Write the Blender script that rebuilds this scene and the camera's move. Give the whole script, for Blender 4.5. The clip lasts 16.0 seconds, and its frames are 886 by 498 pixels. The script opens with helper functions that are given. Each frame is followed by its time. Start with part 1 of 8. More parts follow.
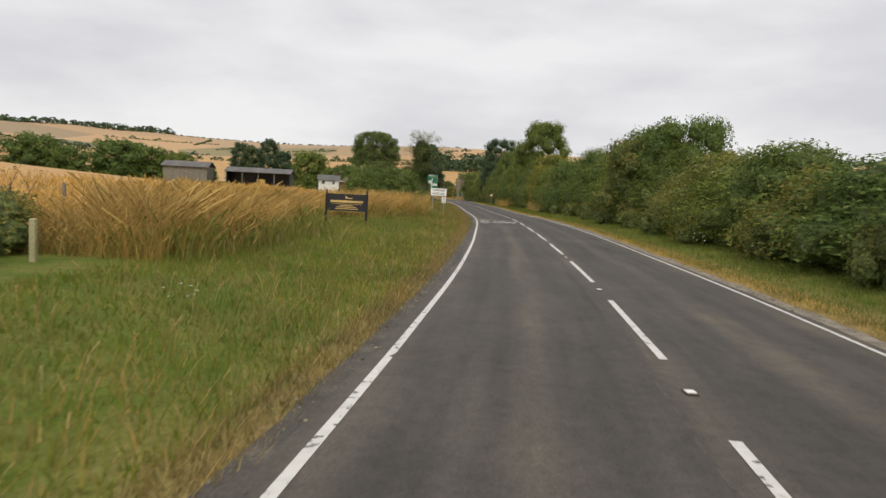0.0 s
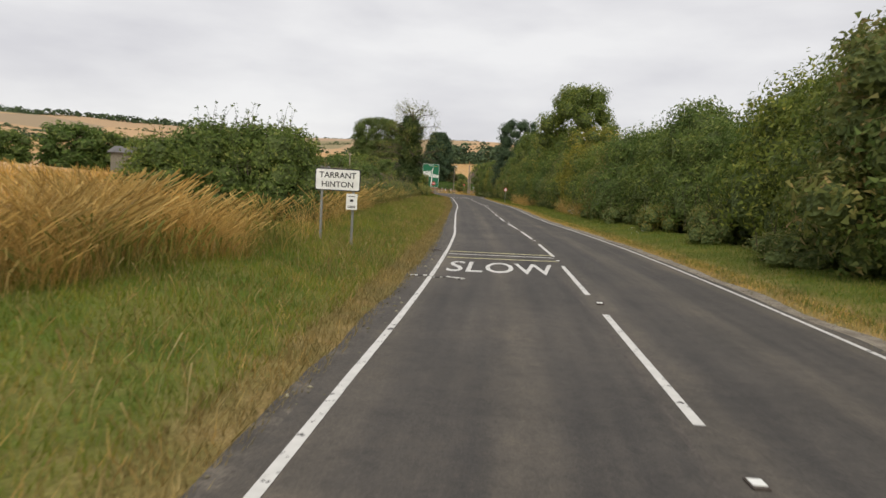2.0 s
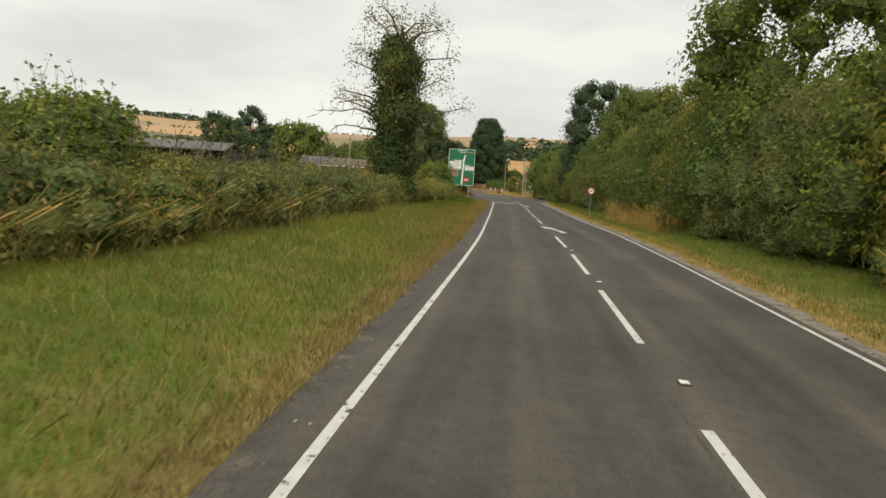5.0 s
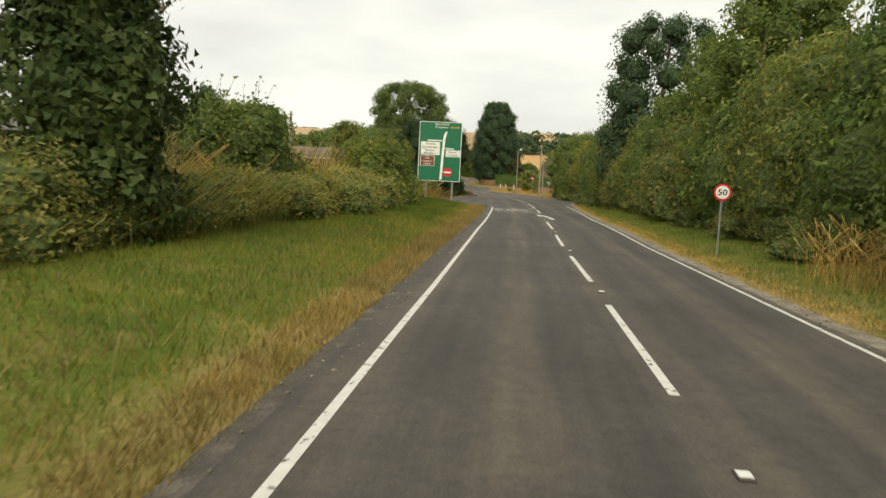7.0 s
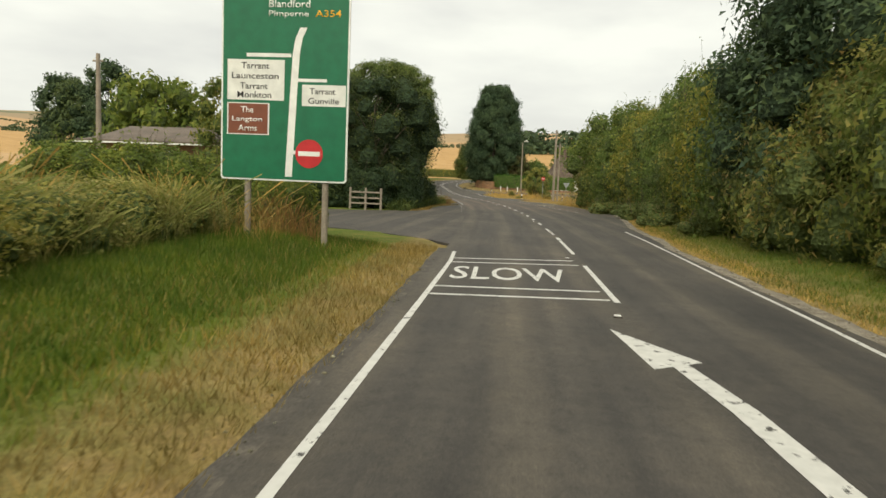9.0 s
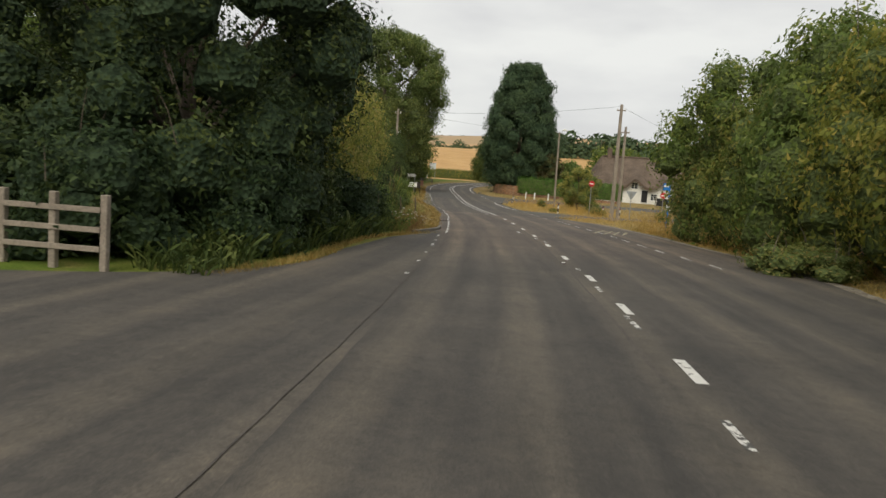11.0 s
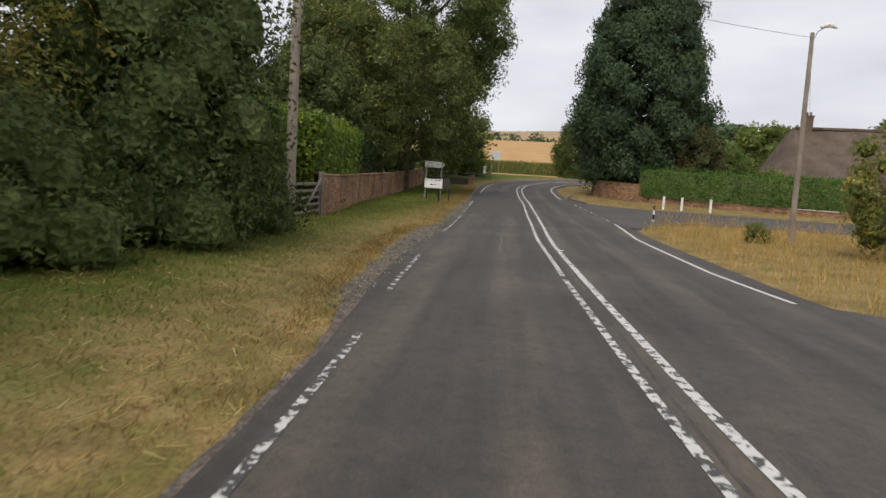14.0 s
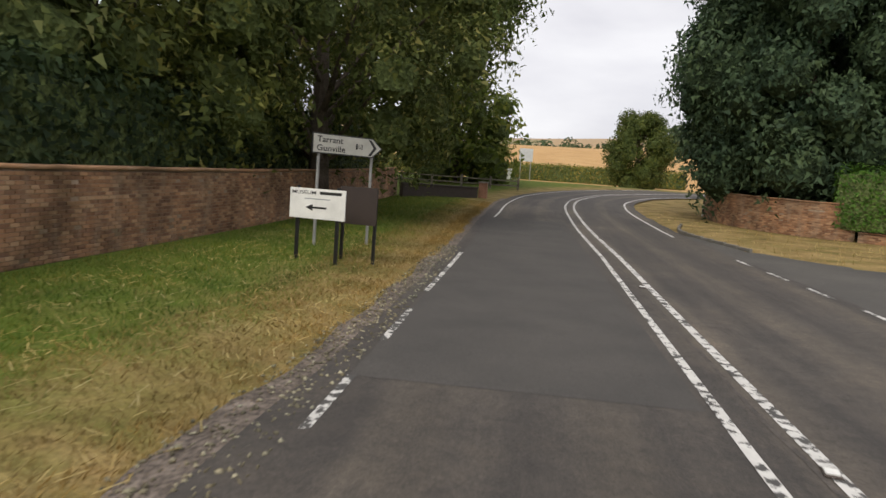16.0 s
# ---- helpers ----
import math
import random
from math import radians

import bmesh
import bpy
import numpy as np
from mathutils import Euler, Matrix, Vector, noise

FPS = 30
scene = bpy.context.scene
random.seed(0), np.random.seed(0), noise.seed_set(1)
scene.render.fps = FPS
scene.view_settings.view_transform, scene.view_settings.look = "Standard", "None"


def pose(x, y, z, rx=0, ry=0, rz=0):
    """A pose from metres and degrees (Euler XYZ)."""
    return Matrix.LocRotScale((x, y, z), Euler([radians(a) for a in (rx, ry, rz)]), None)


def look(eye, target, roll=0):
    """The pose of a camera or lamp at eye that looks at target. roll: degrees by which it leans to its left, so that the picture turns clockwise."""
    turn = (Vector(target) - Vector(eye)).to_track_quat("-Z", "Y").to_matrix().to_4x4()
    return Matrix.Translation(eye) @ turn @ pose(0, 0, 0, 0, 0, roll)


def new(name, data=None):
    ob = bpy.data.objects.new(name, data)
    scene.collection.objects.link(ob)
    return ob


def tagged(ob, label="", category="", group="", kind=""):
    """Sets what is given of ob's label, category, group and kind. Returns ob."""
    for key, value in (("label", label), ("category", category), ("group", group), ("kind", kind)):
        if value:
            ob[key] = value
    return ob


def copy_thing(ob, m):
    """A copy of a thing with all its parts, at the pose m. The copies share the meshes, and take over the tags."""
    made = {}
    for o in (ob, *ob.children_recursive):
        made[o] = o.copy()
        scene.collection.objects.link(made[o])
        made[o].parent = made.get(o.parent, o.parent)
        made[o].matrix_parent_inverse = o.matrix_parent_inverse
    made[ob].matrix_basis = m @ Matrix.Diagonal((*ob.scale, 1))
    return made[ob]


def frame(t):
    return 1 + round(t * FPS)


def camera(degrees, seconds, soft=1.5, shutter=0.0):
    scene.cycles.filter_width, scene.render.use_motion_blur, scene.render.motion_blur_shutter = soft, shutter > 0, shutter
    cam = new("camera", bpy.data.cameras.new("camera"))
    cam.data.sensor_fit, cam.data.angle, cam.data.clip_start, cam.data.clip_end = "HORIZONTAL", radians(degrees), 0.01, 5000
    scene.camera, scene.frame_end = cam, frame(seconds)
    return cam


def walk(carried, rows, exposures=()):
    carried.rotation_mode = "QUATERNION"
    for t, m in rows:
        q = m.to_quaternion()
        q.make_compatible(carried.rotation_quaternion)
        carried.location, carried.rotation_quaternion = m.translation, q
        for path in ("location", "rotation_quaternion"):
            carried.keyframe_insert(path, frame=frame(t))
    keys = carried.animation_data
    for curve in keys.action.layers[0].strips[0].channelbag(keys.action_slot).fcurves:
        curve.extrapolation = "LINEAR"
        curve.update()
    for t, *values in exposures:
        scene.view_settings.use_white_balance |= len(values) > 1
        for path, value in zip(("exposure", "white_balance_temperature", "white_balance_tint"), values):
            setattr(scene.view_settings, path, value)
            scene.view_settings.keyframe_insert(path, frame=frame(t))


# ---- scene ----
cam = camera(66.0, 16.0, soft=1.5, shutter=0.08)

PATH = [
    (0, (0.0, 0.0, 2.096), (0.0, 1.993, 1.933), 2.9),
    (0.5, (0.965, 9.116, 2.115), (0.957, 11.109, 1.953), 3.3),
    (1, (1.858, 18.129, 2.089), (1.851, 20.122, 1.917), 3.5),
    (1.5, (2.586, 27.018, 2.147), (2.564, 29.011, 1.976), 3.3),
    (2, (3.191, 35.908, 2.136), (3.137, 37.899, 1.954), 3.1),
    (2.5, (3.755, 44.662, 2.126), (3.654, 46.651, 1.945), 3.2),
    (3, (4.023, 53.499, 2.125), (3.884, 55.486, 1.943), 3.5),
    (3.5, (4.167, 62.414, 2.124), (4.008, 64.399, 1.936), 3.6),
    (4, (4.061, 71.363, 2.136), (3.883, 73.346, 1.945), 3.4),
    (6.5, (4.03, 115.246, 2.2), (3.77, 117.219, 1.999), 3.4),
    (7, (3.803, 124.274, 2.166), (3.542, 126.246, 1.961), 2.9),
    (7.5, (3.546, 133.535, 2.14), (3.279, 135.507, 1.939), 2.5),
    (8, (3.266, 142.913, 2.153), (3.0, 144.886, 1.956), 2.7),
    (8.5, (2.972, 152.323, 2.119), (2.702, 154.294, 1.92), 2.7),
    (9, (2.643, 161.73, 2.123), (2.368, 163.701, 1.925), 2.4),
    (11.5, (-0.301, 203.631, 2.163), (-0.662, 205.588, 1.968), 4.7),
    (12, (-1.273, 212.254, 2.176), (-1.667, 214.205, 1.974), 4.7),
    (12.5, (-2.386, 220.903, 2.157), (-2.818, 222.845, 1.956), 4.8),
    (13, (-3.69, 229.58, 2.107), (-4.165, 231.512, 1.907), 5.1),
    (13.5, (-5.269, 238.213, 2.106), (-5.786, 240.133, 1.893), 4.7),
    (14, (-7.086, 246.716, 2.094), (-7.644, 248.625, 1.881), 3.6),
    (14.5, (-8.983, 255.13, 2.134), (-9.576, 257.028, 1.917), 3.5),
    (15, (-10.82, 263.395, 2.14), (-11.45, 265.281, 1.923), 4.0),
    (15.5, (-12.651, 271.679, 2.134), (-13.293, 273.562, 1.931), 4.3),
    (16, (-14.409, 280.02, 2.167), (-15.048, 281.905, 1.971), 4.1),
]
walk(cam, [(t, look(eye, target, roll)) for t, eye, target, roll in PATH],
     [(0.0, 0.22, 6450, 10), (2.5, 0.24, 6450, 10), (4.0, 0.28, 6600, 8), (6.5, 0.42, 7100, 1), (7.0, 0.5, 7050, 1), (7.5, 0.42, 7000, 1), (9.0, 0.44, 6950, 1), (11.5, 0.18, 6550, 8),
      (12.0, 0.46, 6600, 10), (13.0, 0.5, 6700, 13), (13.5, 0.4, 6600, 13), (14.0, 0.2, 6200, 12), (14.5, 0.24, 6450, 13), (15.0, 0.46, 6700, 14), (15.5, 0.45, 6400, 13), (16.0, 0.36, 6350, 12)])

# ---- world and light: bright overcast, the sun a weak wide glow ----
world = bpy.data.worlds.new("overcast_sky")
scene.world = world
world.use_nodes = True
wn = world.node_tree
W = wn.nodes
sky = W.new("ShaderNodeTexSky")
sky.sky_type, sky.sun_disc = "NISHITA", False
sky.sun_elevation, sky.sun_rotation = radians(47), radians(-175)
coord = W.new("ShaderNodeTexCoord")
stretch = W.new("ShaderNodeMapping")
stretch.inputs["Scale"].default_value = (1.0, 1.0, 3.2)
cloud = W.new("ShaderNodeTexNoise")
cloud.inputs["Scale"].default_value, cloud.inputs["Detail"].default_value, cloud.inputs["Roughness"].default_value = 2.6, 5.0, 0.5
ramp = W.new("ShaderNodeValToRGB")
ramp.color_ramp.elements[0].position, ramp.color_ramp.elements[1].position = 0.34, 0.6
ramp.color_ramp.elements[0].color, ramp.color_ramp.elements[1].color = (0.66, 0.645, 0.665, 1), (0.86, 0.845, 0.835, 1)
dim = W.new("ShaderNodeMixRGB")
dim.blend_type, dim.inputs[0].default_value, dim.inputs[2].default_value = "MULTIPLY", 1.0, (0.1, 0.1, 0.1, 1)
veil = W.new("ShaderNodeMixRGB")
veil.inputs[0].default_value = 0.93
for a, b in ((coord.outputs["Generated"], stretch.inputs["Vector"]), (stretch.outputs[0], cloud.inputs["Vector"]), (cloud.outputs[0], ramp.inputs[0]),
             (sky.outputs[0], dim.inputs[1]), (dim.outputs[0], veil.inputs[1]), (ramp.outputs[0], veil.inputs[2]), (veil.outputs[0], W["Background"].inputs[0])):
    wn.links.new(a, b)
W["Background"].inputs[1].default_value = 0.9

sun_data = bpy.data.lights.new("sun", "SUN")
sun_data.energy, sun_data.angle, sun_data.color = 1.9, radians(38), (1.0, 0.93, 0.8)
sun = new("sun", sun_data)
sun.matrix_world = look((-7.5, -86, 92), (0, 0, 0))


# ---- materials ----
def node_mat(name):
    m = bpy.data.materials.new(name)
    m.use_nodes = True
    return m, m.node_tree, m.node_tree.nodes["Principled BSDF"]


def tex_noise(nt, scale, detail=4.0, vec=None, rough=0.55):
    n = nt.nodes.new("ShaderNodeTexNoise")
    n.inputs["Scale"].default_value, n.inputs["Detail"].default_value, n.inputs["Roughness"].default_value = scale, detail, rough
    if vec is not None:
        nt.links.new(vec, n.inputs["Vector"])
    return n.outputs[0]


def ramped(nt, fac, stops):
    r = nt.nodes.new("ShaderNodeValToRGB")
    e = r.color_ramp.elements
    e[0].position, e[0].color = stops[0][0], (*stops[0][1], 1)
    e[1].position, e[1].color = stops[-1][0], (*stops[-1][1], 1)
    for p, c in stops[1:-1]:
        e.new(p).color = (*c, 1)
    nt.links.new(fac, r.inputs[0])
    return r.outputs[0]


def mixed(nt, kind, fac, a, b):
    x = nt.nodes.new("ShaderNodeMixRGB")
    x.blend_type = kind
    for slot, v in zip(x.inputs, (fac, a, b)):
        if isinstance(v, (int, float)):
            slot.default_value = v
        elif isinstance(v, tuple):
            slot.default_value = (*v, 1)
        else:
            nt.links.new(v, slot)
    return x.outputs[0]


def bumped(nt, p, height, strength, distance=0.02):
    b = nt.nodes.new("ShaderNodeBump")
    b.inputs["Strength"].default_value, b.inputs["Distance"].default_value = strength, distance
    nt.links.new(height, b.inputs["Height"])
    nt.links.new(b.outputs[0], p.inputs["Normal"])


def where(nt):
    return nt.nodes.new("ShaderNodeNewGeometry").outputs["Position"]


def surface(name, stops, big=1.0, fine=20.0, rough=0.85, bump=0.3, metal=0.0, spread=0.25, dist=0.01):
    """Large stains through a ramp, fine grain on top, and relief."""
    m, nt, p = node_mat(name)
    pos = where(nt)
    col = ramped(nt, tex_noise(nt, big, 5, pos), stops)
    grain = ramped(nt, tex_noise(nt, fine, 3, pos), [(0.3, (1 - spread,) * 3), (0.7, (1 + spread * 0.6,) * 3)])
    nt.links.new(mixed(nt, "MULTIPLY", 1.0, col, grain), p.inputs["Base Color"])
    p.inputs["Roughness"].default_value, p.inputs["Metallic"].default_value = rough, metal
    if bump:
        bumped(nt, p, tex_noise(nt, fine * 1.5, 4, pos), bump, dist)
    return m


def leafy(name, stops, glow=0.3, rough=0.55):
    """Leaves: each leaf its own shade, each plant its own tint, light coming through."""
    m, nt, p = node_mat(name)
    isl = nt.nodes.new("ShaderNodeNewGeometry").outputs["Random Per Island"]
    col = ramped(nt, isl, stops)
    info = nt.nodes.new("ShaderNodeObjectInfo").outputs["Random"]
    tint = ramped(nt, info, [(0.0, (0.86, 0.94, 0.9)), (0.5, (1.0, 1.0, 0.95)), (1.0, (1.2, 1.1, 0.8))])
    col = mixed(nt, "MULTIPLY", 1.0, col, tint)
    patch = ramped(nt, tex_noise(nt, 0.5, 3, where(nt)), [(0.35, (0.78, 0.84, 0.8)), (0.65, (1.22, 1.16, 0.95))])
    col = mixed(nt, "MULTIPLY", 1.0, col, patch)
    nt.links.new(col, p.inputs["Base Color"])
    p.inputs["Roughness"].default_value = rough
    p.inputs["Specular IOR Level"].default_value = 0.14
    t = nt.nodes.new("ShaderNodeBsdfTranslucent")
    nt.links.new(col, t.inputs["Color"])
    mx = nt.nodes.new("ShaderNodeMixShader")
    mx.inputs[0].default_value = glow
    nt.links.new(p.outputs[0], mx.inputs[1])
    nt.links.new(t.outputs[0], mx.inputs[2])
    nt.links.new(mx.outputs[0], nt.nodes["Material Output"].inputs["Surface"])
    return m


def asphalt():
    m, nt, p = node_mat("asphalt")
    pos = where(nt)
    uv = nt.nodes.new("ShaderNodeUVMap").outputs[0]
    sep = nt.nodes.new("ShaderNodeSeparateXYZ")
    nt.links.new(uv, sep.inputs[0])
    col = ramped(nt, tex_noise(nt, 0.25, 5, pos), [(0.3, (0.05, 0.046, 0.042)), (0.55, (0.068, 0.062, 0.056)), (0.75, (0.09, 0.079, 0.067))])
    # wheel tracks and the oily middle run along the lane
    wave = nt.nodes.new("ShaderNodeMath")
    wave.operation = "COSINE"
    scl = nt.nodes.new("ShaderNodeMath")
    scl.operation, scl.inputs[1].default_value = "MULTIPLY", 3.6
    nt.links.new(sep.outputs[0], scl.inputs[0])
    nt.links.new(scl.outputs[0], wave.inputs[0])
    track = ramped(nt, wave.outputs[0], [(0.0, (0.8, 0.8, 0.81)), (1.0, (1.24, 1.2, 1.12))])
    col = mixed(nt, "MULTIPLY", 0.8, col, track)
    st = nt.nodes.new("ShaderNodeMapping")
    st.inputs["Scale"].default_value = (2.2, 0.12, 1)
    nt.links.new(uv, st.inputs[0])
    streak = ramped(nt, tex_noise(nt, 1.0, 4, st.outputs[0]), [(0.3, (0.74, 0.74, 0.75)), (0.7, (1.28, 1.24, 1.18))])
    col = mixed(nt, "MULTIPLY", 1.0, col, streak)
    grit = ramped(nt, tex_noise(nt, 70, 2, pos), [(0.3, (0.72,) * 3), (0.5, (1.0,) * 3), (0.72, (1.5,) * 3)])
    col = mixed(nt, "MULTIPLY", 0.8, col, grit)
    # fine fretting, dark tar spots and pale worn stone in the wheel paths
    fret = ramped(nt, tex_noise(nt, 5.0, 6, pos, 0.75), [(0.32, (0.72, 0.72, 0.73)), (0.48, (1.0,) * 3), (0.7, (1.28, 1.25, 1.2))])
    col = mixed(nt, "MULTIPLY", 0.85, col, fret)
    st2 = nt.nodes.new("ShaderNodeMapping")
    st2.inputs["Scale"].default_value = (5.0, 0.35, 1)
    nt.links.new(uv, st2.inputs[0])
    scuff = ramped(nt, tex_noise(nt, 1.0, 5, st2.outputs[0], 0.7), [(0.6, (1.0,) * 3), (0.74, (1.35, 1.32, 1.27))])
    col = mixed(nt, "MULTIPLY", 0.8, col, scuff)
    chip = ramped(nt, tex_noise(nt, 26, 3, pos, 0.7), [(0.36, (0.8, 0.8, 0.8)), (0.5, (1.0,) * 3), (0.66, (1.3, 1.27, 1.22))])
    col = mixed(nt, "MULTIPLY", 0.9, col, chip)
    # patches of binder and dust about a stride across
    blot = ramped(nt, tex_noise(nt, 1.1, 5, pos, 0.7), [(0.34, (0.84, 0.84, 0.85)), (0.5, (1.0,) * 3), (0.68, (1.15, 1.12, 1.07))])
    col = mixed(nt, "MULTIPLY", 0.9, col, blot)
    # the older, redder and paler surfacing past the junction
    span = nt.nodes.new("ShaderNodeMapRange")
    span.interpolation_type = "SMOOTHSTEP"
    for slot, v in zip(("From Min", "From Max", "To Min", "To Max"), (292.0, 306.0, 0.0, 1.0)):
        span.inputs[slot].default_value = v
    nt.links.new(sep.outputs[1], span.inputs["Value"])
    fade = nt.nodes.new("ShaderNodeMapRange")
    fade.interpolation_type = "SMOOTHSTEP"
    for slot, v in zip(("From Min", "From Max", "To Min", "To Max"), (322.0, 336.0, 1.0, 0.15)):
        fade.inputs[slot].default_value = v
    nt.links.new(sep.outputs[1], fade.inputs["Value"])
    both = nt.nodes.new("ShaderNodeMath")
    both.operation = "MULTIPLY"
    nt.links.new(span.outputs[0], both.inputs[0])
    nt.links.new(fade.outputs[0], both.inputs[1])
    col = mixed(nt, "MIX", both.outputs[0], col, mixed(nt, "MULTIPLY", 1.0, col, (1.36, 1.23, 1.17)))
    nt.links.new(col, p.inputs["Base Color"])
    p.inputs["Roughness"].default_value = 0.86
    bumped(nt, p, tex_noise(nt, 60, 4, pos, 0.7), 0.5, 0.014)
    return m


def paint(name, colour, wear, tarry=(0.06, 0.057, 0.053)):
    """Road paint; where it is worn through, the asphalt shows."""
    m, nt, p = node_mat(name)
    pos = where(nt)
    col = mixed(nt, "MULTIPLY", 1.0, ramped(nt, tex_noise(nt, 6, 4, pos), [(0.3, tuple(c * 0.82 for c in colour)), (0.7, colour)]), (1, 1, 1))
    hole = ramped(nt, tex_noise(nt, 6.5, 4, pos, 0.62), [(wear - 0.012, (1, 1, 1)), (wear + 0.012, (0, 0, 0))])
    nt.links.new(mixed(nt, "MIX", hole, col, tarry), p.inputs["Base Color"])
    p.inputs["Roughness"].default_value = 0.7
    return m


def flat(name, c, rough=0.5, metal=0.0, spread=0.12):
    return surface(name, [(0.3, tuple(v * (1 - spread) for v in c)), (0.7, tuple(min(1, v * (1 + spread)) for v in c))], 3, 40, rough, 0.05, metal, 0.06)


def fields():
    m, nt, p = node_mat("far_fields")
    pos = where(nt)
    st = nt.nodes.new("ShaderNodeMapping")
    st.inputs["Scale"].default_value, st.inputs["Rotation"].default_value = (1.0, 0.55, 0.2), (0, 0, 0.5)
    nt.links.new(pos, st.inputs[0])
    v = nt.nodes.new("ShaderNodeTexVoronoi")
    v.inputs["Scale"].default_value = 0.0052
    nt.links.new(st.outputs[0], v.inputs["Vector"])
    sp = nt.nodes.new("ShaderNodeSeparateXYZ")
    nt.links.new(v.outputs["Color"], sp.inputs[0])
    col = ramped(nt, sp.outputs[0], [(0.0, (0.44, 0.27, 0.125)), (0.35, (0.46, 0.295, 0.145)), (0.5, (0.33, 0.235, 0.145)), (0.62, (0.23, 0.185, 0.12)), (0.75, (0.41, 0.27, 0.13)), (0.88, (0.17, 0.165, 0.075)), (1.0, (0.11, 0.125, 0.06))])
    grain = ramped(nt, tex_noise(nt, 0.35, 5, pos), [(0.3, (0.86,) * 3), (0.7, (1.1,) * 3)])
    nt.links.new(mixed(nt, "MULTIPLY", 1.0, col, grain), p.inputs["Base Color"])
    p.inputs["Roughness"].default_value = 0.95
    return m


def turf():
    """Verge turf: green or parched by the sheet's dryness, with patches of both in each other."""
    m, nt, p = node_mat("verge_turf")
    pos = where(nt)
    at_ = nt.nodes.new("ShaderNodeAttribute")
    at_.attribute_name = "dry"
    green = ramped(nt, tex_noise(nt, 0.7, 5, pos), [(0.3, (0.065, 0.105, 0.016)), (0.5, (0.1, 0.14, 0.023)), (0.7, (0.145, 0.155, 0.036))])
    dry = ramped(nt, tex_noise(nt, 0.9, 5, pos), [(0.3, (0.15, 0.11, 0.044)), (0.5, (0.27, 0.19, 0.08)), (0.7, (0.36, 0.26, 0.118))])
    mot = nt.nodes.new("ShaderNodeMath")
    mot.operation = "MULTIPLY_ADD"
    mot.inputs[1].default_value, mot.inputs[2].default_value = 1.5, -0.75
    nt.links.new(tex_noise(nt, 1.3, 6, pos, 0.65), mot.inputs[0])
    su = nt.nodes.new("ShaderNodeMath")
    su.operation, su.use_clamp = "ADD", True
    nt.links.new(at_.outputs["Fac"], su.inputs[0])
    nt.links.new(mot.outputs[0], su.inputs[1])
    col = mixed(nt, "MIX", su.outputs[0], green, dry)
    grain = ramped(nt, tex_noise(nt, 22, 4, pos), [(0.3, (0.66,) * 3), (0.7, (1.25,) * 3)])
    nt.links.new(mixed(nt, "MULTIPLY", 1.0, col, grain), p.inputs["Base Color"])
    p.inputs["Roughness"].default_value = 0.95
    p.inputs["Specular IOR Level"].default_value = 0.1
    bumped(nt, p, tex_noise(nt, 16, 4, pos), 0.6, 0.05)
    return m


def shaded_inner_leaves(name, deep, mid, pale):
    """The leaves further in, seen between the outer ones; crown shade is painted into their colour."""
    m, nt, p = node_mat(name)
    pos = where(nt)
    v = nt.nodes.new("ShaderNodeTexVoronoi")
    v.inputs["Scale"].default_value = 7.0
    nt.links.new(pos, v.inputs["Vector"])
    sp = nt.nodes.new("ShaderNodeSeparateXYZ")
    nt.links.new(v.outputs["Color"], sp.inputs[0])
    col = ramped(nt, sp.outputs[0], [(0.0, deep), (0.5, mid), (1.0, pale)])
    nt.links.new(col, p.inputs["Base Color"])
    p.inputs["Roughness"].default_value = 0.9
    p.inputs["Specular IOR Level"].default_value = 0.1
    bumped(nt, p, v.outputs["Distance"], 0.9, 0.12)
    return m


M_ROAD = asphalt()
M_EDGE = surface("dirty_road_edge", [(0.3, (0.058, 0.051, 0.044)), (0.55, (0.088, 0.077, 0.065)), (0.75, (0.17, 0.145, 0.115))], 2.2, 30, 0.95, 0.6, spread=0.5)
M_PALE = surface("pale_dirt", [(0.3, (0.15, 0.125, 0.095)), (0.5, (0.24, 0.205, 0.16)), (0.72, (0.36, 0.32, 0.26))], 2.4, 26, 0.95, 0.8, spread=0.5, dist=0.03)
M_TAR = surface("tarry_seam", [(0.3, (0.052, 0.046, 0.042)), (0.7, (0.105, 0.09, 0.078))], 4.0, 40, 0.9, 0.6, spread=0.5)
M_NEWTAR = surface("newer_asphalt", [(0.3, (0.055, 0.051, 0.047)), (0.7, (0.078, 0.071, 0.064))], 0.8, 55, 0.88, 0.5, spread=0.4)
M_SCRAPE = surface("pale_scrape", [(0.3, (0.13, 0.12, 0.107)), (0.7, (0.25, 0.235, 0.21))], 6.0, 30, 0.9, 0.3, spread=0.4)
M_OLD = surface("old_asphalt", [(0.3, (0.062, 0.058, 0.053)), (0.7, (0.098, 0.09, 0.08))], 0.4, 45, 0.9, 0.4, spread=0.4)
M_GRIT = surface("verge_grit", [(0.3, (0.095, 0.077, 0.063)), (0.5, (0.155, 0.125, 0.103)), (0.72, (0.26, 0.215, 0.178))], 3.5, 22, 0.95, 0.9, spread=0.7, dist=0.04)
M_LINE = paint("line_paint", (0.62, 0.61, 0.58), 0.385)
M_WORN = paint("worn_line_paint", (0.62, 0.61, 0.58), 0.5)
M_SCRAPS = paint("patchy_line_paint", (0.6, 0.59, 0.56), 0.535)
M_YELLOW = paint("yellow_bar_paint", (0.62, 0.57, 0.3), 0.36)
M_SOIL = turf()
M_WHEAT = surface("ripe_wheat", [(0.3, (0.39, 0.225, 0.08)), (0.5, (0.46, 0.275, 0.1)), (0.7, (0.5, 0.315, 0.13))], 0.12, 6, 0.95, 0.5, spread=0.22, dist=0.1)
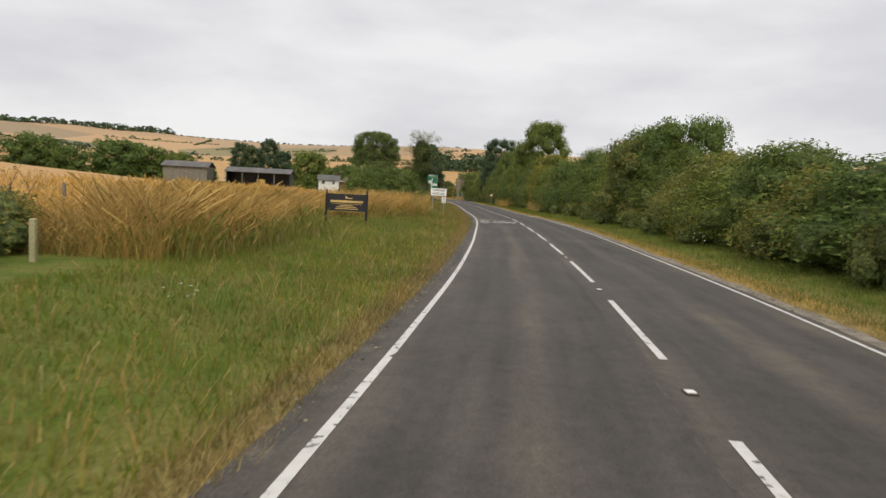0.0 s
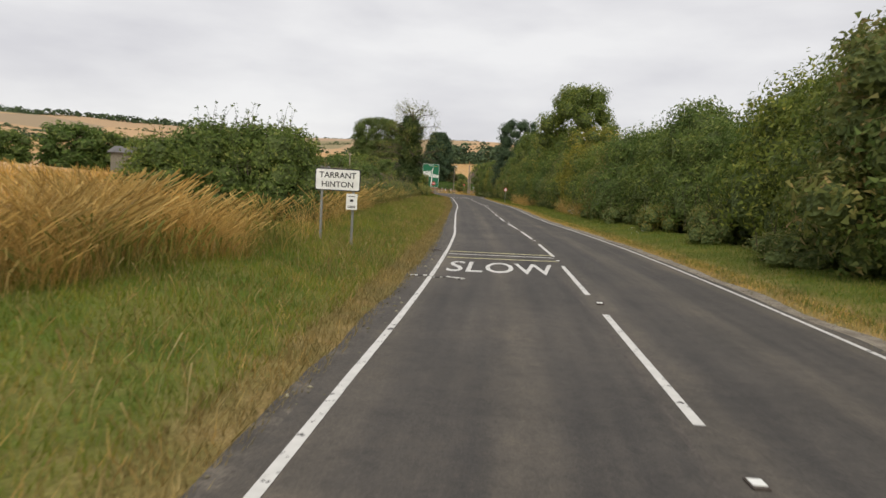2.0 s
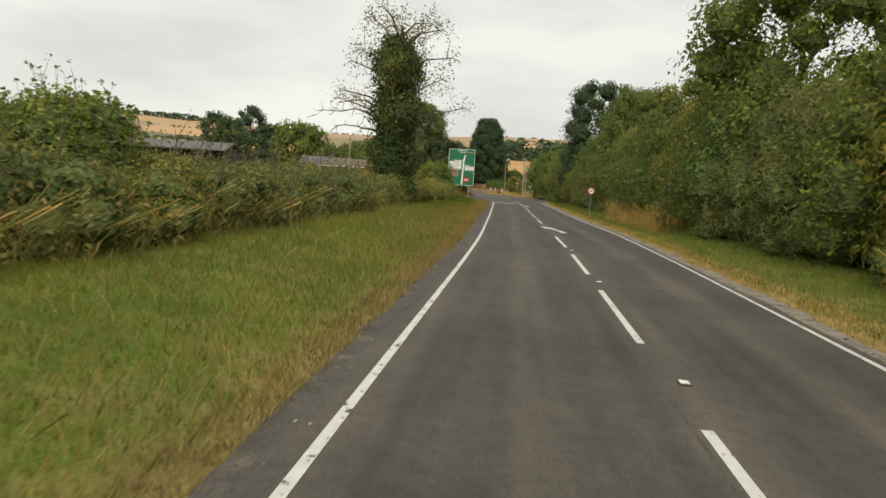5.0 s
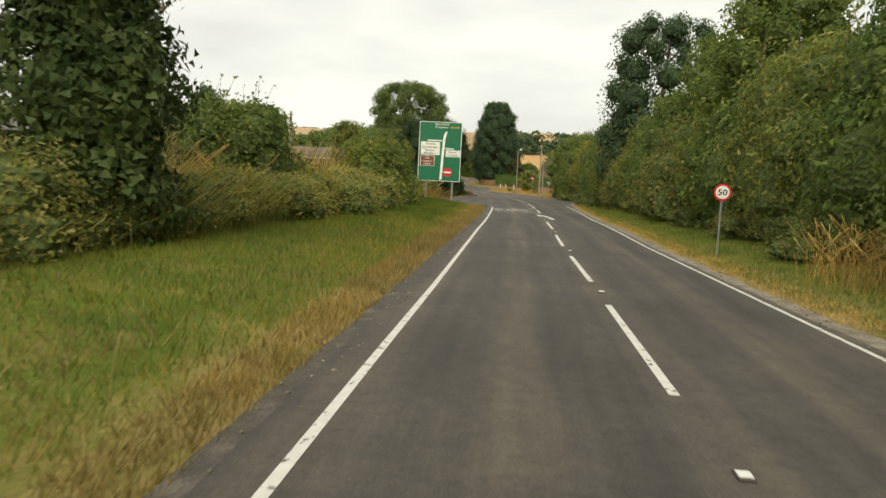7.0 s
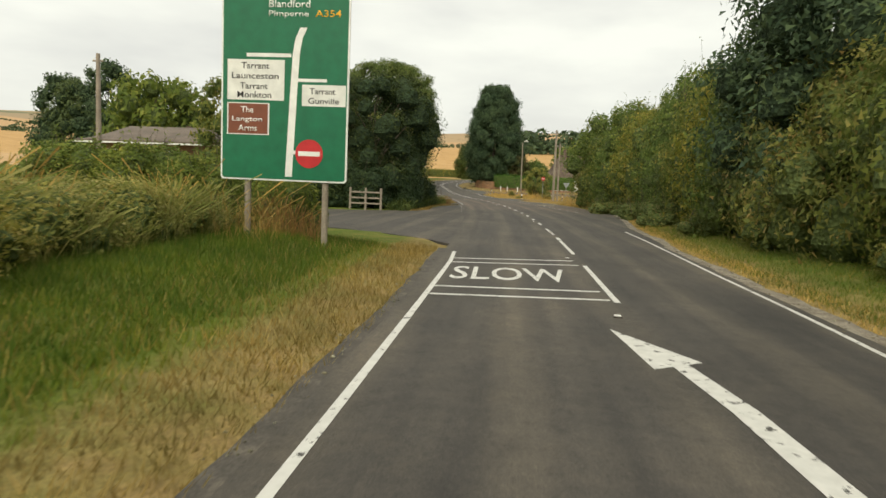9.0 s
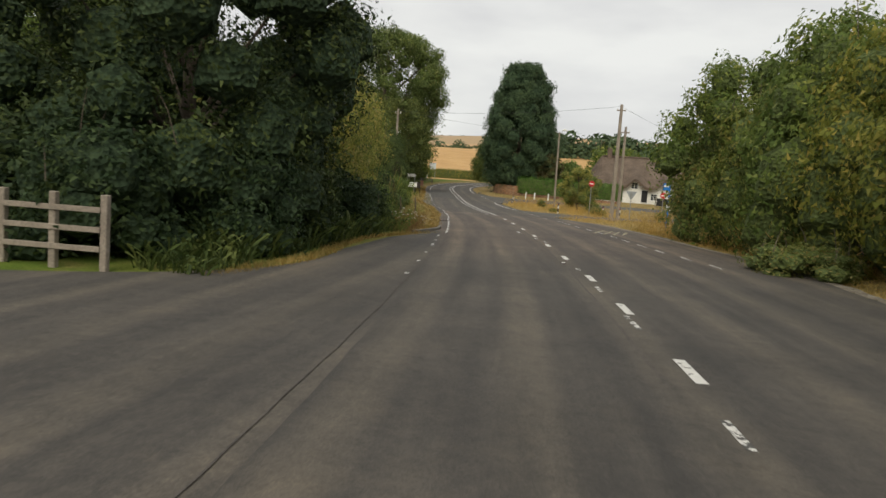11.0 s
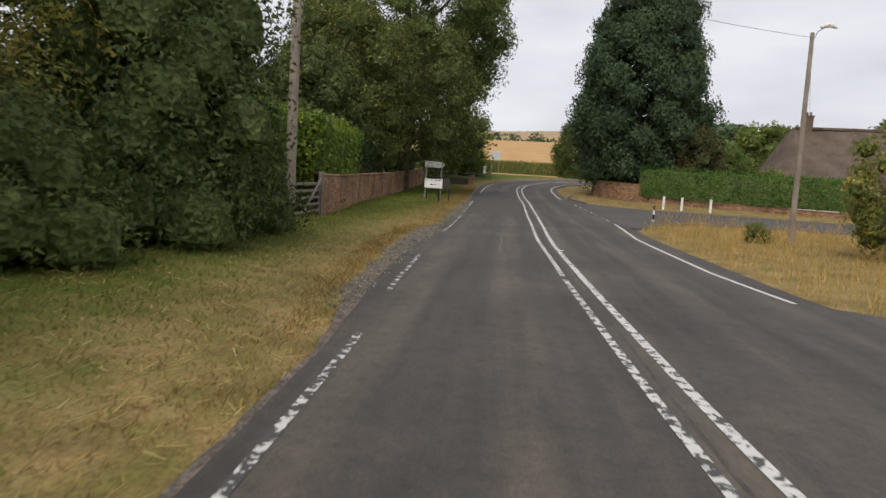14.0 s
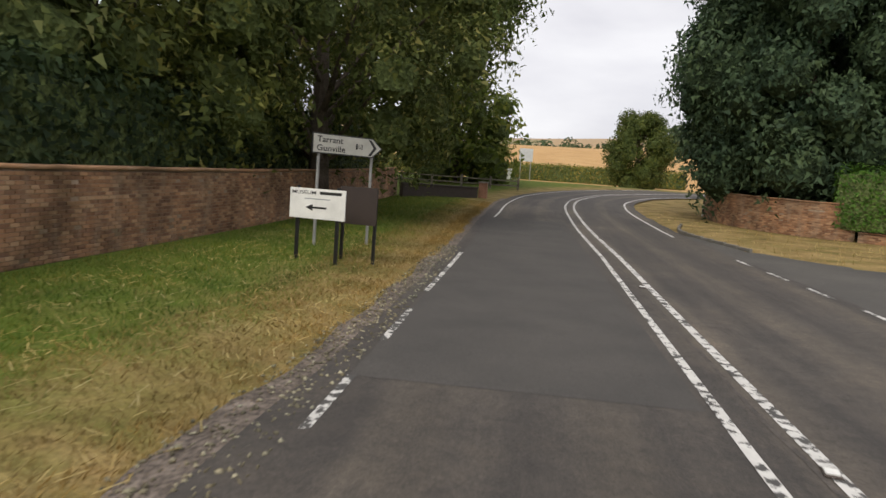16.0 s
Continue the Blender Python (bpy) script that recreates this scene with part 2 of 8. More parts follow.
M_FIELD = fields()
M_BLADE = leafy("green_grass", [(0.0, (0.095, 0.14, 0.024)), (0.5, (0.14, 0.19, 0.034)), (0.8, (0.2, 0.215, 0.052)), (1.0, (0.33, 0.265, 0.105))], 0.38)
M_STRAW = leafy("dry_grass", [(0.0, (0.2, 0.175, 0.055)), (0.3, (0.355, 0.255, 0.11)), (0.7, (0.48, 0.35, 0.17)), (1.0, (0.59, 0.465, 0.265))], 0.35)
M_LUSH = leafy("lush_grass", [(0.0, (0.05, 0.1, 0.018)), (0.6, (0.085, 0.145, 0.028)), (1.0, (0.15, 0.19, 0.045))], 0.38)
M_SORREL = leafy("sorrel_stems", [(0.0, (0.14, 0.075, 0.035)), (0.5, (0.25, 0.14, 0.065)), (1.0, (0.38, 0.25, 0.13))], 0.35)
M_MOWN = leafy("cut_grass", [(0.0, (0.13, 0.085, 0.032)), (0.4, (0.23, 0.155, 0.06)), (0.8, (0.33, 0.23, 0.1)), (1.0, (0.46, 0.35, 0.19))], 0.36)
M_DEAD = leafy("dead_grass", [(0.0, (0.14, 0.115, 0.047)), (0.35, (0.24, 0.175, 0.08)), (0.75, (0.36, 0.26, 0.125)), (1.0, (0.47, 0.37, 0.21))], 0.38)
M_ROUGH = leafy("rank_grass", [(0.0, (0.1, 0.12, 0.035)), (0.5, (0.17, 0.17, 0.06)), (1.0, (0.3, 0.25, 0.11))], 0.35)
M_EDGESTRAW = leafy("edge_straw", [(0.0, (0.16, 0.12, 0.038)), (0.3, (0.26, 0.175, 0.064)), (0.7, (0.37, 0.25, 0.1)), (1.0, (0.49, 0.365, 0.18))], 0.38)
M_TALL = leafy("tall_golden_grass", [(0.0, (0.26, 0.17, 0.065)), (0.4, (0.4, 0.265, 0.105)), (0.8, (0.52, 0.36, 0.155)), (1.0, (0.6, 0.44, 0.22))], 0.35)
M_HEDGE = leafy("hedge_leaves", [(0.0, (0.085, 0.125, 0.036)), (0.5, (0.13, 0.18, 0.052)), (0.85, (0.19, 0.238, 0.074)), (1.0, (0.28, 0.295, 0.105))], 0.42)
M_BRAMBLE = leafy("bramble_leaves", [(0.0, (0.11, 0.135, 0.044)), (0.5, (0.165, 0.19, 0.064)), (0.8, (0.225, 0.22, 0.086)), (1.0, (0.34, 0.25, 0.125))], 0.42)
M_GOLDLEAF = leafy("yellowing_leaves", [(0.0, (0.12, 0.15, 0.04)), (0.5, (0.185, 0.21, 0.058)), (0.85, (0.26, 0.255, 0.08)), (1.0, (0.38, 0.31, 0.11))], 0.45)
M_SCRUB = leafy("sunlit_scrub_leaves", [(0.0, (0.15, 0.18, 0.05)), (0.4, (0.235, 0.25, 0.075)), (0.8, (0.33, 0.31, 0.105)), (1.0, (0.46, 0.35, 0.15))], 0.5)
M_WEED = leafy("bank_weeds", [(0.0, (0.19, 0.21, 0.06)), (0.5, (0.29, 0.28, 0.09)), (1.0, (0.44, 0.37, 0.165))], 0.45)
M_SHRUB = leafy("dark_shrub_leaves", [(0.0, (0.045, 0.07, 0.026)), (0.5, (0.07, 0.1, 0.037)), (1.0, (0.12, 0.145, 0.055))], 0.3)
M_LIMES = leafy("lime_leaves", [(0.0, (0.05, 0.07, 0.026)), (0.5, (0.085, 0.11, 0.038)), (0.85, (0.14, 0.165, 0.06)), (1.0, (0.25, 0.25, 0.11))], 0.35)
M_ASH = leafy("pale_tree_leaves", [(0.0, (0.095, 0.125, 0.04)), (0.5, (0.145, 0.18, 0.06)), (0.85, (0.21, 0.235, 0.09)), (1.0, (0.3, 0.3, 0.14))], 0.4)
M_YEW = leafy("dark_tree_leaves", [(0.0, (0.05, 0.078, 0.05)), (0.5, (0.074, 0.11, 0.066)), (1.0, (0.11, 0.15, 0.084))], 0.28)
# near-black: the copse's and garden trees' shade is put into this leaf colour
M_COPSE = leafy("shade_coloured_leaves", [(0.0, (0.018, 0.032, 0.016)), (0.5, (0.032, 0.052, 0.024)), (1.0, (0.065, 0.09, 0.038))], 0.2)
M_LAUREL = leafy("laurel_leaves", [(0.0, (0.06, 0.11, 0.016)), (0.5, (0.115, 0.185, 0.03)), (1.0, (0.2, 0.27, 0.055))], 0.3, 0.45)
M_BOX = leafy("clipped_hedge_leaves", [(0.0, (0.045, 0.105, 0.018)), (0.5, (0.085, 0.17, 0.03)), (1.0, (0.13, 0.22, 0.05))], 0.3)
M_FLOWER = flat("white_flowers", (0.75, 0.74, 0.68), 0.8)
# inner greens darkened to stand for shade inside the crowns
M_SHADE = shaded_inner_leaves("shaded_inner_leaves", (0.07, 0.09, 0.034), (0.1, 0.13, 0.046), (0.14, 0.175, 0.064))
M_DEEP = shaded_inner_leaves("deep_shaded_inner_leaves", (0.025, 0.04, 0.022), (0.04, 0.062, 0.034), (0.06, 0.088, 0.045))
M_BARK = surface("bark", [(0.3, (0.06, 0.045, 0.032)), (0.7, (0.15, 0.12, 0.09))], 2, 18, 0.95, 0.7, spread=0.4, dist=0.03)
M_POLE = surface("weathered_pole_wood", [(0.3, (0.2, 0.165, 0.13)), (0.7, (0.33, 0.28, 0.225))], 1.5, 22, 0.9, 0.4, spread=0.25)
M_FENCE = surface("grey_fence_wood", [(0.3, (0.13, 0.115, 0.09)), (0.7, (0.25, 0.22, 0.17))], 2, 25, 0.9, 0.4, spread=0.3)
M_STEEL = flat("galvanised_steel", (0.3, 0.3, 0.29), 0.5, 0.5)
M_BLACK = flat("black_paint", (0.012, 0.012, 0.013), 0.4)
M_BOARD = flat("black_sign_board", (0.014, 0.014, 0.016), 0.45)
M_GOLD = flat("gold_lettering", (0.55, 0.38, 0.13), 0.5)
M_WHITE = flat("white_sign_face", (0.74, 0.74, 0.71), 0.45)
M_LETTER = flat("black_lettering", (0.015, 0.015, 0.015), 0.5)
M_WLETTER = flat("white_lettering", (0.78, 0.78, 0.76), 0.45)
M_GREEN = flat("green_sign_face", (0.005, 0.135, 0.062), 0.45)
M_BROWN = flat("brown_sign_face", (0.19, 0.058, 0.03), 0.45)
M_RED = flat("red_sign_face", (0.5, 0.022, 0.028), 0.45)
M_SYELLOW = flat("yellow_sign_lettering", (0.75, 0.4, 0.02), 0.45)
M_BLUE = flat("blue_paint", (0.02, 0.17, 0.5), 0.4)
M_GREYBACK = flat("grey_sign_back", (0.28, 0.3, 0.31), 0.5)
M_THATCH = surface("thatch", [(0.3, (0.085, 0.062, 0.046)), (0.7, (0.165, 0.122, 0.092))], 0.6, 12, 1.0, 0.9, spread=0.4, dist=0.05)
M_RENDER = surface("white_render", [(0.3, (0.68, 0.66, 0.61)), (0.7, (0.8, 0.79, 0.75))], 0.7, 20, 0.9, 0.15)
M_REDWALL = surface("red_brick_wall", [(0.3, (0.2, 0.1, 0.062)), (0.7, (0.31, 0.165, 0.105))], 1.0, 15, 0.9, 0.4, spread=0.3)
M_CHIMNEY = surface("sooty_brick", [(0.3, (0.11, 0.076, 0.058)), (0.7, (0.17, 0.12, 0.092))], 1.0, 15, 0.9, 0.4, spread=0.3)
M_TILES = surface("brown_roof_tiles", [(0.3, (0.1, 0.08, 0.066)), (0.7, (0.17, 0.135, 0.11))], 0.8, 9, 0.9, 0.5, spread=0.3)
M_SLATE = surface("grey_roof_sheets", [(0.3, (0.09, 0.088, 0.088)), (0.7, (0.16, 0.15, 0.145))], 0.4, 6, 0.85, 0.3)
M_STRAWBALE = surface("straw_bales", [(0.3, (0.42, 0.24, 0.06)), (0.7, (0.6, 0.37, 0.11))], 0.8, 8, 1.0, 0.6)
M_MORTAR = surface("lime_mortar", [(0.3, (0.2, 0.14, 0.09)), (0.7, (0.31, 0.235, 0.165))], 0.8, 25, 0.95, 0.5, spread=0.3)
M_STONE = surface("pale_kerb_stone", [(0.3, (0.12, 0.112, 0.096)), (0.7, (0.215, 0.2, 0.172))], 1.6, 30, 0.9, 0.35)
M_IRON = flat("drain_iron", (0.07, 0.055, 0.045), 0.6, 0.5)
M_WIRE = flat("black_cable", (0.03, 0.03, 0.032), 0.6)


def glass():
    m, nt, p = node_mat("window_glass")
    p.inputs["Base Color"].default_value, p.inputs["Roughness"].default_value = (0.02, 0.024, 0.028, 1), 0.06
    return m


def brick_mat():
    m, nt, p = node_mat("old_brick")
    pos = where(nt)
    info = nt.nodes.new("ShaderNodeObjectInfo").outputs["Random"]
    isl = nt.nodes.new("ShaderNodeNewGeometry").outputs["Random Per Island"]
    add = nt.nodes.new("ShaderNodeMath")
    add.operation = "ADD"
    nt.links.new(info, add.inputs[0])
    nt.links.new(isl, add.inputs[1])
    fr = nt.nodes.new("ShaderNodeMath")
    fr.operation = "FRACT"
    nt.links.new(add.outputs[0], fr.inputs[0])
    col = ramped(nt, fr.outputs[0], [(0.0, (0.17, 0.088, 0.05)), (0.4, (0.26, 0.14, 0.076)), (0.75, (0.35, 0.195, 0.105)), (1.0, (0.42, 0.27, 0.16))])
    stain = ramped(nt, tex_noise(nt, 0.8, 5, pos), [(0.34, (0.55, 0.55, 0.5)), (0.5, (0.95, 0.95, 0.95)), (0.7, (1.3, 1.22, 1.12))])
    col = mixed(nt, "MULTIPLY", 1.0, col, stain)
    run = nt.nodes.new("ShaderNodeMapping")
    run.inputs["Scale"].default_value = (1.0, 1.0, 0.35)
    nt.links.new(pos, run.inputs["Vector"])
    lime = ramped(nt, tex_noise(nt, 1.9, 6, run.outputs[0], 0.65), [(0.5, (0.0,) * 3), (0.62, (0.3,) * 3), (0.76, (0.6,) * 3)])
    col = mixed(nt, "MIX", lime, col, (0.36, 0.27, 0.19))
    soot = ramped(nt, tex_noise(nt, 0.55, 4, run.outputs[0]), [(0.36, (0.5, 0.46, 0.44)), (0.5, (1.0,) * 3)])
    col = mixed(nt, "MULTIPLY", 0.55, col, soot)
    nt.links.new(col, p.inputs["Base Color"])
    p.inputs["Roughness"].default_value = 0.92
    bumped(nt, p, tex_noise(nt, 45, 3, pos), 0.4, 0.008)
    return m


M_GLASS, M_BRICK = glass(), brick_mat()


# ---- the line of the road ----
ROAD = [(-6.9, -80), (-2.4, -40), (1.99, 0), (3.0, 8.9), (3.91, 17.9), (4.61, 26.9), (5.2, 35.8), (5.75, 44.6), (6.12, 53.4), (6.3, 62.4), (6.24, 71.4), (6.1, 93), (5.92, 115.3),
        (5.4, 133.6), (4.86, 152.4), (4.57, 161.8), (3.45, 183), (1.99, 203.8), (1.13, 212.5), (0.06, 221.2), (-1.26, 230.0), (-2.93, 238.7), (-4.9, 247.2), (-6.82, 255.6),
        (-8.52, 263.9), (-10.21, 272.2), (-11.85, 280.6), (-15.3, 297), (-18.6, 312), (-20.9, 324.5), (-21.3, 332), (-19.5, 340.3), (-14.1, 347), (-4, 351.5), (15, 354), (60, 357), (130, 360)]


def curve_points(ctrl, step=0.5):
    p = np.array(ctrl, float)
    p = np.vstack([2 * p[0] - p[1], p, 2 * p[-1] - p[-2]])
    out = []
    for i in range(1, len(p) - 2):
        n = max(2, int(np.linalg.norm(p[i + 1] - p[i]) / step))
        t = np.linspace(0, 1, n, endpoint=False)[:, None]
        t0, t1 = np.linalg.norm(p[i] - p[i - 1]) ** 0.5, np.linalg.norm(p[i + 1] - p[i]) ** 0.5
        t2 = np.linalg.norm(p[i + 2] - p[i + 1]) ** 0.5
        m1 = (p[i] - p[i - 1]) / t0 - (p[i + 1] - p[i - 1]) / (t0 + t1) + (p[i + 1] - p[i]) / t1
        m2 = (p[i + 1] - p[i]) / t1 - (p[i + 2] - p[i]) / (t1 + t2) + (p[i + 2] - p[i + 1]) / t2
        m1, m2 = m1 * t1, m2 * t1
        out.append((2 * t**3 - 3 * t**2 + 1) * p[i] + (t**3 - 2 * t**2 + t) * m1 + (-2 * t**3 + 3 * t**2) * p[i + 1] + (t**3 - t**2) * m2)
    out.append(p[-2:-1])
    return np.vstack(out)


CL = curve_points(ROAD)
_tan = np.gradient(CL, axis=0)
_tan /= np.linalg.norm(_tan, axis=1, keepdims=True)
CN = np.stack([_tan[:, 1], -_tan[:, 0]], 1)
ARC = np.r_[0, np.cumsum(np.linalg.norm(np.diff(CL, axis=0), axis=1))]
CMAIN = int(np.argmax(CL[:, 1] > 330))


def along(y, off):
    """The place beside the road at y (before the bend), off metres to the right of its middle."""
    y = np.asarray(y, float)
    k = slice(0, CMAIN)
    x = np.interp(y, CL[k, 1], CL[k, 0])
    nx, ny = np.interp(y, CL[k, 1], CN[k, 0]), np.interp(y, CL[k, 1], CN[k, 1])
    return np.stack([x + nx * off, y + ny * off], -1)


def offset_of(x, y):
    """Signed distance from the road's middle (right positive)."""
    x, y = np.atleast_1d(np.asarray(x, float)), np.atleast_1d(np.asarray(y, float))
    out = np.empty(len(x))
    sub = slice(0, None, 2)
    for a in range(0, len(x), 4000):
        dx = x[a:a + 4000, None] - CL[None, sub, 0]
        dy = y[a:a + 4000, None] - CL[None, sub, 1]
        j = np.argmin(dx**2 + dy**2, 1)
        r = np.arange(len(j))
        side = dx[r, j] * CN[sub][j, 0] + dy[r, j] * CN[sub][j, 1]
        out[a:a + 4000] = np.sign(side) * np.hypot(dx[r, j], dy[r, j])
    return out


def smooth(t):
    t = np.clip(t, 0, 1)
    return t * t * (3 - 2 * t)


def base_z(y):
    return 0.00045 * np.clip(np.asarray(y, float) - 272, 0, 78) ** 2


WEST = [(0.6, 183.5), (-2.2, 187.5), (-8, 190.5), (-22, 192.5), (-38, 190), (-38, 196), (-24, 200), (-14, 204), (-8, 206.6), (-5.9, 209.2), (-5.5, 212), (-5.9, 215.2), (-6.0, 218.5), (-5.5, 222.2), (-5.2, 224.5), (-5.02, 226.0), (-5.1, 228.2), (-3.6, 229), (-0.4, 214), (1.2, 200)]
EAST = [(1.5, 224), (4.5, 229.0), (6.7, 232.3), (5.5, 237), (4.4, 241), (3.5, 244.4), (1.8, 245.7), (0.4, 246.5), (-0.6, 248.6), (-3.2, 249), (-2, 236)]
LANE = [(-3.6, 249.4), (-0.8, 250.6), (2.2, 252.8), (6.5, 255.8), (10.4, 259.4), (14, 266), (18, 273), (30, 283), (50, 291), (50, 298), (26, 290), (14, 279), (10, 268.5), (7.6, 262.2), (4, 259.9), (-0.5, 260.4), (-3.2, 261.2), (-5.6, 263.5), (-6.6, 258)]
NORTH = [(-7.6, 281), (-6.5, 286), (-4.0, 289.5), (2, 291.5), (14, 293), (40, 296), (40, 303), (14, 302.5), (0, 303.2), (-8.6, 303.2), (-11.8, 305.5), (-14.6, 312), (-14.5, 300)]


# the far edge line, and where the asphalt ends beyond it (the bus bay and the junction widen it)
RIGHT_Y = [0, 28, 34, 52, 65, 71, 77, 84, 94, 110, 126, 132, 144, 150, 163, 169, 174, 180, 191, 200]
RIGHT_O = [3.6, 3.55, 3.62, 3.6, 3.53, 3.47, 3.25, 3.0, 2.95, 3.2, 3.43, 3.3, 3.15, 3.08, 3.22, 3.2, 3.42, 3.6, 4.1, 4.4]
RIM_Y, RIM_O = [188, 200, 212, 220, 227, 236, 242, 246, 249, 253, 258, 262, 270, 285, 290, 305], [4.35, 5.2, 7.2, 8.2, 7.6, 7.3, 7.1, 6.0, 5.3, 4.9, 4.7, 4.4, 4.3, 4.4, 4.3, 4.0]


def right_rim(y):
    return np.where(y < 188, np.interp(y, RIGHT_Y, RIGHT_O) + 0.24, np.interp(y, RIM_Y, RIM_O))


def inside(x, y, poly):
    """Which of the places lie within an outline."""
    hit = np.zeros(len(x), bool)
    for (x0, y0), (x1, y1) in zip(poly, poly[1:] + poly[:1]):
        if y0 != y1:
            cross = (y0 > y) != (y1 > y)
            hit ^= cross & (x < (x1 - x0) * (y - y0) / (y1 - y0) + x0)
    return hit


def ground_z(x, y, d=None):
    x, y = np.atleast_1d(np.asarray(x, float)), np.atleast_1d(np.asarray(y, float))
    if d is None:
        d = offset_of(x, y)
    z = base_z(y)
    mouth_l = 1 - smooth((y - 178) / 8) * (1 - smooth((y - 226) / 8))
    mouth_r = 1 - smooth((y - 218) / 10)
    z = z + np.interp(y, [236, 262, 275], [0.5, 0.3, 0.16]) * smooth((-d - 4.2) / 4.5) * mouth_l + 0.32 * smooth((d - 0.7 - right_rim(y)) / 4.0) * mouth_r
    rim = np.where(d < 0, np.interp(y, [120, 182, 226, 245, 258, 268, 290, 305], [3.9, 3.95, 4.2, 4.2, 4.3, 5.0, 5.2, 4.5]), right_rim(y) + 0.4)
    z = z - 0.08 * (1 - smooth((np.abs(d) - rim) / 0.7))
    z = z - 0.05 * (inside(x, y, WEST) | inside(x, y, EAST) | inside(x, y, LANE) | inside(x, y, NORTH))
    z = z + 8.0 * smooth((-d - 16) / 130) * (1 - smooth((y - 70) / 150)) * smooth((y + 90) / 60)
    far = np.hypot(x, y - 100)
    h = np.clip(far - 262, 0, 1500)
    z = z + 0.074 * np.sqrt(h * h + 40 * 40) - 0.074 * 40
    z = z + smooth((far - 350) / 400) * (9 * np.sin(x * 0.006 + 1.3) + 8 * np.sin(y * 0.0052 + x * 0.002))
    z = z - 0.16 * np.clip(far - 1762, 0, None)
    return z


def gz(x, y):
    return float(ground_z(x, y)[0])


# ---- helpers for building ----
def raw_mesh(name, verts, faces_n, corners, mat, smooth_shade=False):
    """A mesh from numpy arrays: vertices, corners a face (all alike), vertex indices."""
    me = bpy.data.meshes.new(name)
    verts, corners = np.asarray(verts, np.float32), np.asarray(corners, np.int32)
    nf = len(corners) // faces_n
    me.vertices.add(len(verts))
    me.vertices.foreach_set("co", verts.ravel())
    me.loops.add(len(corners))
    me.loops.foreach_set("vertex_index", corners.ravel())
    me.polygons.add(nf)
    me.polygons.foreach_set("loop_start", np.arange(nf, dtype=np.int32) * faces_n)
    if smooth_shade:
        me.polygons.foreach_set("use_smooth", np.ones(nf, dtype=bool))
    me.update(calc_edges=True)
    me.materials.append(mat)
    return me


def thing(name, x, y, z, turn, label, category, group="", kind=""):
    e = new(name)
    e.empty_display_size = 0.1
    e.matrix_world = pose(x, y, z, 0, 0, turn)
    return tagged(e, label, category, group, kind)


def part(name, bm, mat, parent=None, label="", bevel=0.0):
    """Links a bmesh (or a mesh) as one mesh object under a thing or a part."""
    if isinstance(bm, bpy.types.Mesh):
        me = bm
    else:
        if bevel:
            bmesh.ops.bevel(bm, geom=list(bm.edges), offset=bevel, segments=1, affect="EDGES", clamp_overlap=True)
        me = bpy.data.meshes.new(name)
        bm.to_mesh(me)
        bm.free()
        me.materials.append(mat)
    ob = new(name, me)
    if parent is not None:
        ob.parent = parent
    if label:
        tagged(ob, label)
    return ob


def b_box(x0, x1, y0, y1, z0, z1, bm=None):
    bm = bm or bmesh.new()
    vs = [bm.verts.new((x, y, z)) for x in (x0, x1) for y in (y0, y1) for z in (z0, z1)]
    for q in ((0, 1, 3, 2), (4, 6, 7, 5), (0, 4, 5, 1), (2, 3, 7, 6), (0, 2, 6, 4), (1, 5, 7, 3)):
        bm.faces.new([vs[i] for i in q])
    return bm


def b_tube(pts, radii, sides=8, bm=None, cap=True):
    """A tapered tube through points."""
    bm = bm or bmesh.new()
    pts = [Vector(p) for p in pts]
    rings = []
    for i, p in enumerate(pts):
        d = (pts[min(i + 1, len(pts) - 1)] - pts[max(i - 1, 0)]).normalized()
        u = d.cross(Vector((0, 0, 1)) if abs(d.z) < 0.9 else Vector((1, 0, 0))).normalized()
        v = d.cross(u)
        r = radii[i] if isinstance(radii, (list, tuple)) else radii
        rings.append([bm.verts.new(p + (u * math.cos(a) + v * math.sin(a)) * r) for a in (2 * math.pi * k / sides for k in range(sides))])
    for a, b in zip(rings, rings[1:]):
        for k in range(sides):
            bm.faces.new((a[k], a[(k + 1) % sides], b[(k + 1) % sides], b[k]))
    if cap:
        bm.faces.new(rings[0])
        bm.faces.new(rings[-1][::-1])
    bmesh.ops.recalc_face_normals(bm, faces=list(bm.faces))
    return bm


def b_disc(r, y0, y1, cx=0.0, cz=0.0, sides=32, bm=None):
    """A round plate facing -y."""
    bm = bm or bmesh.new()
    a = [bm.verts.new((cx + r * math.cos(t), y0, cz + r * math.sin(t))) for t in (2 * math.pi * k / sides for k in range(sides))]
    b = [bm.verts.new((v.co.x, y1, v.co.z)) for v in a]
    bm.faces.new(a)
    bm.faces.new(b[::-1])
    for k in range(sides):
        bm.faces.new((a[k], b[k], b[(k + 1) % sides], a[(k + 1) % sides]))
    bmesh.ops.recalc_face_normals(bm, faces=list(bm.faces))
    return bm


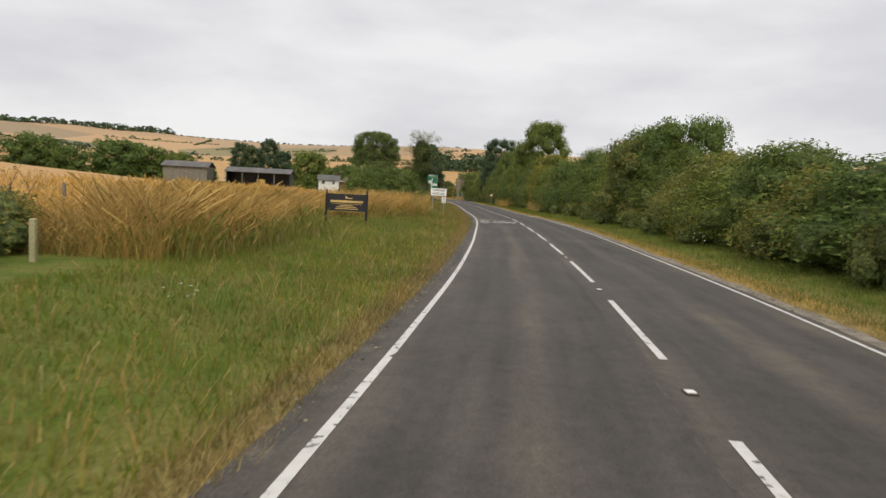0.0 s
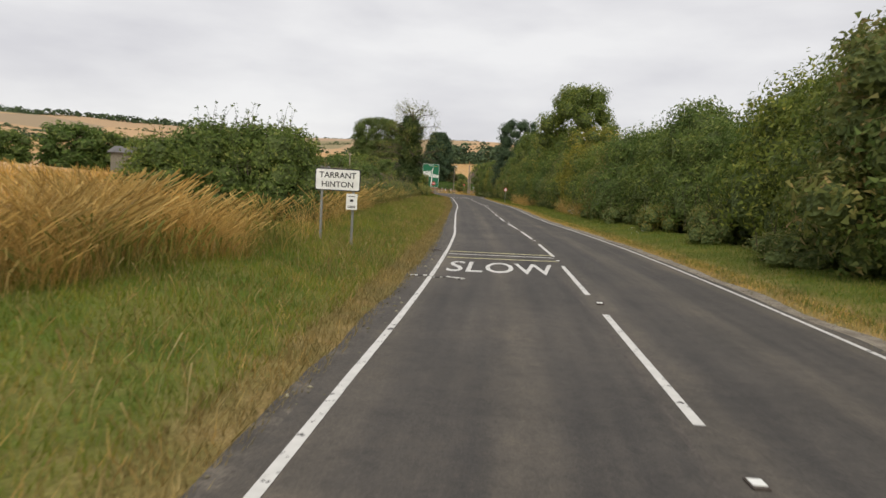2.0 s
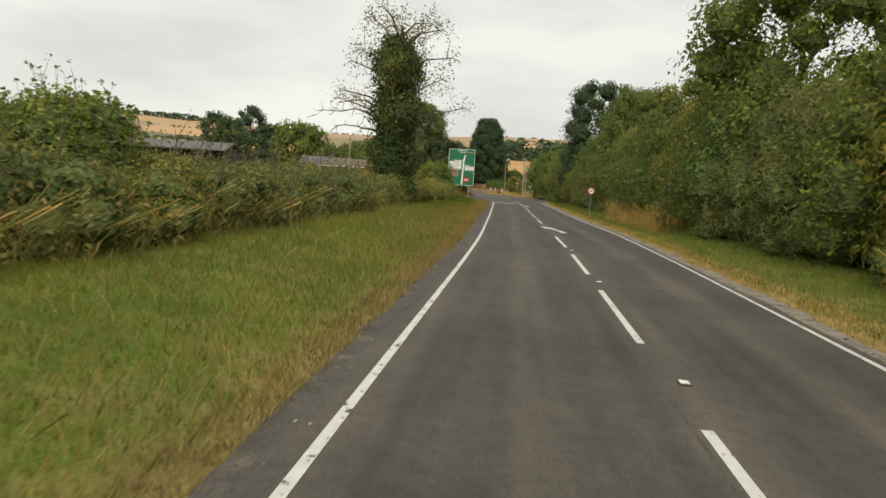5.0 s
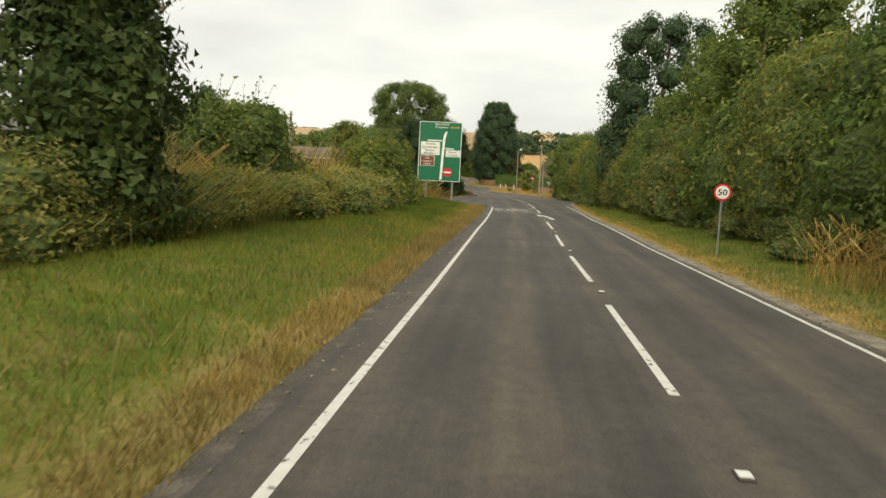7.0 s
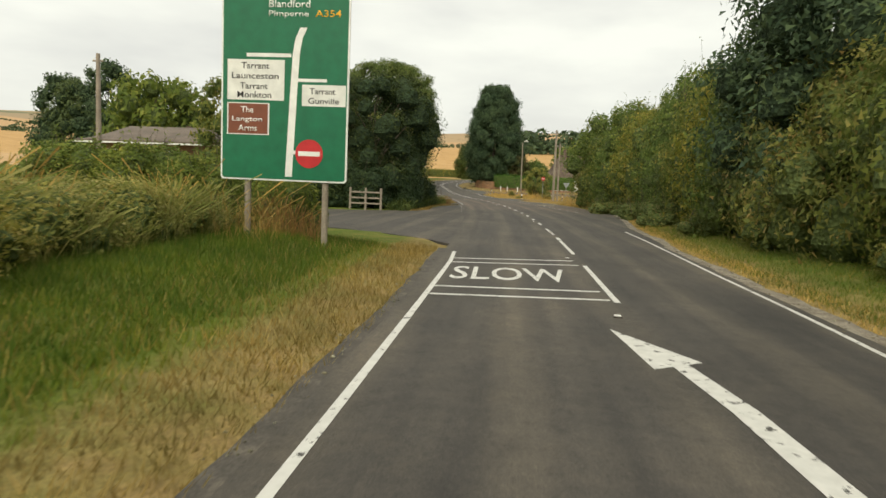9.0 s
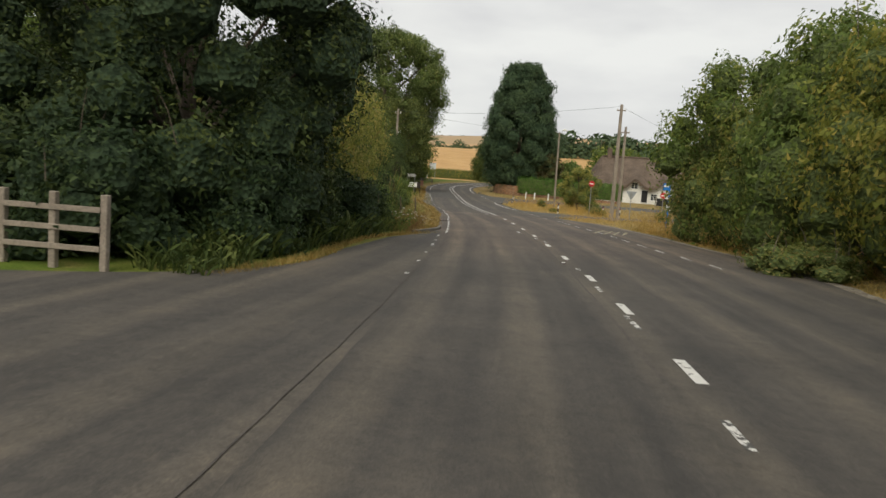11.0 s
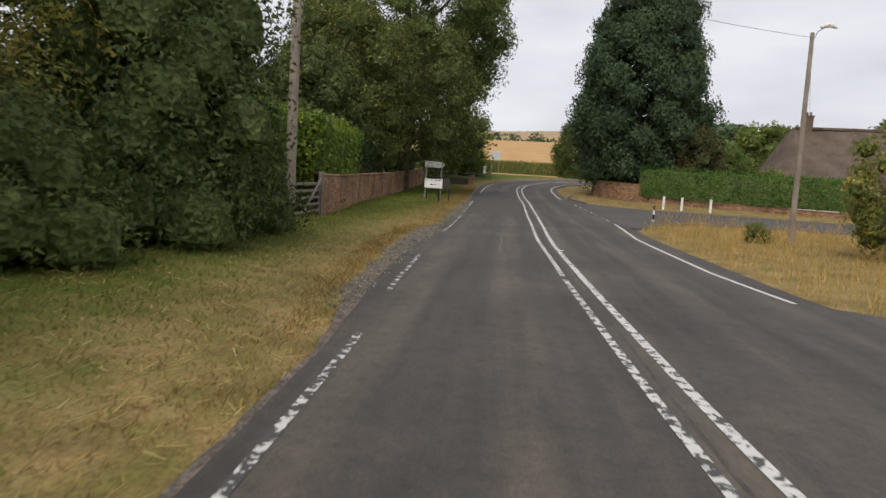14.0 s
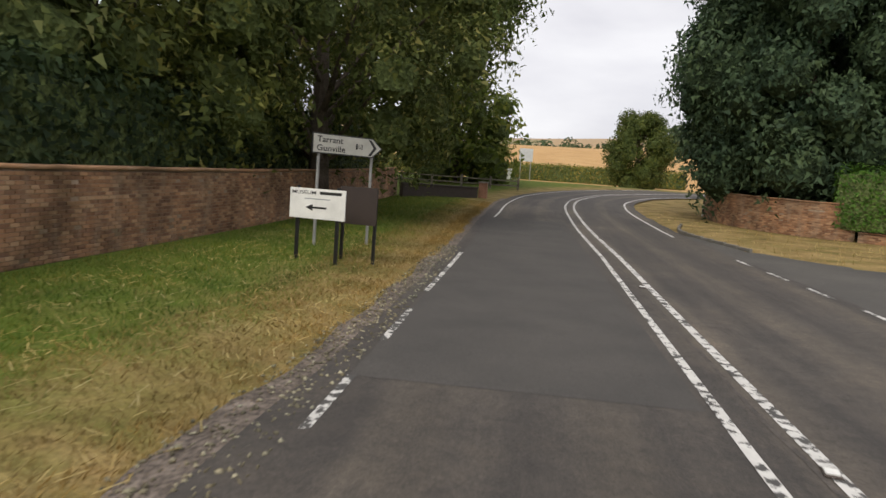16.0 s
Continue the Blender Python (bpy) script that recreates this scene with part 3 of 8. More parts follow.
def b_plate(w, h, t, cx=0.0, cz=0.0, r=0.04, bm=None, y=0.0):
    """A plate with rounded corners facing -y."""
    bm = bm or bmesh.new()
    ring = []
    for sx, sz, a0 in ((1, 1, 0), (-1, 1, 90), (-1, -1, 180), (1, -1, 270)):
        for k in range(5):
            a = radians(a0 + k * 22.5)
            ring.append((cx + sx * (w / 2 - r) + r * math.cos(a), cz + sz * (h / 2 - r) + r * math.sin(a)))
    f = [bm.verts.new((x, y, z)) for x, z in ring]
    g = [bm.verts.new((x, y + t, z)) for x, z in ring]
    bm.faces.new(f)
    bm.faces.new(g[::-1])
    for k in range(len(ring)):
        bm.faces.new((f[k], g[k], g[(k + 1) % len(ring)], f[(k + 1) % len(ring)]))
    bmesh.ops.recalc_face_normals(bm, faces=list(bm.faces))
    return bm


def b_poly(pts, z0, z1, bm=None):
    """A flat slab from an outline in x and y."""
    bm = bm or bmesh.new()
    lo = [bm.verts.new((x, y, z0)) for x, y in pts]
    hi = [bm.verts.new((x, y, z1)) for x, y in pts]
    bm.faces.new(hi)
    for k in range(len(pts)):
        bm.faces.new((lo[k], lo[(k + 1) % len(pts)], hi[(k + 1) % len(pts)], hi[k]))
    bmesh.ops.recalc_face_normals(bm, faces=list(bm.faces))
    return bm


_dg = bpy.context.evaluated_depsgraph_get


def lettering(text, width, height, bold=0.0, depth=0.004):
    """Text in the built-in font as a mesh in x and y, scaled to that width and height, its lower left corner at the origin."""
    cu = bpy.data.curves.new("text", "FONT")
    cu.body, cu.offset, cu.extrude, cu.resolution_u = text, bold, 0.0, 3
    ob = new("text", cu)
    me = bpy.data.meshes.new_from_object(ob.evaluated_get(_dg()))
    bpy.data.objects.remove(ob)
    v = np.empty(len(me.vertices) * 3, np.float32)
    me.vertices.foreach_get("co", v)
    v = v.reshape(-1, 3)
    lo, hi = v.min(0), v.max(0)
    v[:, 0] = (v[:, 0] - lo[0]) / (hi[0] - lo[0]) * width
    v[:, 1] = (v[:, 1] - lo[1]) / (hi[1] - lo[1]) * height
    v[:, 2] = 0
    me.vertices.foreach_set("co", v.ravel())
    me.update()
    bm = bmesh.new()
    bm.from_mesh(me)
    bpy.data.meshes.remove(me)
    if depth:
        got = bmesh.ops.extrude_face_region(bm, geom=list(bm.faces))
        bmesh.ops.translate(bm, verts=[e for e in got["geom"] if isinstance(e, bmesh.types.BMVert)], vec=(0, 0, depth))
        bmesh.ops.recalc_face_normals(bm, faces=list(bm.faces))
    return bm


def stand_up(bm, x, y, z):
    """Turns flat lettering to face -y, its lower left corner at x, z and its back on the plane y."""
    bmesh.ops.transform(bm, matrix=Matrix(((1, 0, 0, x), (0, 0, -1, y), (0, 1, 0, z), (0, 0, 0, 1))), verts=list(bm.verts))
    return bm


def b_join(*bms):
    first = bms[0]
    for b in bms[1:]:
        me = bpy.data.meshes.new("tmp")
        b.to_mesh(me)
        first.from_mesh(me)
        bpy.data.meshes.remove(me)
        b.free()
    return first


# ---- ground, one sheet to the horizon ----
def ground_sheet():
    ys = np.r_[np.linspace(-700, -120, 14), np.arange(-100, 0, 5), np.arange(0, 360, 2.0), np.arange(362, 460, 5), np.geomspace(470, 3400, 46)]
    xs = np.r_[-np.geomspace(2600, 82, 44), np.arange(-80, -30, 3), np.arange(-30, 32, 0.75), np.arange(33, 80, 3), np.geomspace(82, 2600, 40)]
    gx, gy = np.meshgrid(xs, ys)
    v = np.stack([gx.ravel(), gy.ravel(), np.zeros(gx.size)], 1)
    d = offset_of(v[:, 0], v[:, 1])
    v[:, 2] = ground_z(v[:, 0], v[:, 1], d)
    nx, ny = len(xs), len(ys)
    i = (np.arange(ny - 1)[:, None] * nx + np.arange(nx - 1)[None]).ravel()
    quads = np.stack([i, i + 1, i + nx + 1, i + nx], 1)
    me = raw_mesh("ground", v, 4, quads.ravel(), M_SOIL, True)
    for m in (M_WHEAT, M_FIELD):
        me.materials.append(m)
    y_, strip = v[:, 1], np.interp(v[:, 1], [0, 60, 80, 110, 125, 140, 160, 182], [4.4, 4.8, 4.5, 4.6, 4.8, 5.0, 5.1, 5.1])
    dry = 0.12 + 0.75 * (1 - smooth((np.abs(d) - strip + 0.5) / 1.2)) * (d < 0) + 0.7 * (1 - smooth((d - right_rim(y_) - 1.2) / 1.2)) * (d > 0)
    late = 0.45 + 0.35 * (1 - smooth((-d - 5.2) / 3.0)) - 0.45 * smooth((y_ - 240) / 16) * smooth((-d - 5.6) / 2.4)
    late = np.where(d > 0, 0.9, late - 0.4 * (d < 0) * (y_ < 224))
    dry = dry + (late - dry) * smooth((y_ - 186) / 20)
    lay = me.attributes.new("dry", "FLOAT", "POINT")
    lay.data.foreach_set("value", dry.astype(np.float32))
    c = v[quads].mean(1)
    dc = offset_of(c[:, 0], c[:, 1])
    far = np.hypot(c[:, 0], c[:, 1] - 100)
    kind = np.zeros(len(c), np.int32)
    kind[(dc < -15) & (c[:, 1] < 190)] = 1
    kind[(dc > 20) & (c[:, 1] < 225)] = 0
    kind[(far > 268)] = 2
    kind[(c[:, 1] > 372) & (far < 800) & (c[:, 0] < 60)] = 1
    me.polygons.foreach_set("material_index", kind)
    return tagged(new("ground", me), "rolling ground with grass verges, ripe wheat and distant harvested fields", "ground", kind="structure")


ground_sheet()


def ribbon(name, k0, k1, offs, lift, mat, uvs=True):
    """A strip along the road between samples k0 and k1; offs: edges (offset arrays or numbers), from left to right."""
    idx = np.arange(k0, k1)
    rows = [np.broadcast_to(np.asarray(o, float), (len(idx),)) for o in offs]
    v, uv = [], []
    for o in rows:
        xy = CL[idx] + CN[idx] * o[:, None]
        v.append(np.c_[xy, base_z(xy[:, 1]) + lift])
        uv.append(np.c_[o, ARC[idx]])
    m = len(rows)
    v, uv = np.stack(v, 1).reshape(-1, 3), np.stack(uv, 1).reshape(-1, 2)
    i = (np.arange(len(idx) - 1)[:, None] * m + np.arange(m - 1)[None]).ravel()
    q = np.stack([i, i + 1, i + m + 1, i + m], 1)
    me = raw_mesh(name, v, 4, q.ravel(), mat, True)
    if uvs:
        lay = me.uv_layers.new(name="UVMap")
        lay.data.foreach_set("uv", uv[q.ravel()].astype(np.float32).ravel())
    return me


def k_at(y):
    return int(np.argmax(CL[:CMAIN + 2, 1] >= y))


KEND = len(CL) - 2
yy = CL[:, 1]
wob = np.array([noise.noise(Vector((a * 0.35, 3.1, 0))) + 0.6 * noise.noise(Vector((a * 0.9, 9.1, 0))) for a in ARC])
left_edge = -np.interp(yy, [0, 40, 80, 130, 160, 172, 184, 200, 228, 236, 243, 255, 262, 285, 300], [3.8, 3.88, 3.92, 3.92, 3.92, 3.68, 3.7, 3.9, 4.3, 4.3, 4.05, 4.05, 4.5, 4.75, 4.6]) - 0.06 * wob
right_edge = right_rim(yy) + 0.1 * np.roll(wob, 40)
road_me = ribbon("road", 0, KEND, [left_edge[:KEND], -2.0, 0.0, 2.0, right_edge[:KEND]], 0.0, M_ROAD)
tagged(new("road", road_me), "worn dark grey asphalt road with a camber of wheel tracks", "road", kind="structure")
tagged(new("left_margin", ribbon("left_margin", 0, k_at(184), [left_edge[:k_at(184)] - 0.24 - 0.05 * wob[:k_at(184)], left_edge[:k_at(184)] + 0.06], -0.006, M_EDGE)), "crumbling gritty road edge beside the verge", "road edge", kind="structure")
ka, kb = k_at(228), k_at(327)
wide = np.interp(yy[ka:kb], [228, 245, 256, 259, 266, 273, 276, 284, 300, 327], [0.15, 0.08, 0.12, 0.5, 0.85, 0.8, 0.18, 0.35, 0.3, 0.3])
tagged(new("gravel_margin", ribbon("gravel_margin", ka, kb, [left_edge[ka:kb] - wide - 0.16 * wob[ka:kb], left_edge[ka:kb] + 0.06], -0.006, M_GRIT)), "loose gravel along the road edge", "road edge", kind="structure")
kc = k_at(245)
tagged(new("right_margin", ribbon("right_margin", 0, kc, [right_edge[:kc] - 0.06, right_edge[:kc] + 0.4 + 0.2 * wob[:kc]], -0.004, M_PALE)), "pale gritty dirt strip beside the road", "road edge", kind="structure")


def slab(name, pts, lift, mat, label, category, kind="structure"):
    """A flat patch of ground from a rounded outline, laid on the road's level."""
    ring = [Vector(p) for p in pts]
    for _ in range(2):
        ring = [q for a, c in zip(ring, ring[1:] + ring[:1]) for q in (a * 0.75 + c * 0.25, a * 0.25 + c * 0.75)]
    bm = bmesh.new()
    vs = [bm.verts.new((x, y, float(base_z(y)) + lift)) for x, y in ring]
    f = bm.faces.new(vs)
    bmesh.ops.triangulate(bm, faces=[f])
    ys = [p.y for p in ring]
    for k in range(int((max(ys) - min(ys)) / 2)):
        bmesh.ops.bisect_plane(bm, geom=list(bm.verts) + list(bm.edges) + list(bm.faces), plane_co=(0, min(ys) + 2 * k + 1, 0), plane_no=(0, 1, 0))
    for v in bm.verts:
        v.co.z = float(base_z(v.co.y)) + lift
    bmesh.ops.recalc_face_normals(bm, faces=list(bm.faces))
    rim = bmesh.ops.extrude_edge_only(bm, edges=[e for e in bm.edges if e.is_boundary])["geom"]
    for v in rim:
        if isinstance(v, bmesh.types.BMVert):
            v.co.z -= 0.14
    ob = part(name, bm, mat)
    uv = ob.data.uv_layers.new(name="UVMap")
    for lp in ob.data.loops:
        co = ob.data.vertices[lp.vertex_index].co
        uv.data[lp.index].uv = (co.x, co.y)
    return tagged(ob, label, category, kind=kind)


# side roads
slab("side_road_west", WEST, -0.012, M_ROAD, "side road of worn asphalt joining from the village", "road")
slab("side_road_east", EAST, -0.014, M_OLD, "bus lay-by of worn grey asphalt", "road")
slab("side_lane", LANE, -0.013, M_OLD, "narrow side lane of worn grey asphalt", "road")
slab("side_road_north", NORTH, -0.016, M_OLD, "village lane of pale worn asphalt", "road")


# ---- road markings ----
def mark(name, bm, mat, label, category="road marking"):
    return tagged(part(name, bm, mat), label, category, kind="structure")


def strip_mark(name, o0, o1, ka, kb, mat, label, lift=0.006):
    return tagged(new(name, ribbon(name, ka, kb, [o0, o1], lift, mat)), label, "road marking", kind="structure")


LEFT = -np.interp(yy, [0, 22, 32, 43, 58, 64, 68, 76, 90, 120, 138, 157, 166, 180, 220, 225, 235, 239, 244, 248, 251, 255, 260, 264, 268, 276, 283, 292, 300, 315], [3.56, 3.54, 3.53, 3.62, 3.55, 3.5, 3.43, 3.48, 3.55, 3.46, 3.42, 3.5, 3.43, 3.3, 4.2, 4.0, 3.93, 3.8, 3.72, 3.68, 3.77, 3.75, 4.0, 4.1, 4.2, 4.22, 4.3, 4.35, 4.3, 3.95])


def left_line(y0, y1, mat, label):
    a, b = k_at(y0), k_at(y1) if y1 < 325 else KEND
    return strip_mark("edge_line", LEFT[a:b] - (0.055 if y0 < 200 else 0.05), LEFT[a:b] + (0.055 if y0 < 200 else 0.05), a, b, mat, label)


left_line(-79, 182.5, M_LINE, "white painted edge line along the verge")
rk = k_at(196)
RIGHT = np.interp(yy, RIGHT_Y, RIGHT_O)
strip_mark("edge_line", RIGHT[:rk] - 0.05, RIGHT[:rk] + 0.05, 0, rk, M_LINE, "white painted edge line on the far side")
left_line(224.5, 245.6, M_WORN, "white painted edge line, scuffed")
left_line(246, 250, M_SCRAPS, "worn patchy white edge line")
left_line(250.1, 256, M_SCRAPS, "worn patchy white edge line")
left_line(258.5, 264.5, M_SCRAPS, "worn scraps of white edge line")
left_line(272, 283.5, M_SCRAPS, "worn patchy white edge line")
left_line(285.2, 287.6, M_SCRAPS, "worn scrap of white edge line")
left_line(288.6, 291.2, M_SCRAPS, "worn scrap of white edge line")
left_line(292, 299, M_WORN, "worn patchy white edge line")
left_line(312, 400, M_LINE, "white painted edge line round the bend")
LANE_SIDE = np.interp(yy, [215, 219, 223, 228, 232, 235, 239, 243, 248, 254, 259, 262, 265, 275, 283, 291, 300, 312], [5.4, 5.25, 4.7, 4.5, 4.5, 4.35, 4.1, 4.25, 4.05, 4.05, 4.1, 3.75, 3.5, 3.48, 3.95, 4.1, 3.9, 3.4])
ke, kh = k_at(260.5), k_at(284)
strip_mark("edge_line", LANE_SIDE[ke:kh] - 0.06, LANE_SIDE[ke:kh] + 0.06, ke, kh, M_LINE, "white edge line beside the dry grass")
strip_mark("edge_line", 3.3, 3.42, k_at(308), KEND, M_LINE, "white edge line round the inside of the bend")


def dash(y0, y1, o0, o1, mat, name="centre_dash", label="white centre line dash", group="centre line dashes"):
    (a0, a1), (b0, b1) = np.broadcast_to(o0, 2), np.broadcast_to(o1, 2)
    p = [along(y0, a0), along(y0, b0), along(y1, b1), along(y1, a1)]
    bm = bmesh.new()
    vs = [bm.verts.new((q[0], q[1], float(base_z(q[1])) + 0.006)) for q in p]
    bm.faces.new(vs)
    bmesh.ops.recalc_face_normals(bm, faces=list(bm.faces))
    return tagged(part(name, bm, mat), label, "road marking", group, "structure")


for y0, y1 in ((-8, -2.4), (0.6, 6.0), (9.1, 14.4), (17.5, 23.1), (25.9, 31.7), (34.1, 39.7), (42.3, 48.1), (50.4, 55.9), (58.7, 63.8), (66.6, 71.8), (74.2, 79.5), (82.7, 87.7),
               (90.5, 95.4), (99, 104.2), (107, 112.3), (115, 120.6), (131.6, 137), (140, 145.4), (148.7, 154), (157.7, 163.7), (174.6, 180.4), (183.4, 188.6), (191.5, 195.5), (198.5, 200.5)):
    sh_ = np.interp((y0, y1), [0, 36, 42, 51, 58, 71, 76, 80, 83, 88, 112, 131, 140, 150, 158, 164, 175, 181, 190, 200], [0.04, 0.03, -0.07, -0.08, 0.02, 0.05, -0.03, -0.13, -0.15, -0.2, -0.08, -0.07, -0.06, -0.13, -0.03, 0, 0.24, 0.32, 0.4, 0.35])
    dash(y0, y1, sh_ - 0.06, sh_ + 0.06, M_LINE)
for y0 in (188.9, 192.5, 203.6, 208.0, 212.3, 217.1, 221.6, 226.4, 231, 235.75, 240.3):
    sh_ = float(np.interp(y0, [190, 212, 217, 222, 227, 231, 236, 240], [0.4, 0.24, 0.16, 0.07, 0.02, -0.02, 0.02, 0.08]))
    dash(y0, y0 + 1.15, sh_ - 0.08, sh_ + 0.08, M_LINE)
for y0, y1 in ((201.5, 202.3), (206.6, 207.3), (207.5, 207.8), (210.6, 211.4), (214.4, 214.9), (223.4, 224.3), (233.2, 233.6), (244.3, 244.9)):
    dash(y0, y1, 0.1, 0.2, M_WORN, label="faded remains of an older white line", name="faded_dash", group="faded line patches")
dash(228.1, 229.3, -0.62, -0.48, M_SCRAPS, label="worn scraps of an older white line", name="faded_dash", group="faded line patches")
kd = k_at(245.3)
SOLID_R = np.interp(yy, [245, 249, 253, 257, 261, 265, 270, 277, 283, 288, 300], [0.16, 0.17, 0.06, 0.0, -0.1, -0.17, -0.22, -0.17, -0.11, -0.04, 0.12])
SOLID_L = np.interp(yy, [245, 249, 253, 258, 262, 266, 271, 278, 286, 300], [-0.3, -0.32, -0.4, -0.46, -0.56, -0.6, -0.68, -0.67, -0.64, -0.4])
kf, kg = k_at(246.5), k_at(262)
M_SCUFF = paint("scuffed_line_paint", (0.62, 0.61, 0.58), 0.455)
strip_mark("solid_line", SOLID_R[kd:KEND] - 0.07, SOLID_R[kd:KEND] + 0.07, kd, KEND, M_SCUFF, "solid white line of a double centre line")
strip_mark("solid_line", SOLID_L[kf:kg] - 0.06, SOLID_L[kf:kg] + 0.06, kf, kg, M_WORN, "broken worn half of a double white line")
strip_mark("solid_line", SOLID_L[kg:KEND] - 0.06, SOLID_L[kg:KEND] + 0.06, kg, KEND, M_SCUFF, "scuffed white line of a double centre line")
for y0 in (211.0, 213.6, 216.0, 218.4, 220.6, 222.6):
    dash(y0, y0 + (0.9 if y0 in (218.4, 222.6) else 0.3), -4.3, -4.2, M_WORN, label="worn white give-way dash", name="edge_dash", group="edge dashes")
for y0 in (217.8, 220.2, 222.6, 225.0, 227.4, 229.8, 232.2, 234.6, 237, 239.4, 241.8, 246.5, 249, 251.4, 253.8, 256.2, 286, 288.4, 290.8, 293.2, 295.6, 298, 300.4):
    sh_ = float(np.interp(y0 + 0.6, yy[:CMAIN], LANE_SIDE[:CMAIN]))
    dash(y0, y0 + 1.3, sh_ - 0.06, sh_ + 0.06, M_WORN, label="white dash across the junction mouth", name="edge_dash", group="edge dashes")


def road_word(text, corners, mat, label):
    """A word laid on the road between its lower left, lower right and upper left corners."""
    bm = lettering(text, 1.0, 1.0, 0.008, 0.0)
    a, b, c = (Vector((*p, 0)) for p in corners)
    for v in bm.verts:
        q = a + (b - a) * v.co.x + (c - a) * v.co.y
        v.co = (q.x, q.y, float(base_z(q.y)) + 0.007)
    return mark("slow_marking", bm, mat, label)


road_word("SLOW", ((2.8, 53.15), (5.72, 53.5), (2.94, 55.62)), M_LINE, "white SLOW painted on the lane")
road_word("SLOW", ((0.73, 176.5), (3.42, 176.95), (0.6, 178.75)), M_LINE, "white SLOW painted in a frame of bars")


def bar(x0, y0, x1, y1, w, mat, label):
    d = Vector((x1 - x0, y1 - y0)).normalized()
    n = Vector((-d.y, d.x)) * w / 2
    bm = bmesh.new()
    vs = [bm.verts.new((x, y, float(base_z(y)) + 0.0065)) for x, y in ((x0 - n.x, y0 - n.y), (x1 - n.x, y1 - n.y), (x1 + n.x, y1 + n.y), (x0 + n.x, y0 + n.y))]
    bm.faces.new(vs)
    bmesh.ops.recalc_face_normals(bm, faces=list(bm.faces))
    return tagged(part("cross_bar", bm, mat), label, "road marking", "cross bars", "structure")


for (x0, y0, x1, y1), m in (((2.78, 56.6, 6.2, 57.1), M_YELLOW), ((2.8, 57.75, 6.2, 58.2), M_LINE), ((2.8, 58.65, 6.25, 58.95), M_YELLOW),
                            ((0.64, 174.3, 4.05, 174.85), M_LINE), ((0.55, 175.3, 3.95, 175.85), M_LINE), ((0.4, 179.55, 3.75, 180.4), M_LINE), ((0.3, 180.5, 3.65, 181.45), M_LINE)):
    bar(x0, y0, x1, y1, 0.15, m, "pale yellow bar across the lane" if m is M_YELLOW else "white bar across the lane")


def arrow(head, shaft, label):
    """A bent lane arrow: a triangle and a run of quads."""
    bm = bmesh.new()
    bm.faces.new([bm.verts.new((x, y, 0.0074)) for x, y in head])
    rail = [(bm.verts.new((*a, 0.0074)), bm.verts.new((*b, 0.0074))) for a, b in shaft]
    for (a, b), (c, d) in zip(rail, rail[1:]):
        bm.faces.new((a, b, d, c))
    bmesh.ops.recalc_face_normals(bm, faces=list(bm.faces))
    for f in bm.faces:
        if f.normal.z < 0:
            f.normal_flip()
    return tagged(part("lane_arrow", bm, M_LINE), label, "road marking", "lane arrows", "structure")


KEEP = "white bent arrow telling traffic to keep left"
arrow([(5.19, 128.56), (5.43, 126.46), (6.09, 126.95)], [((5.66, 126.64), (5.87, 126.8)), ((5.98, 125.0), (6.24, 125.15)), ((6.16, 123.41), (6.47, 123.45))], KEEP)
arrow([(3.78, 172.12), (4.09, 169.93), (4.75, 170.43)], [((4.34, 170.12), (4.55, 170.28)), ((4.6, 168.5), (4.88, 168.6)), ((4.78, 166.6), (5.08, 166.62))], KEEP)
# sprayed survey scribble and reflective studs
bm = b_tube([(2.0, 51.9, 0.01), (2.4, 52.05, 0.01), (2.6, 51.75, 0.01), (2.9, 52.0, 0.01), (3.3, 51.8, 0.01), (3.1, 51.6, 0.01)], 0.02, 4)
mark("sprayed_mark", bm, M_WORN, "faint white sprayed squiggle on the asphalt")
stud = thing("road_stud", 0, 0, 0, 0, "small white reflective stud between centre dashes", "road stud", "road studs")
part("housing", b_box(-0.07, 0.07, -0.1, 0.1, 0.0, 0.018), M_IRON, stud, bevel=0.006)
part("reflector", b_box(-0.055, 0.055, -0.06, 0.06, 0.018, 0.028), M_WHITE, stud, "white reflector")
first = True
for y in (7.5, 16, 24.5, 33, 41, 49.3, 57.2, 65.3, 73, 81, 89, 97, 105.5, 113.6, 122, 129.6, 138.5, 147, 155.8, 165.5, 173.2, 182, 216, 225, 268, 277, 286, 295):
    p = along(y, -0.1 if y > 200 else 0.0)
    m = pose(p[0], p[1], float(base_z(p[1])) + 0.001, 0, 0, 0)
    if first:
        stud.matrix_world = m
        first = False
    else:
        copy_thing(stud, m)


# ---- seams, patches and scrapes in the asphalt ----
def seam(y0, y1, off, w, mat, label):
    a, c = k_at(y0), k_at(y1)
    wv = off + 0.06 * wob[a:c]
    return strip_mark("road_seam", wv - w * (0.6 + 0.5 * np.abs(wob[a:c])), wv + w * (0.6 + 0.5 * np.abs(np.roll(wob, 9)[a:c])), a, c, mat, label, 0.0035)


seam(203, 250, -0.16, 0.045, M_TAR, "dark frayed seam along the middle of the road")
seam(199, 224, -4.15, 0.014, M_TAR, "dark seam where the side road joins")
seam(246.5, 300, -0.22, 0.035, M_TAR, "dark frayed seam between the double lines")
seam(0, 120, -0.3, 0.03, M_TAR, "fine dark joint beside the centre line")
seam(243.6, 248.2, -2.2, 0.03, M_SCRAPE, "pale scrape along the lane")
seam(245.3, 248.6, -1.7, 0.035, M_SCRAPE, "pale scrape along the lane")
seam(274.5, 281.5, -3.3, 0.05, M_TAR, "dark tyre skid at the lane's edge")
seam(266, 272.5, -2.0, 0.015, M_SCRAPE, "faint pale scrape along the lane")
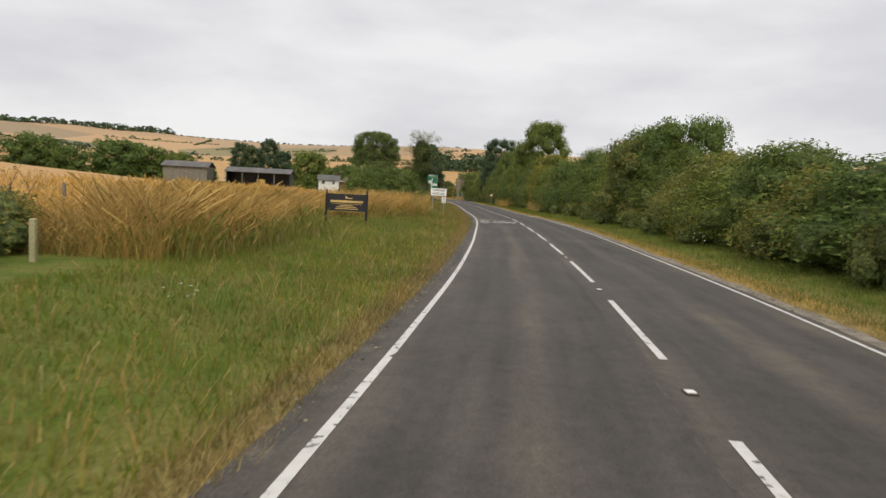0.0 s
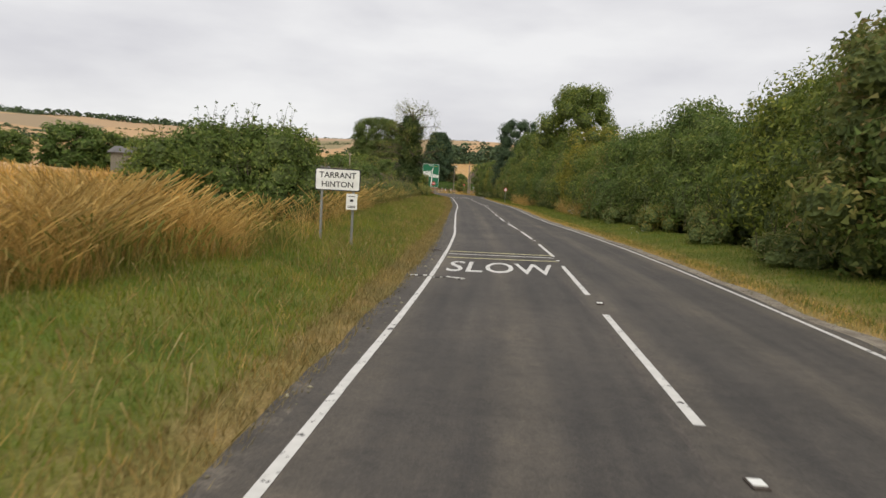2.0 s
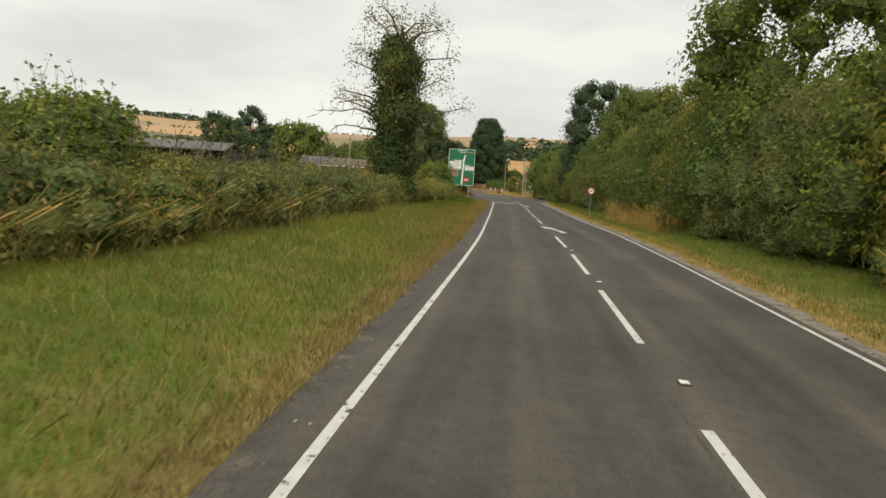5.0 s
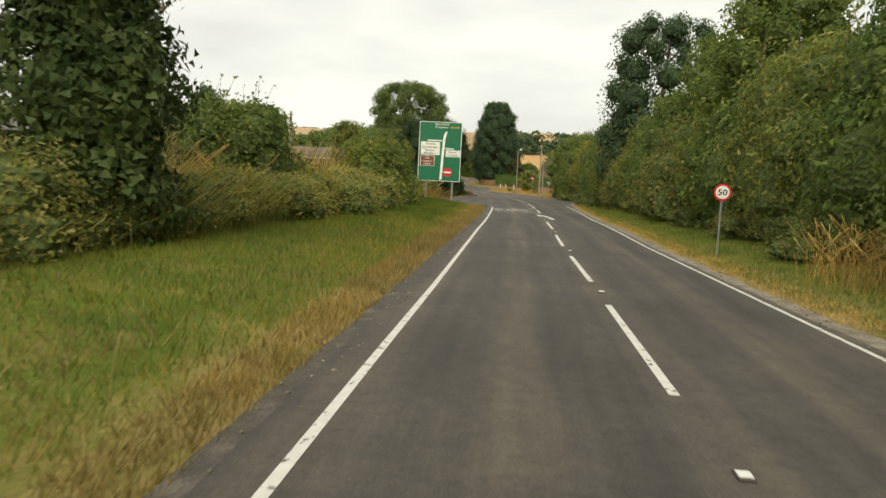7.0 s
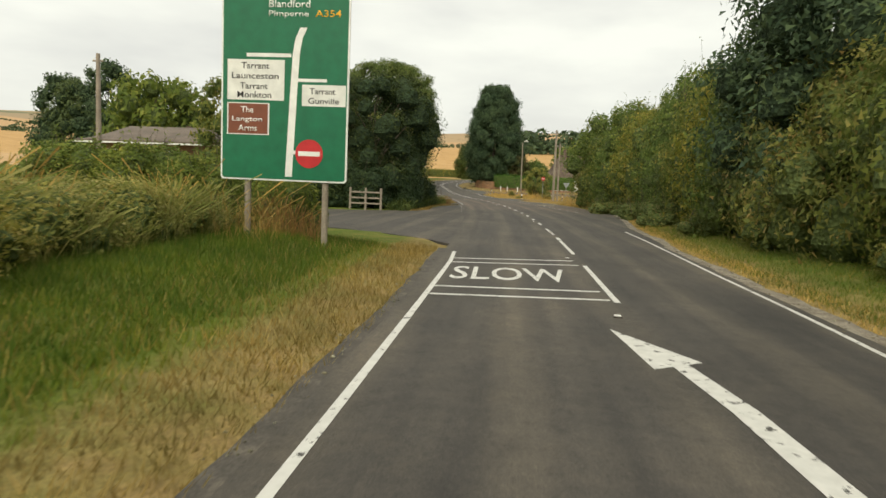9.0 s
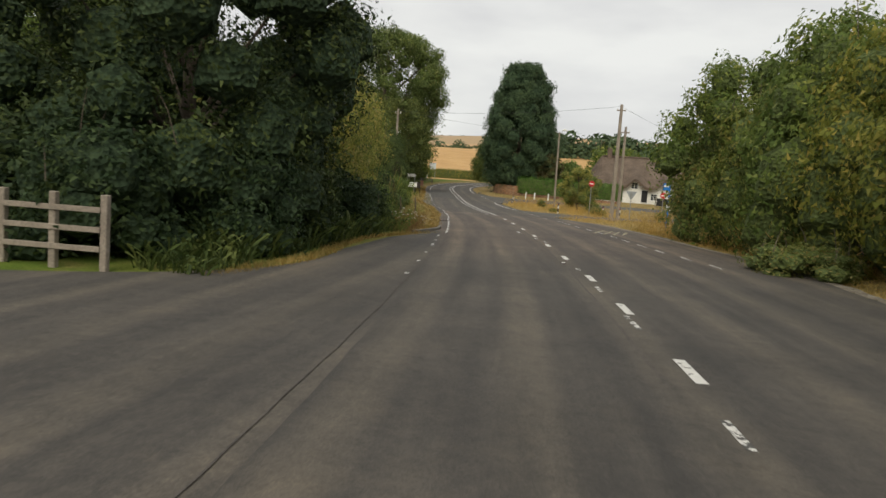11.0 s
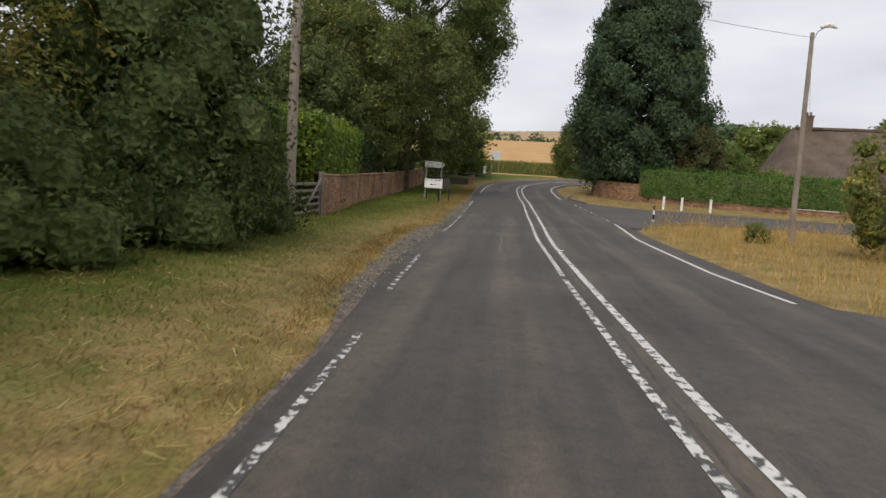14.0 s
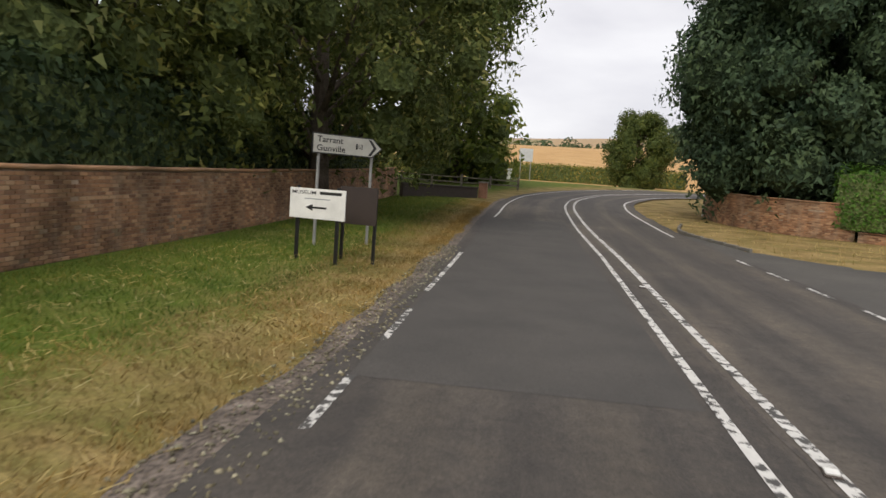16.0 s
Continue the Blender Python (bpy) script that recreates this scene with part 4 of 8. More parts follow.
ka, kb = k_at(287.2), k_at(312)
strip_mark("road_patch", left_edge[ka:kb] + 0.35, -0.75 + 0 * left_edge[ka:kb], ka, kb, M_NEWTAR, "darker patch of newer asphalt across the lane", 0.003)
mark("tyre_arc", b_tube([(-7.6, 246.2, 0.002), (-7.58, 247.2, 0.002), (-7.49, 248.32, 0.002), (-7.35, 249.0, 0.002), (-7.1, 249.5, 0.002)], 0.012, 4), M_TAR, "thin dark curved crack in the lane")
M_FADED = paint("faded_yellow_paint", (0.5, 0.45, 0.24), 0.5)
for x0, y0, x1, y1 in ((2.2, 233.3, 2.9, 236.6), (2.7, 233.0, 3.4, 236.6), (3.2, 232.9, 3.8, 236.4), (3.7, 233.4, 4.2, 236.2), (2.3, 235.2, 4.1, 236.0)):
    bar(x0, y0, x1, y1, 0.14, M_FADED, "faded yellow lettering bar in the lay-by")


# ---- vegetation ----
rng = np.random.default_rng(7)


def unit(n, r=rng):
    v = r.normal(size=(n, 3))
    return v / np.linalg.norm(v, axis=1, keepdims=True)


def leaf_mesh(name, pts, nor, size, mat, slim=0.55, seed=0, droop=0.0):
    """A mesh of single pointed leaves at points, facing roughly along nor."""
    r = np.random.default_rng(seed)
    n = len(pts)
    f = nor + unit(n, r) * 0.75
    f /= np.linalg.norm(f, axis=1, keepdims=True)
    a = np.cross(f, unit(n, r))
    a[:, 2] -= droop
    a /= np.linalg.norm(a, axis=1, keepdims=True) + 1e-9
    b = np.cross(f, a)
    s = (size * (0.55 + 0.9 * r.random(n)))[:, None]
    k = (r.random(n)[:, None] - 0.5) * s * 0.3
    v = np.stack([pts - a * s * 0.42 - b * s * slim * 0.55, pts - a * s * 0.42 + b * (s * slim * 0.55 + k), pts + a * s * 0.62 + f * s * 0.08], 1).reshape(-1, 3)
    return raw_mesh(name, v, 3, np.arange(len(v)), mat)


def shell(clumps, per_m2, r, squash=1.0, inner=0.8, front=None):
    """Points and outward directions on the outside of a heap of clumps (rows of x, y, z, radius)."""
    pts, nor = [], []
    for i, (x, y, z, rad) in enumerate(clumps):
        n = int(per_m2 * 12.6 * rad * rad)
        u = unit(n, r)
        u[:, 2] = np.where((u[:, 2] < -0.2) & (r.random(n) < 0.6), -u[:, 2], u[:, 2])
        w = u * 3.1 + np.array((x, y, z)) * 1.3
        lump = 1 + 0.1 * (np.sin(w[:, 0] * 2.1 + w[:, 1]) + np.sin(w[:, 1] * 2.7 - w[:, 2] * 1.3) + np.sin(w[:, 2] * 2.3 + w[:, 0] * 1.7)) + 0.12 * (r.random(n) < 0.12)
        p = np.array((x, y, z)) + u * (lump * rad * (inner + (1.16 - inner) * r.random(n) ** 0.6))[:, None] * np.array((1, 1, squash))
        keep = np.ones(n, bool) if front is None else (p[:, 0] * front < 0.35 * np.abs(p[:, 2]) ** 0.5) & (u[:, 0] * front < 0.75)
        for j, (X, Y, Z, R) in enumerate(clumps):
            if j != i:
                keep &= ((p - np.array((X, Y, Z))) ** 2).sum(1) > (0.74 * R) ** 2
        pts.append(p[keep])
        nor.append(u[keep])
    return np.vstack(pts), np.vstack(nor)


def core_mesh(name, clumps, k=0.84, squash=1.0, fine=1, mat=None):
    bm = bmesh.new()
    for x, y, z, rad in clumps:
        got = bmesh.ops.create_icosphere(bm, subdivisions=fine, radius=rad * k)
        for v in got["verts"]:
            q = v.co * (1 + 0.24 * noise.noise(v.co * (2.2 / rad) + Vector((x, y, z))))
            v.co = Vector((q.x + x, q.y + y, q.z * squash + z))
    me = bpy.data.meshes.new(name)
    bm.to_mesh(me)
    bm.free()
    me.materials.append(mat or M_SHADE)
    return me


def heap(rx, ry, h, n, rad, seed, z0=0.0, power=1.0):
    """Clump centres filling the outside of a rounded heap that stands on the ground."""
    r = np.random.default_rng(seed)
    out = []
    for k in range(n):
        a = 2 * math.pi * (k * 0.618 + 0.1 * r.random())
        t = (k + 0.5) / n
        z = t * h
        w = math.sqrt(max(0.0, 1 - (max(0, t - 0.25) / 0.78) ** 2)) * (0.55 + 0.45 * r.random()) if t > 0.04 else 0.8
        q = rad * (0.75 + 0.5 * r.random())
        out.append((math.cos(a) * (rx - q * 0.6) * w ** power, math.sin(a) * (ry - q * 0.6) * w ** power, z0 + max(q * 0.7, min(z, h - q * 0.9)), q))
    return out


def twigs(clumps, n, length, seed):
    """Thin shoots that stand out of the top."""
    r = np.random.default_rng(seed)
    bm = bmesh.new()
    for k in range(n):
        x, y, z, rad = clumps[r.integers(len(clumps))]
        a, b = r.normal(size=2) * rad * 0.5
        lean = r.normal(size=2) * 0.22
        q = length * (0.5 + r.random())
        p0 = Vector((x + a, y + b, z + rad * 0.75))
        b_tube([p0, p0 + Vector((lean[0] * q * 0.4, lean[1] * q * 0.4, q * 0.55)), p0 + Vector((lean[0] * q, lean[1] * q, q))], [0.014, 0.01, 0.004], 3, bm, False)
    return bm


def bush(name, label, category, rx, ry, h, n, rad, leaf, per_m2, mat, seed, group="", shoots=0, spot=(0, 0, 0), front=None):
    """A bush: inner foliage, leaves and, where it has them, shoots."""
    cl = heap(rx, ry, h, n, rad, seed)
    e = thing(name, *spot, 0, label, category, group)
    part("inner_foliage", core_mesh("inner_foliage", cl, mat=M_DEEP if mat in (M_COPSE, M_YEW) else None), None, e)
    p, u = shell(cl, per_m2, np.random.default_rng(seed), front=front)
    part("leaves", leaf_mesh("leaves", p, u, leaf, mat, seed=seed), None, e)
    if shoots:
        bm = twigs(cl, shoots, 1.0, seed)
        r = np.random.default_rng(seed + 5)
        tops = np.array([v.co[:] for v in bm.verts])
        tagged(part("shoot_growth", bm, M_BARK, e, "bare upright shoots"), kind="stuff")
        pp = tops[r.integers(len(tops), size=shoots * 14)] + r.normal(size=(shoots * 14, 3)) * 0.05
        part("shoot_foliage", leaf_mesh("shoot_foliage", pp, unit(len(pp), r), leaf * 0.7, mat, seed=seed + 3), None, e)
    return e


def scatter(proto, spots, lift=-0.15):
    """Places a finished plant and copies of it; spots: x, y, turn, scale (across), scale (up)."""
    for i, (x, y, turn, s, sz) in enumerate(spots):
        m = pose(x, y, gz(x, y) + lift, 0, 0, turn) @ Matrix.Diagonal((s, s, sz, 1))
        if i == 0:
            proto.matrix_world = m
        else:
            c = copy_thing(proto, Matrix.Identity(4))
            c.matrix_world = m


# hedgerow on the far side of the road
HL = "dense mixed hedgerow bush with dark green leaves"
KINDS = [bush("hedgerow_bush", HL, "hedge bush", 2.9, 2.9, 6.0, 26, 1.25, 0.15, 50, M_HEDGE, 11, "roadside hedgerow", 6, front=1),
         bush("hedgerow_bush", "dense hedgerow bush of hawthorn and hazel", "hedge bush", 3.1, 2.8, 5.2, 24, 1.3, 0.15, 50, M_HEDGE, 12, "roadside hedgerow", 5, front=1),
         bush("hedgerow_bush", "broad hedgerow bush with yellowing leaves", "hedge bush", 2.8, 3.0, 5.6, 24, 1.25, 0.15, 50, M_GOLDLEAF, 13, "roadside hedgerow", 8, front=1),
         bush("hedgerow_bush", "greyish green hedgerow bush of blackthorn", "hedge bush", 3.0, 3.0, 5.0, 24, 1.2, 0.15, 50, M_BRAMBLE, 14, "roadside hedgerow", 6, front=1)]
spots = [[], [], [], []]
r = np.random.default_rng(3)
y = -14.0
while y < 233.5:
    off = 9.7 + 0.5 * r.random()
    up = float(np.interp(y, [-14, 10, 30, 46, 52, 58, 70, 80, 92, 105, 120, 140, 165, 185, 205, 222, 238], [0.7, 0.66, 0.68, 0.84, 1.0, 1.28, 1.25, 1.2, 1.1, 1.12, 1.22, 1.3, 1.32, 1.32, 1.4, 1.4, 1.3]))
    off += float(np.interp(y, [180, 190, 205, 214, 230], [0, -0.3, 0.4, 1.2, 0.9]))
    p = along(y, off + float(np.interp(y, [35, 46, 56, 70, 78, 88], [0, 1.6, 0.6, 1.8, 0.6, 0])))
    k = int(r.choice(4, p=[0.36, 0.3, 0.12, 0.22] if y < 150 else [0.3, 0.3, 0.25, 0.15]))
    spots[k].append((p[0], p[1], r.random() * 70 - 35, 1.0 + 0.25 * r.random(), up * (0.9 + 0.2 * r.random())))
    y += 4.3
for k, sp in zip(KINDS, spots):
    scatter(k, sp)
low = bush("bramble_bush", "low tangle of brambles and nettles under the hedge", "bramble", 1.5, 1.5, 1.7, 13, 0.62, 0.095, 88, M_BRAMBLE, 21, "brambles", 10)
sp = []
for y in np.arange(-6, 224, 8):
    p = along(y, 7.6 + 0.5 * r.random())
    sp.append((p[0], p[1], r.random() * 360, 0.8 + 0.5 * r.random(), 0.6 + 0.5 * r.random()))
# the rough hedge bank on the near side
weeds = bush("weed_clump", "waist-high clump of yellow-green nettles and weeds on the bank", "weeds", 1.5, 1.5, 1.7, 13, 0.62, 0.078, 125, M_WEED, 22, "bank weeds")
wsp = []
for y in np.arange(72, 181, 2.6):
    p = along(y, -10.9 - 0.7 * r.random() + float(np.interp(y, [140, 152, 166, 172, 181], [0, 1.2, 1.2, 0.5, 0.2])))
    (wsp if 134 < y < 182 else sp).append((p[0], p[1], r.random() * 360, 1.1 + 0.5 * r.random(), (0.85 + 0.4 * r.random()) * float(np.interp(y, [160, 168, 174], [1, 0.9, 0.72]))))
for y in np.arange(74, 174, 5.6):
    p = along(y, -13.2 - r.random())
    sp.append((p[0], p[1], r.random() * 360, 1.5, 1.1 + 0.3 * r.random()))
for x, y in ((-9.2, 13.2), (-10.6, 15.5), (-8.6, 10.5), (-11.5, 12.0), (-12.5, 17.0)):
    sp.append((x, y, r.random() * 360, 0.9, 0.75))
scatter(low, sp)
scatter(weeds, wsp)

dense = bush("hedge_bush", "tall dense roadside bush with twiggy top", "bush", 2.6, 2.4, 4.4, 22, 1.05, 0.16, 50, M_HEDGE, 31, "bushes by the verge", 34)
scatter(dense, [(-4.3, 62.4, 10, 0.82, 0.82), (-6.2, 61.8, 80, 0.85, 0.8), (-6.9, 64.5, 150, 0.9, 0.7), (-7.6, 60.6, 200, 0.7, 0.66), (-6.2, 97.5, 200, 0.8, 0.74), (-7.4, 105, 300, 0.85, 0.76),
                (-7.2, 148.5, 50, 0.95, 0.92), (-8.6, 151.5, 120, 0.85, 0.85), (-5.4, 163.6, 90, 0.95, 0.86), (-6.0, 167.6, 20, 0.8, 0.72), (-8.2, 182.6, 70, 0.6, 0.55), (-5.4, 183.2, 10, 0.4, 0.42), (-7.0, 186.0, 60, 0.5, 0.45), (-9.6, 186.6, 10, 0.7, 0.6), (-13, 187.4, 80, 0.85, 0.7), (-17, 188.2, 200, 0.9, 0.7)])


M_PLUM = leafy("plum_leaves", [(0.0, (0.05, 0.045, 0.022)), (0.5, (0.085, 0.07, 0.035)), (1.0, (0.13, 0.125, 0.05))])


# ---- trees ----
def tree(name, label, height, crown_r, trunk_h, trunk_r, n, rad, leaf, per_m2, mat, seed, shape="round", spot=(0, 0), group="", inner=0.6, skirt=0.28, core=0.7):
    """A tree: tapered trunk, limbs to the clumps of the crown, and leaves."""
    rr = np.random.default_rng(seed)
    cl = []
    for k in range(n):
        t = (k + 0.5) / n
        a = 2 * math.pi * (k * 0.618034 + 0.06 * rr.random())
        z = trunk_h * skirt + (height - trunk_h * skirt) * t
        s = (z - trunk_h * skirt) / (height - trunk_h * skirt)
        if shape == "round":
            w = math.sqrt(max(0.05, 1 - (2 * s - 0.86) ** 2 / 1.35))
        elif shape == "egg":
            w = 0.7 + 0.3 * math.sin(math.pi * 0.5 * s / 0.3) if s < 0.3 else max(0.1, 1 - ((s - 0.3) / 0.74) ** 2) ** 0.75
        else:
            w = max(0.12, 1 - s) ** 0.7
        q = rad * (0.7 + 0.6 * rr.random()) * (1 - 0.35 * s)
        d = (crown_r - q * 0.7) * w * (0.5 + 0.5 * rr.random() ** 0.5)
        cl.append((math.cos(a) * d, math.sin(a) * d, min(z, height - q), q))
    e = thing(name, spot[0], spot[1], gz(*spot) - 0.1, seed * 37 % 360, label, "tree", group)
    top = Vector((0.1 * trunk_r, 0, height * 0.8))
    bm = b_tube([(0, 0, -0.3), (0, 0, 0.3), (0.15 * trunk_r, 0.1, trunk_h), (0.3, -0.1, height * 0.55), top], [trunk_r * 1.5, trunk_r * 1.1, trunk_r * 0.85, trunk_r * 0.45, trunk_r * 0.12], 10)
    part("trunk", bm, M_BARK, e)
    limb = bmesh.new()
    for x, y, z, q in cl[:: max(1, n // (8 if shape == "egg" else 18))]:
        z0 = max(trunk_h * 0.6, z - math.hypot(x, y) * 0.8 - 0.8)
        b_tube([(0.1, 0, z0), (x * 0.5, y * 0.5, (z0 + z) / 2 + 0.3), (x * 0.9, y * 0.9, z), (x, y, z + q * 0.4)], [trunk_r * 0.34, trunk_r * 0.2, trunk_r * 0.1, 0.02], 5, limb, False)
    tagged(part("branchwork", limb, M_BARK, e), kind="stuff")
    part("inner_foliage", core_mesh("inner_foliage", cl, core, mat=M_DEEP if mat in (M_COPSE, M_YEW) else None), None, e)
    p, u = shell(cl, per_m2, rr, inner=inner)
    part("crown", leaf_mesh("crown", p, u, leaf, mat, seed=seed, droop=0.5 if shape == "egg" else 0.15), None, e)
    return e


tree("broadleaf_tree", "tall rounded hedgerow tree with dark green leaves", 15.6, 5.4, 3.0, 0.3, 44, 1.7, 0.24, 26, M_HEDGE, 41, spot=(17.2, 125.0))
tree("broadleaf_tree", "broad hedgerow tree with a ragged twiggy top", 8.2, 4.2, 2.0, 0.22, 34, 1.3, 0.17, 46, M_HEDGE, 42, spot=(17.8, 50.6))
tree("broadleaf_tree", "hedgerow tree with a loose pale green crown", 6.8, 3.0, 2.0, 0.2, 24, 1.2, 0.2, 36, M_BRAMBLE, 43, spot=(14.8, 54.0))
tree("broadleaf_tree", "large dark roadside tree overhanging the hedge", 17.4, 6.2, 3.0, 0.35, 50, 1.8, 0.24, 26, M_YEW, 44, spot=(14.8, 189.5))
tree("broadleaf_tree", "tall ash standing in the roadside hedge", 12.3, 4.4, 2.6, 0.3, 46, 1.6, 0.2, 34, M_HEDGE, 45, spot=(15.2, 160))
tree("broadleaf_tree", "roadside tree with a yellow-green crown", 10.5, 4.0, 2.4, 0.25, 32, 1.45, 0.23, 28, M_GOLDLEAF, 46, spot=(16.2, 141))
tree("broadleaf_tree", "roadside tree rising over the hedge", 8.6, 3.6, 2.0, 0.25, 28, 1.4, 0.22, 28, M_GOLDLEAF, 47, spot=(16.5, 107))
tree("broadleaf_tree", "round tree at the end of the hedgerow by the bus stop", 9.7, 5.6, 1.6, 0.25, 42, 1.5, 0.2, 36, M_HEDGE, 48, spot=(10.6, 233.6))
tree("broadleaf_tree", "leafy roadside tree crowding the hedge", 11.5, 4.2, 3.0, 0.3, 42, 1.6, 0.2, 32, M_HEDGE, 49, spot=(15.8, 171))
tree("yew_tree", "very large dark dense evergreen tree, egg-shaped", 23.2, 7.5, 4.2, 0.5, 110, 2.0, 0.28, 38, M_YEW, 51, "egg", spot=(-8.6, 320.4), skirt=0.55, core=0.82, inner=0.5)
tree("lime_tree", "great spreading tree with pale drooping outer branches", 27.5, 12.6, 6.0, 0.75, 116, 2.3, 0.3, 21, M_ASH, 52, spot=(-33.8, 319), inner=0.62, skirt=1.6, core=0.5)
tree("lime_tree", "spreading garden tree overhanging the brick wall", 14.5, 7.0, 3.4, 0.4, 60, 1.7, 0.2, 34, M_LIMES, 53, spot=(-27.6, 303.5), skirt=0.7, inner=0.66, core=0.54)
tree("lime_tree", "tall dark garden tree above the brick wall", 14.0, 6.0, 3.4, 0.4, 46, 1.7, 0.22, 30, M_LIMES, 58, spot=(-30.4, 295), skirt=0.7, core=0.66)
tree("garden_tree", "dark leafy garden tree behind the wall", 7.6, 3.2, 2.2, 0.25, 24, 1.3, 0.24, 26, M_SHRUB, 54, spot=(-29.5, 279), skirt=0.6)
tree("garden_tree", "tall leafy garden tree behind the brick wall", 10.2, 4.0, 3.0, 0.35, 38, 1.6, 0.22, 30, M_LIMES, 57, spot=(-29.8, 290), skirt=0.6)
tree("garden_tree", "round dark tree beyond the road bend", 9.8, 4.6, 1.6, 0.3, 34, 1.6, 0.28, 30, M_SHRUB, 55, spot=(-19.8, 372), skirt=0.3)
tree("garden_tree", "dark reddish garden tree beside the great evergreen", 7.6, 3.6, 2.2, 0.28, 28, 1.3, 0.24, 30, M_PLUM, 56, spot=(-3.4, 319.3), skirt=0.5)

# dark wood at the corner of the side road (shade painted into M_COPSE), then thinner trees and scrub
WOOD = "tall dark tree in the roadside copse"
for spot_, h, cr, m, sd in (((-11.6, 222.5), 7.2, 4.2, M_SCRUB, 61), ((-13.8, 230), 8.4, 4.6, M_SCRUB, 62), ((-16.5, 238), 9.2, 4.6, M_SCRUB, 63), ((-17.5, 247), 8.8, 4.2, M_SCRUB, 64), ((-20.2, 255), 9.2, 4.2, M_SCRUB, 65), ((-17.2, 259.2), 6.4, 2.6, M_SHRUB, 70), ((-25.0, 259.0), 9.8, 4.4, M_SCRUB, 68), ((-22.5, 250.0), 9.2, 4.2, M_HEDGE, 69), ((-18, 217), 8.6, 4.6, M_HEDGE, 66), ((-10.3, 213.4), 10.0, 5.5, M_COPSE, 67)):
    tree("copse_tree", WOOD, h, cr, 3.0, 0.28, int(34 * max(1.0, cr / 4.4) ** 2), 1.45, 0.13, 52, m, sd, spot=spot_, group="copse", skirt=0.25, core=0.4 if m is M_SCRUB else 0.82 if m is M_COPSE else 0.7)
scrub = bush("scrub_bush", "overgrown roadside scrub with yellowing leaves", "bush", 2.0, 2.0, 3.6, 18, 0.9, 0.13, 60, M_SCRUB, 33, "roadside scrub", 16)
scatter(scrub, [(-10.4, 226.4, 70, 0.9, 1.0), (-12.8, 234, 200, 1.1, 1.0), (-11.4, 230, 20, 0.9, 0.95)])
scatter(bush("scrub_bush", "dark green roadside scrub", "bush", 2.0, 2.0, 3.2, 18, 0.9, 0.13, 60, M_SHRUB, 34, "roadside scrub", 10),
        [(-15.8, 250, 120, 0.85, 0.85), (-7.8, 223.6, 130, 0.55, 0.5), (-14.2, 249.8, 10, 0.8, 0.66), (-16.4, 254.5, 60, 0.85, 0.8), (-16.9, 258.6, 20, 0.9, 0.9), (-17.6, 262.2, 70, 0.85, 0.85), (-9.6, 229.0, 20, 0.7, 0.6), (-10.6, 233.8, 40, 0.8, 0.66)])

scatter(bush("scrub_bush", "mid-green roadside scrub of bramble and elder", "bush", 2.0, 2.0, 3.2, 18, 0.9, 0.13, 60, M_HEDGE, 38, "roadside scrub", 10),
        [(-14.2, 240.5, 90, 1.0, 0.95), (-13.8, 245.5, 30, 0.8, 0.75), (-12.2, 239.0, 80, 0.8, 0.6), (-12.0, 243.2, 10, 0.85, 0.62), (-12.6, 246.8, 60, 0.7, 0.5), (-10.9, 236.4, 30, 0.75, 0.62), (-8.3, 225.8, 40, 0.6, 0.5), (-8.9, 223.8, 220, 0.7, 0.6), (-9.4, 227.0, 10, 0.8, 0.66), (-10.0, 230.4, 100, 0.8, 0.55)])
# leaf colour carries the gloom under the canopy
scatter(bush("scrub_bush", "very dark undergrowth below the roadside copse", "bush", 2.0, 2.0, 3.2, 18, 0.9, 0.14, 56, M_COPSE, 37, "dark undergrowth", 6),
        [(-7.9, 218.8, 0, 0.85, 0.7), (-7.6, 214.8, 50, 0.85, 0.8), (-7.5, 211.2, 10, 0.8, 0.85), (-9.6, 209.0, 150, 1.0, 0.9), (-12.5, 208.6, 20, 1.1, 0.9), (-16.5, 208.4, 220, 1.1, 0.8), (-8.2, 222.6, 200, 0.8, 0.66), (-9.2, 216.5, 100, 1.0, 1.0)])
# added shrubs, in place of the shade under the great evergreen
scatter(bush("shrub", "dark evergreen shrub behind the boundary wall", "shrub", 2.0, 2.0, 3.2, 16, 0.95, 0.2, 40, M_YEW, 39, "shrubs under the evergreen"),
        [(-9.6, 321.0, 0, 0.9, 0.95), (-7.4, 318.4, 70, 0.9, 0.9), (-5.2, 316.8, 140, 0.85, 0.85), (-10.2, 325.0, 220, 0.9, 1.1)])

# an ivy-clad tree with bare branches
iv = thing("ivy_clad_tree", -5.2, 137.2, gz(-5.2, 137.2) - 0.1, 20, "half-bare tree with its trunk wrapped in dark ivy", "tree")
part("trunk", b_tube([(0, 0, -0.2), (0.1, 0, 3), (0.0, 0.1, 7.5), (0.2, 0, 12.5)], [0.45, 0.38, 0.28, 0.08], 10), M_BARK, iv)
lim = bmesh.new()
ends = []
rb = np.random.default_rng(5)
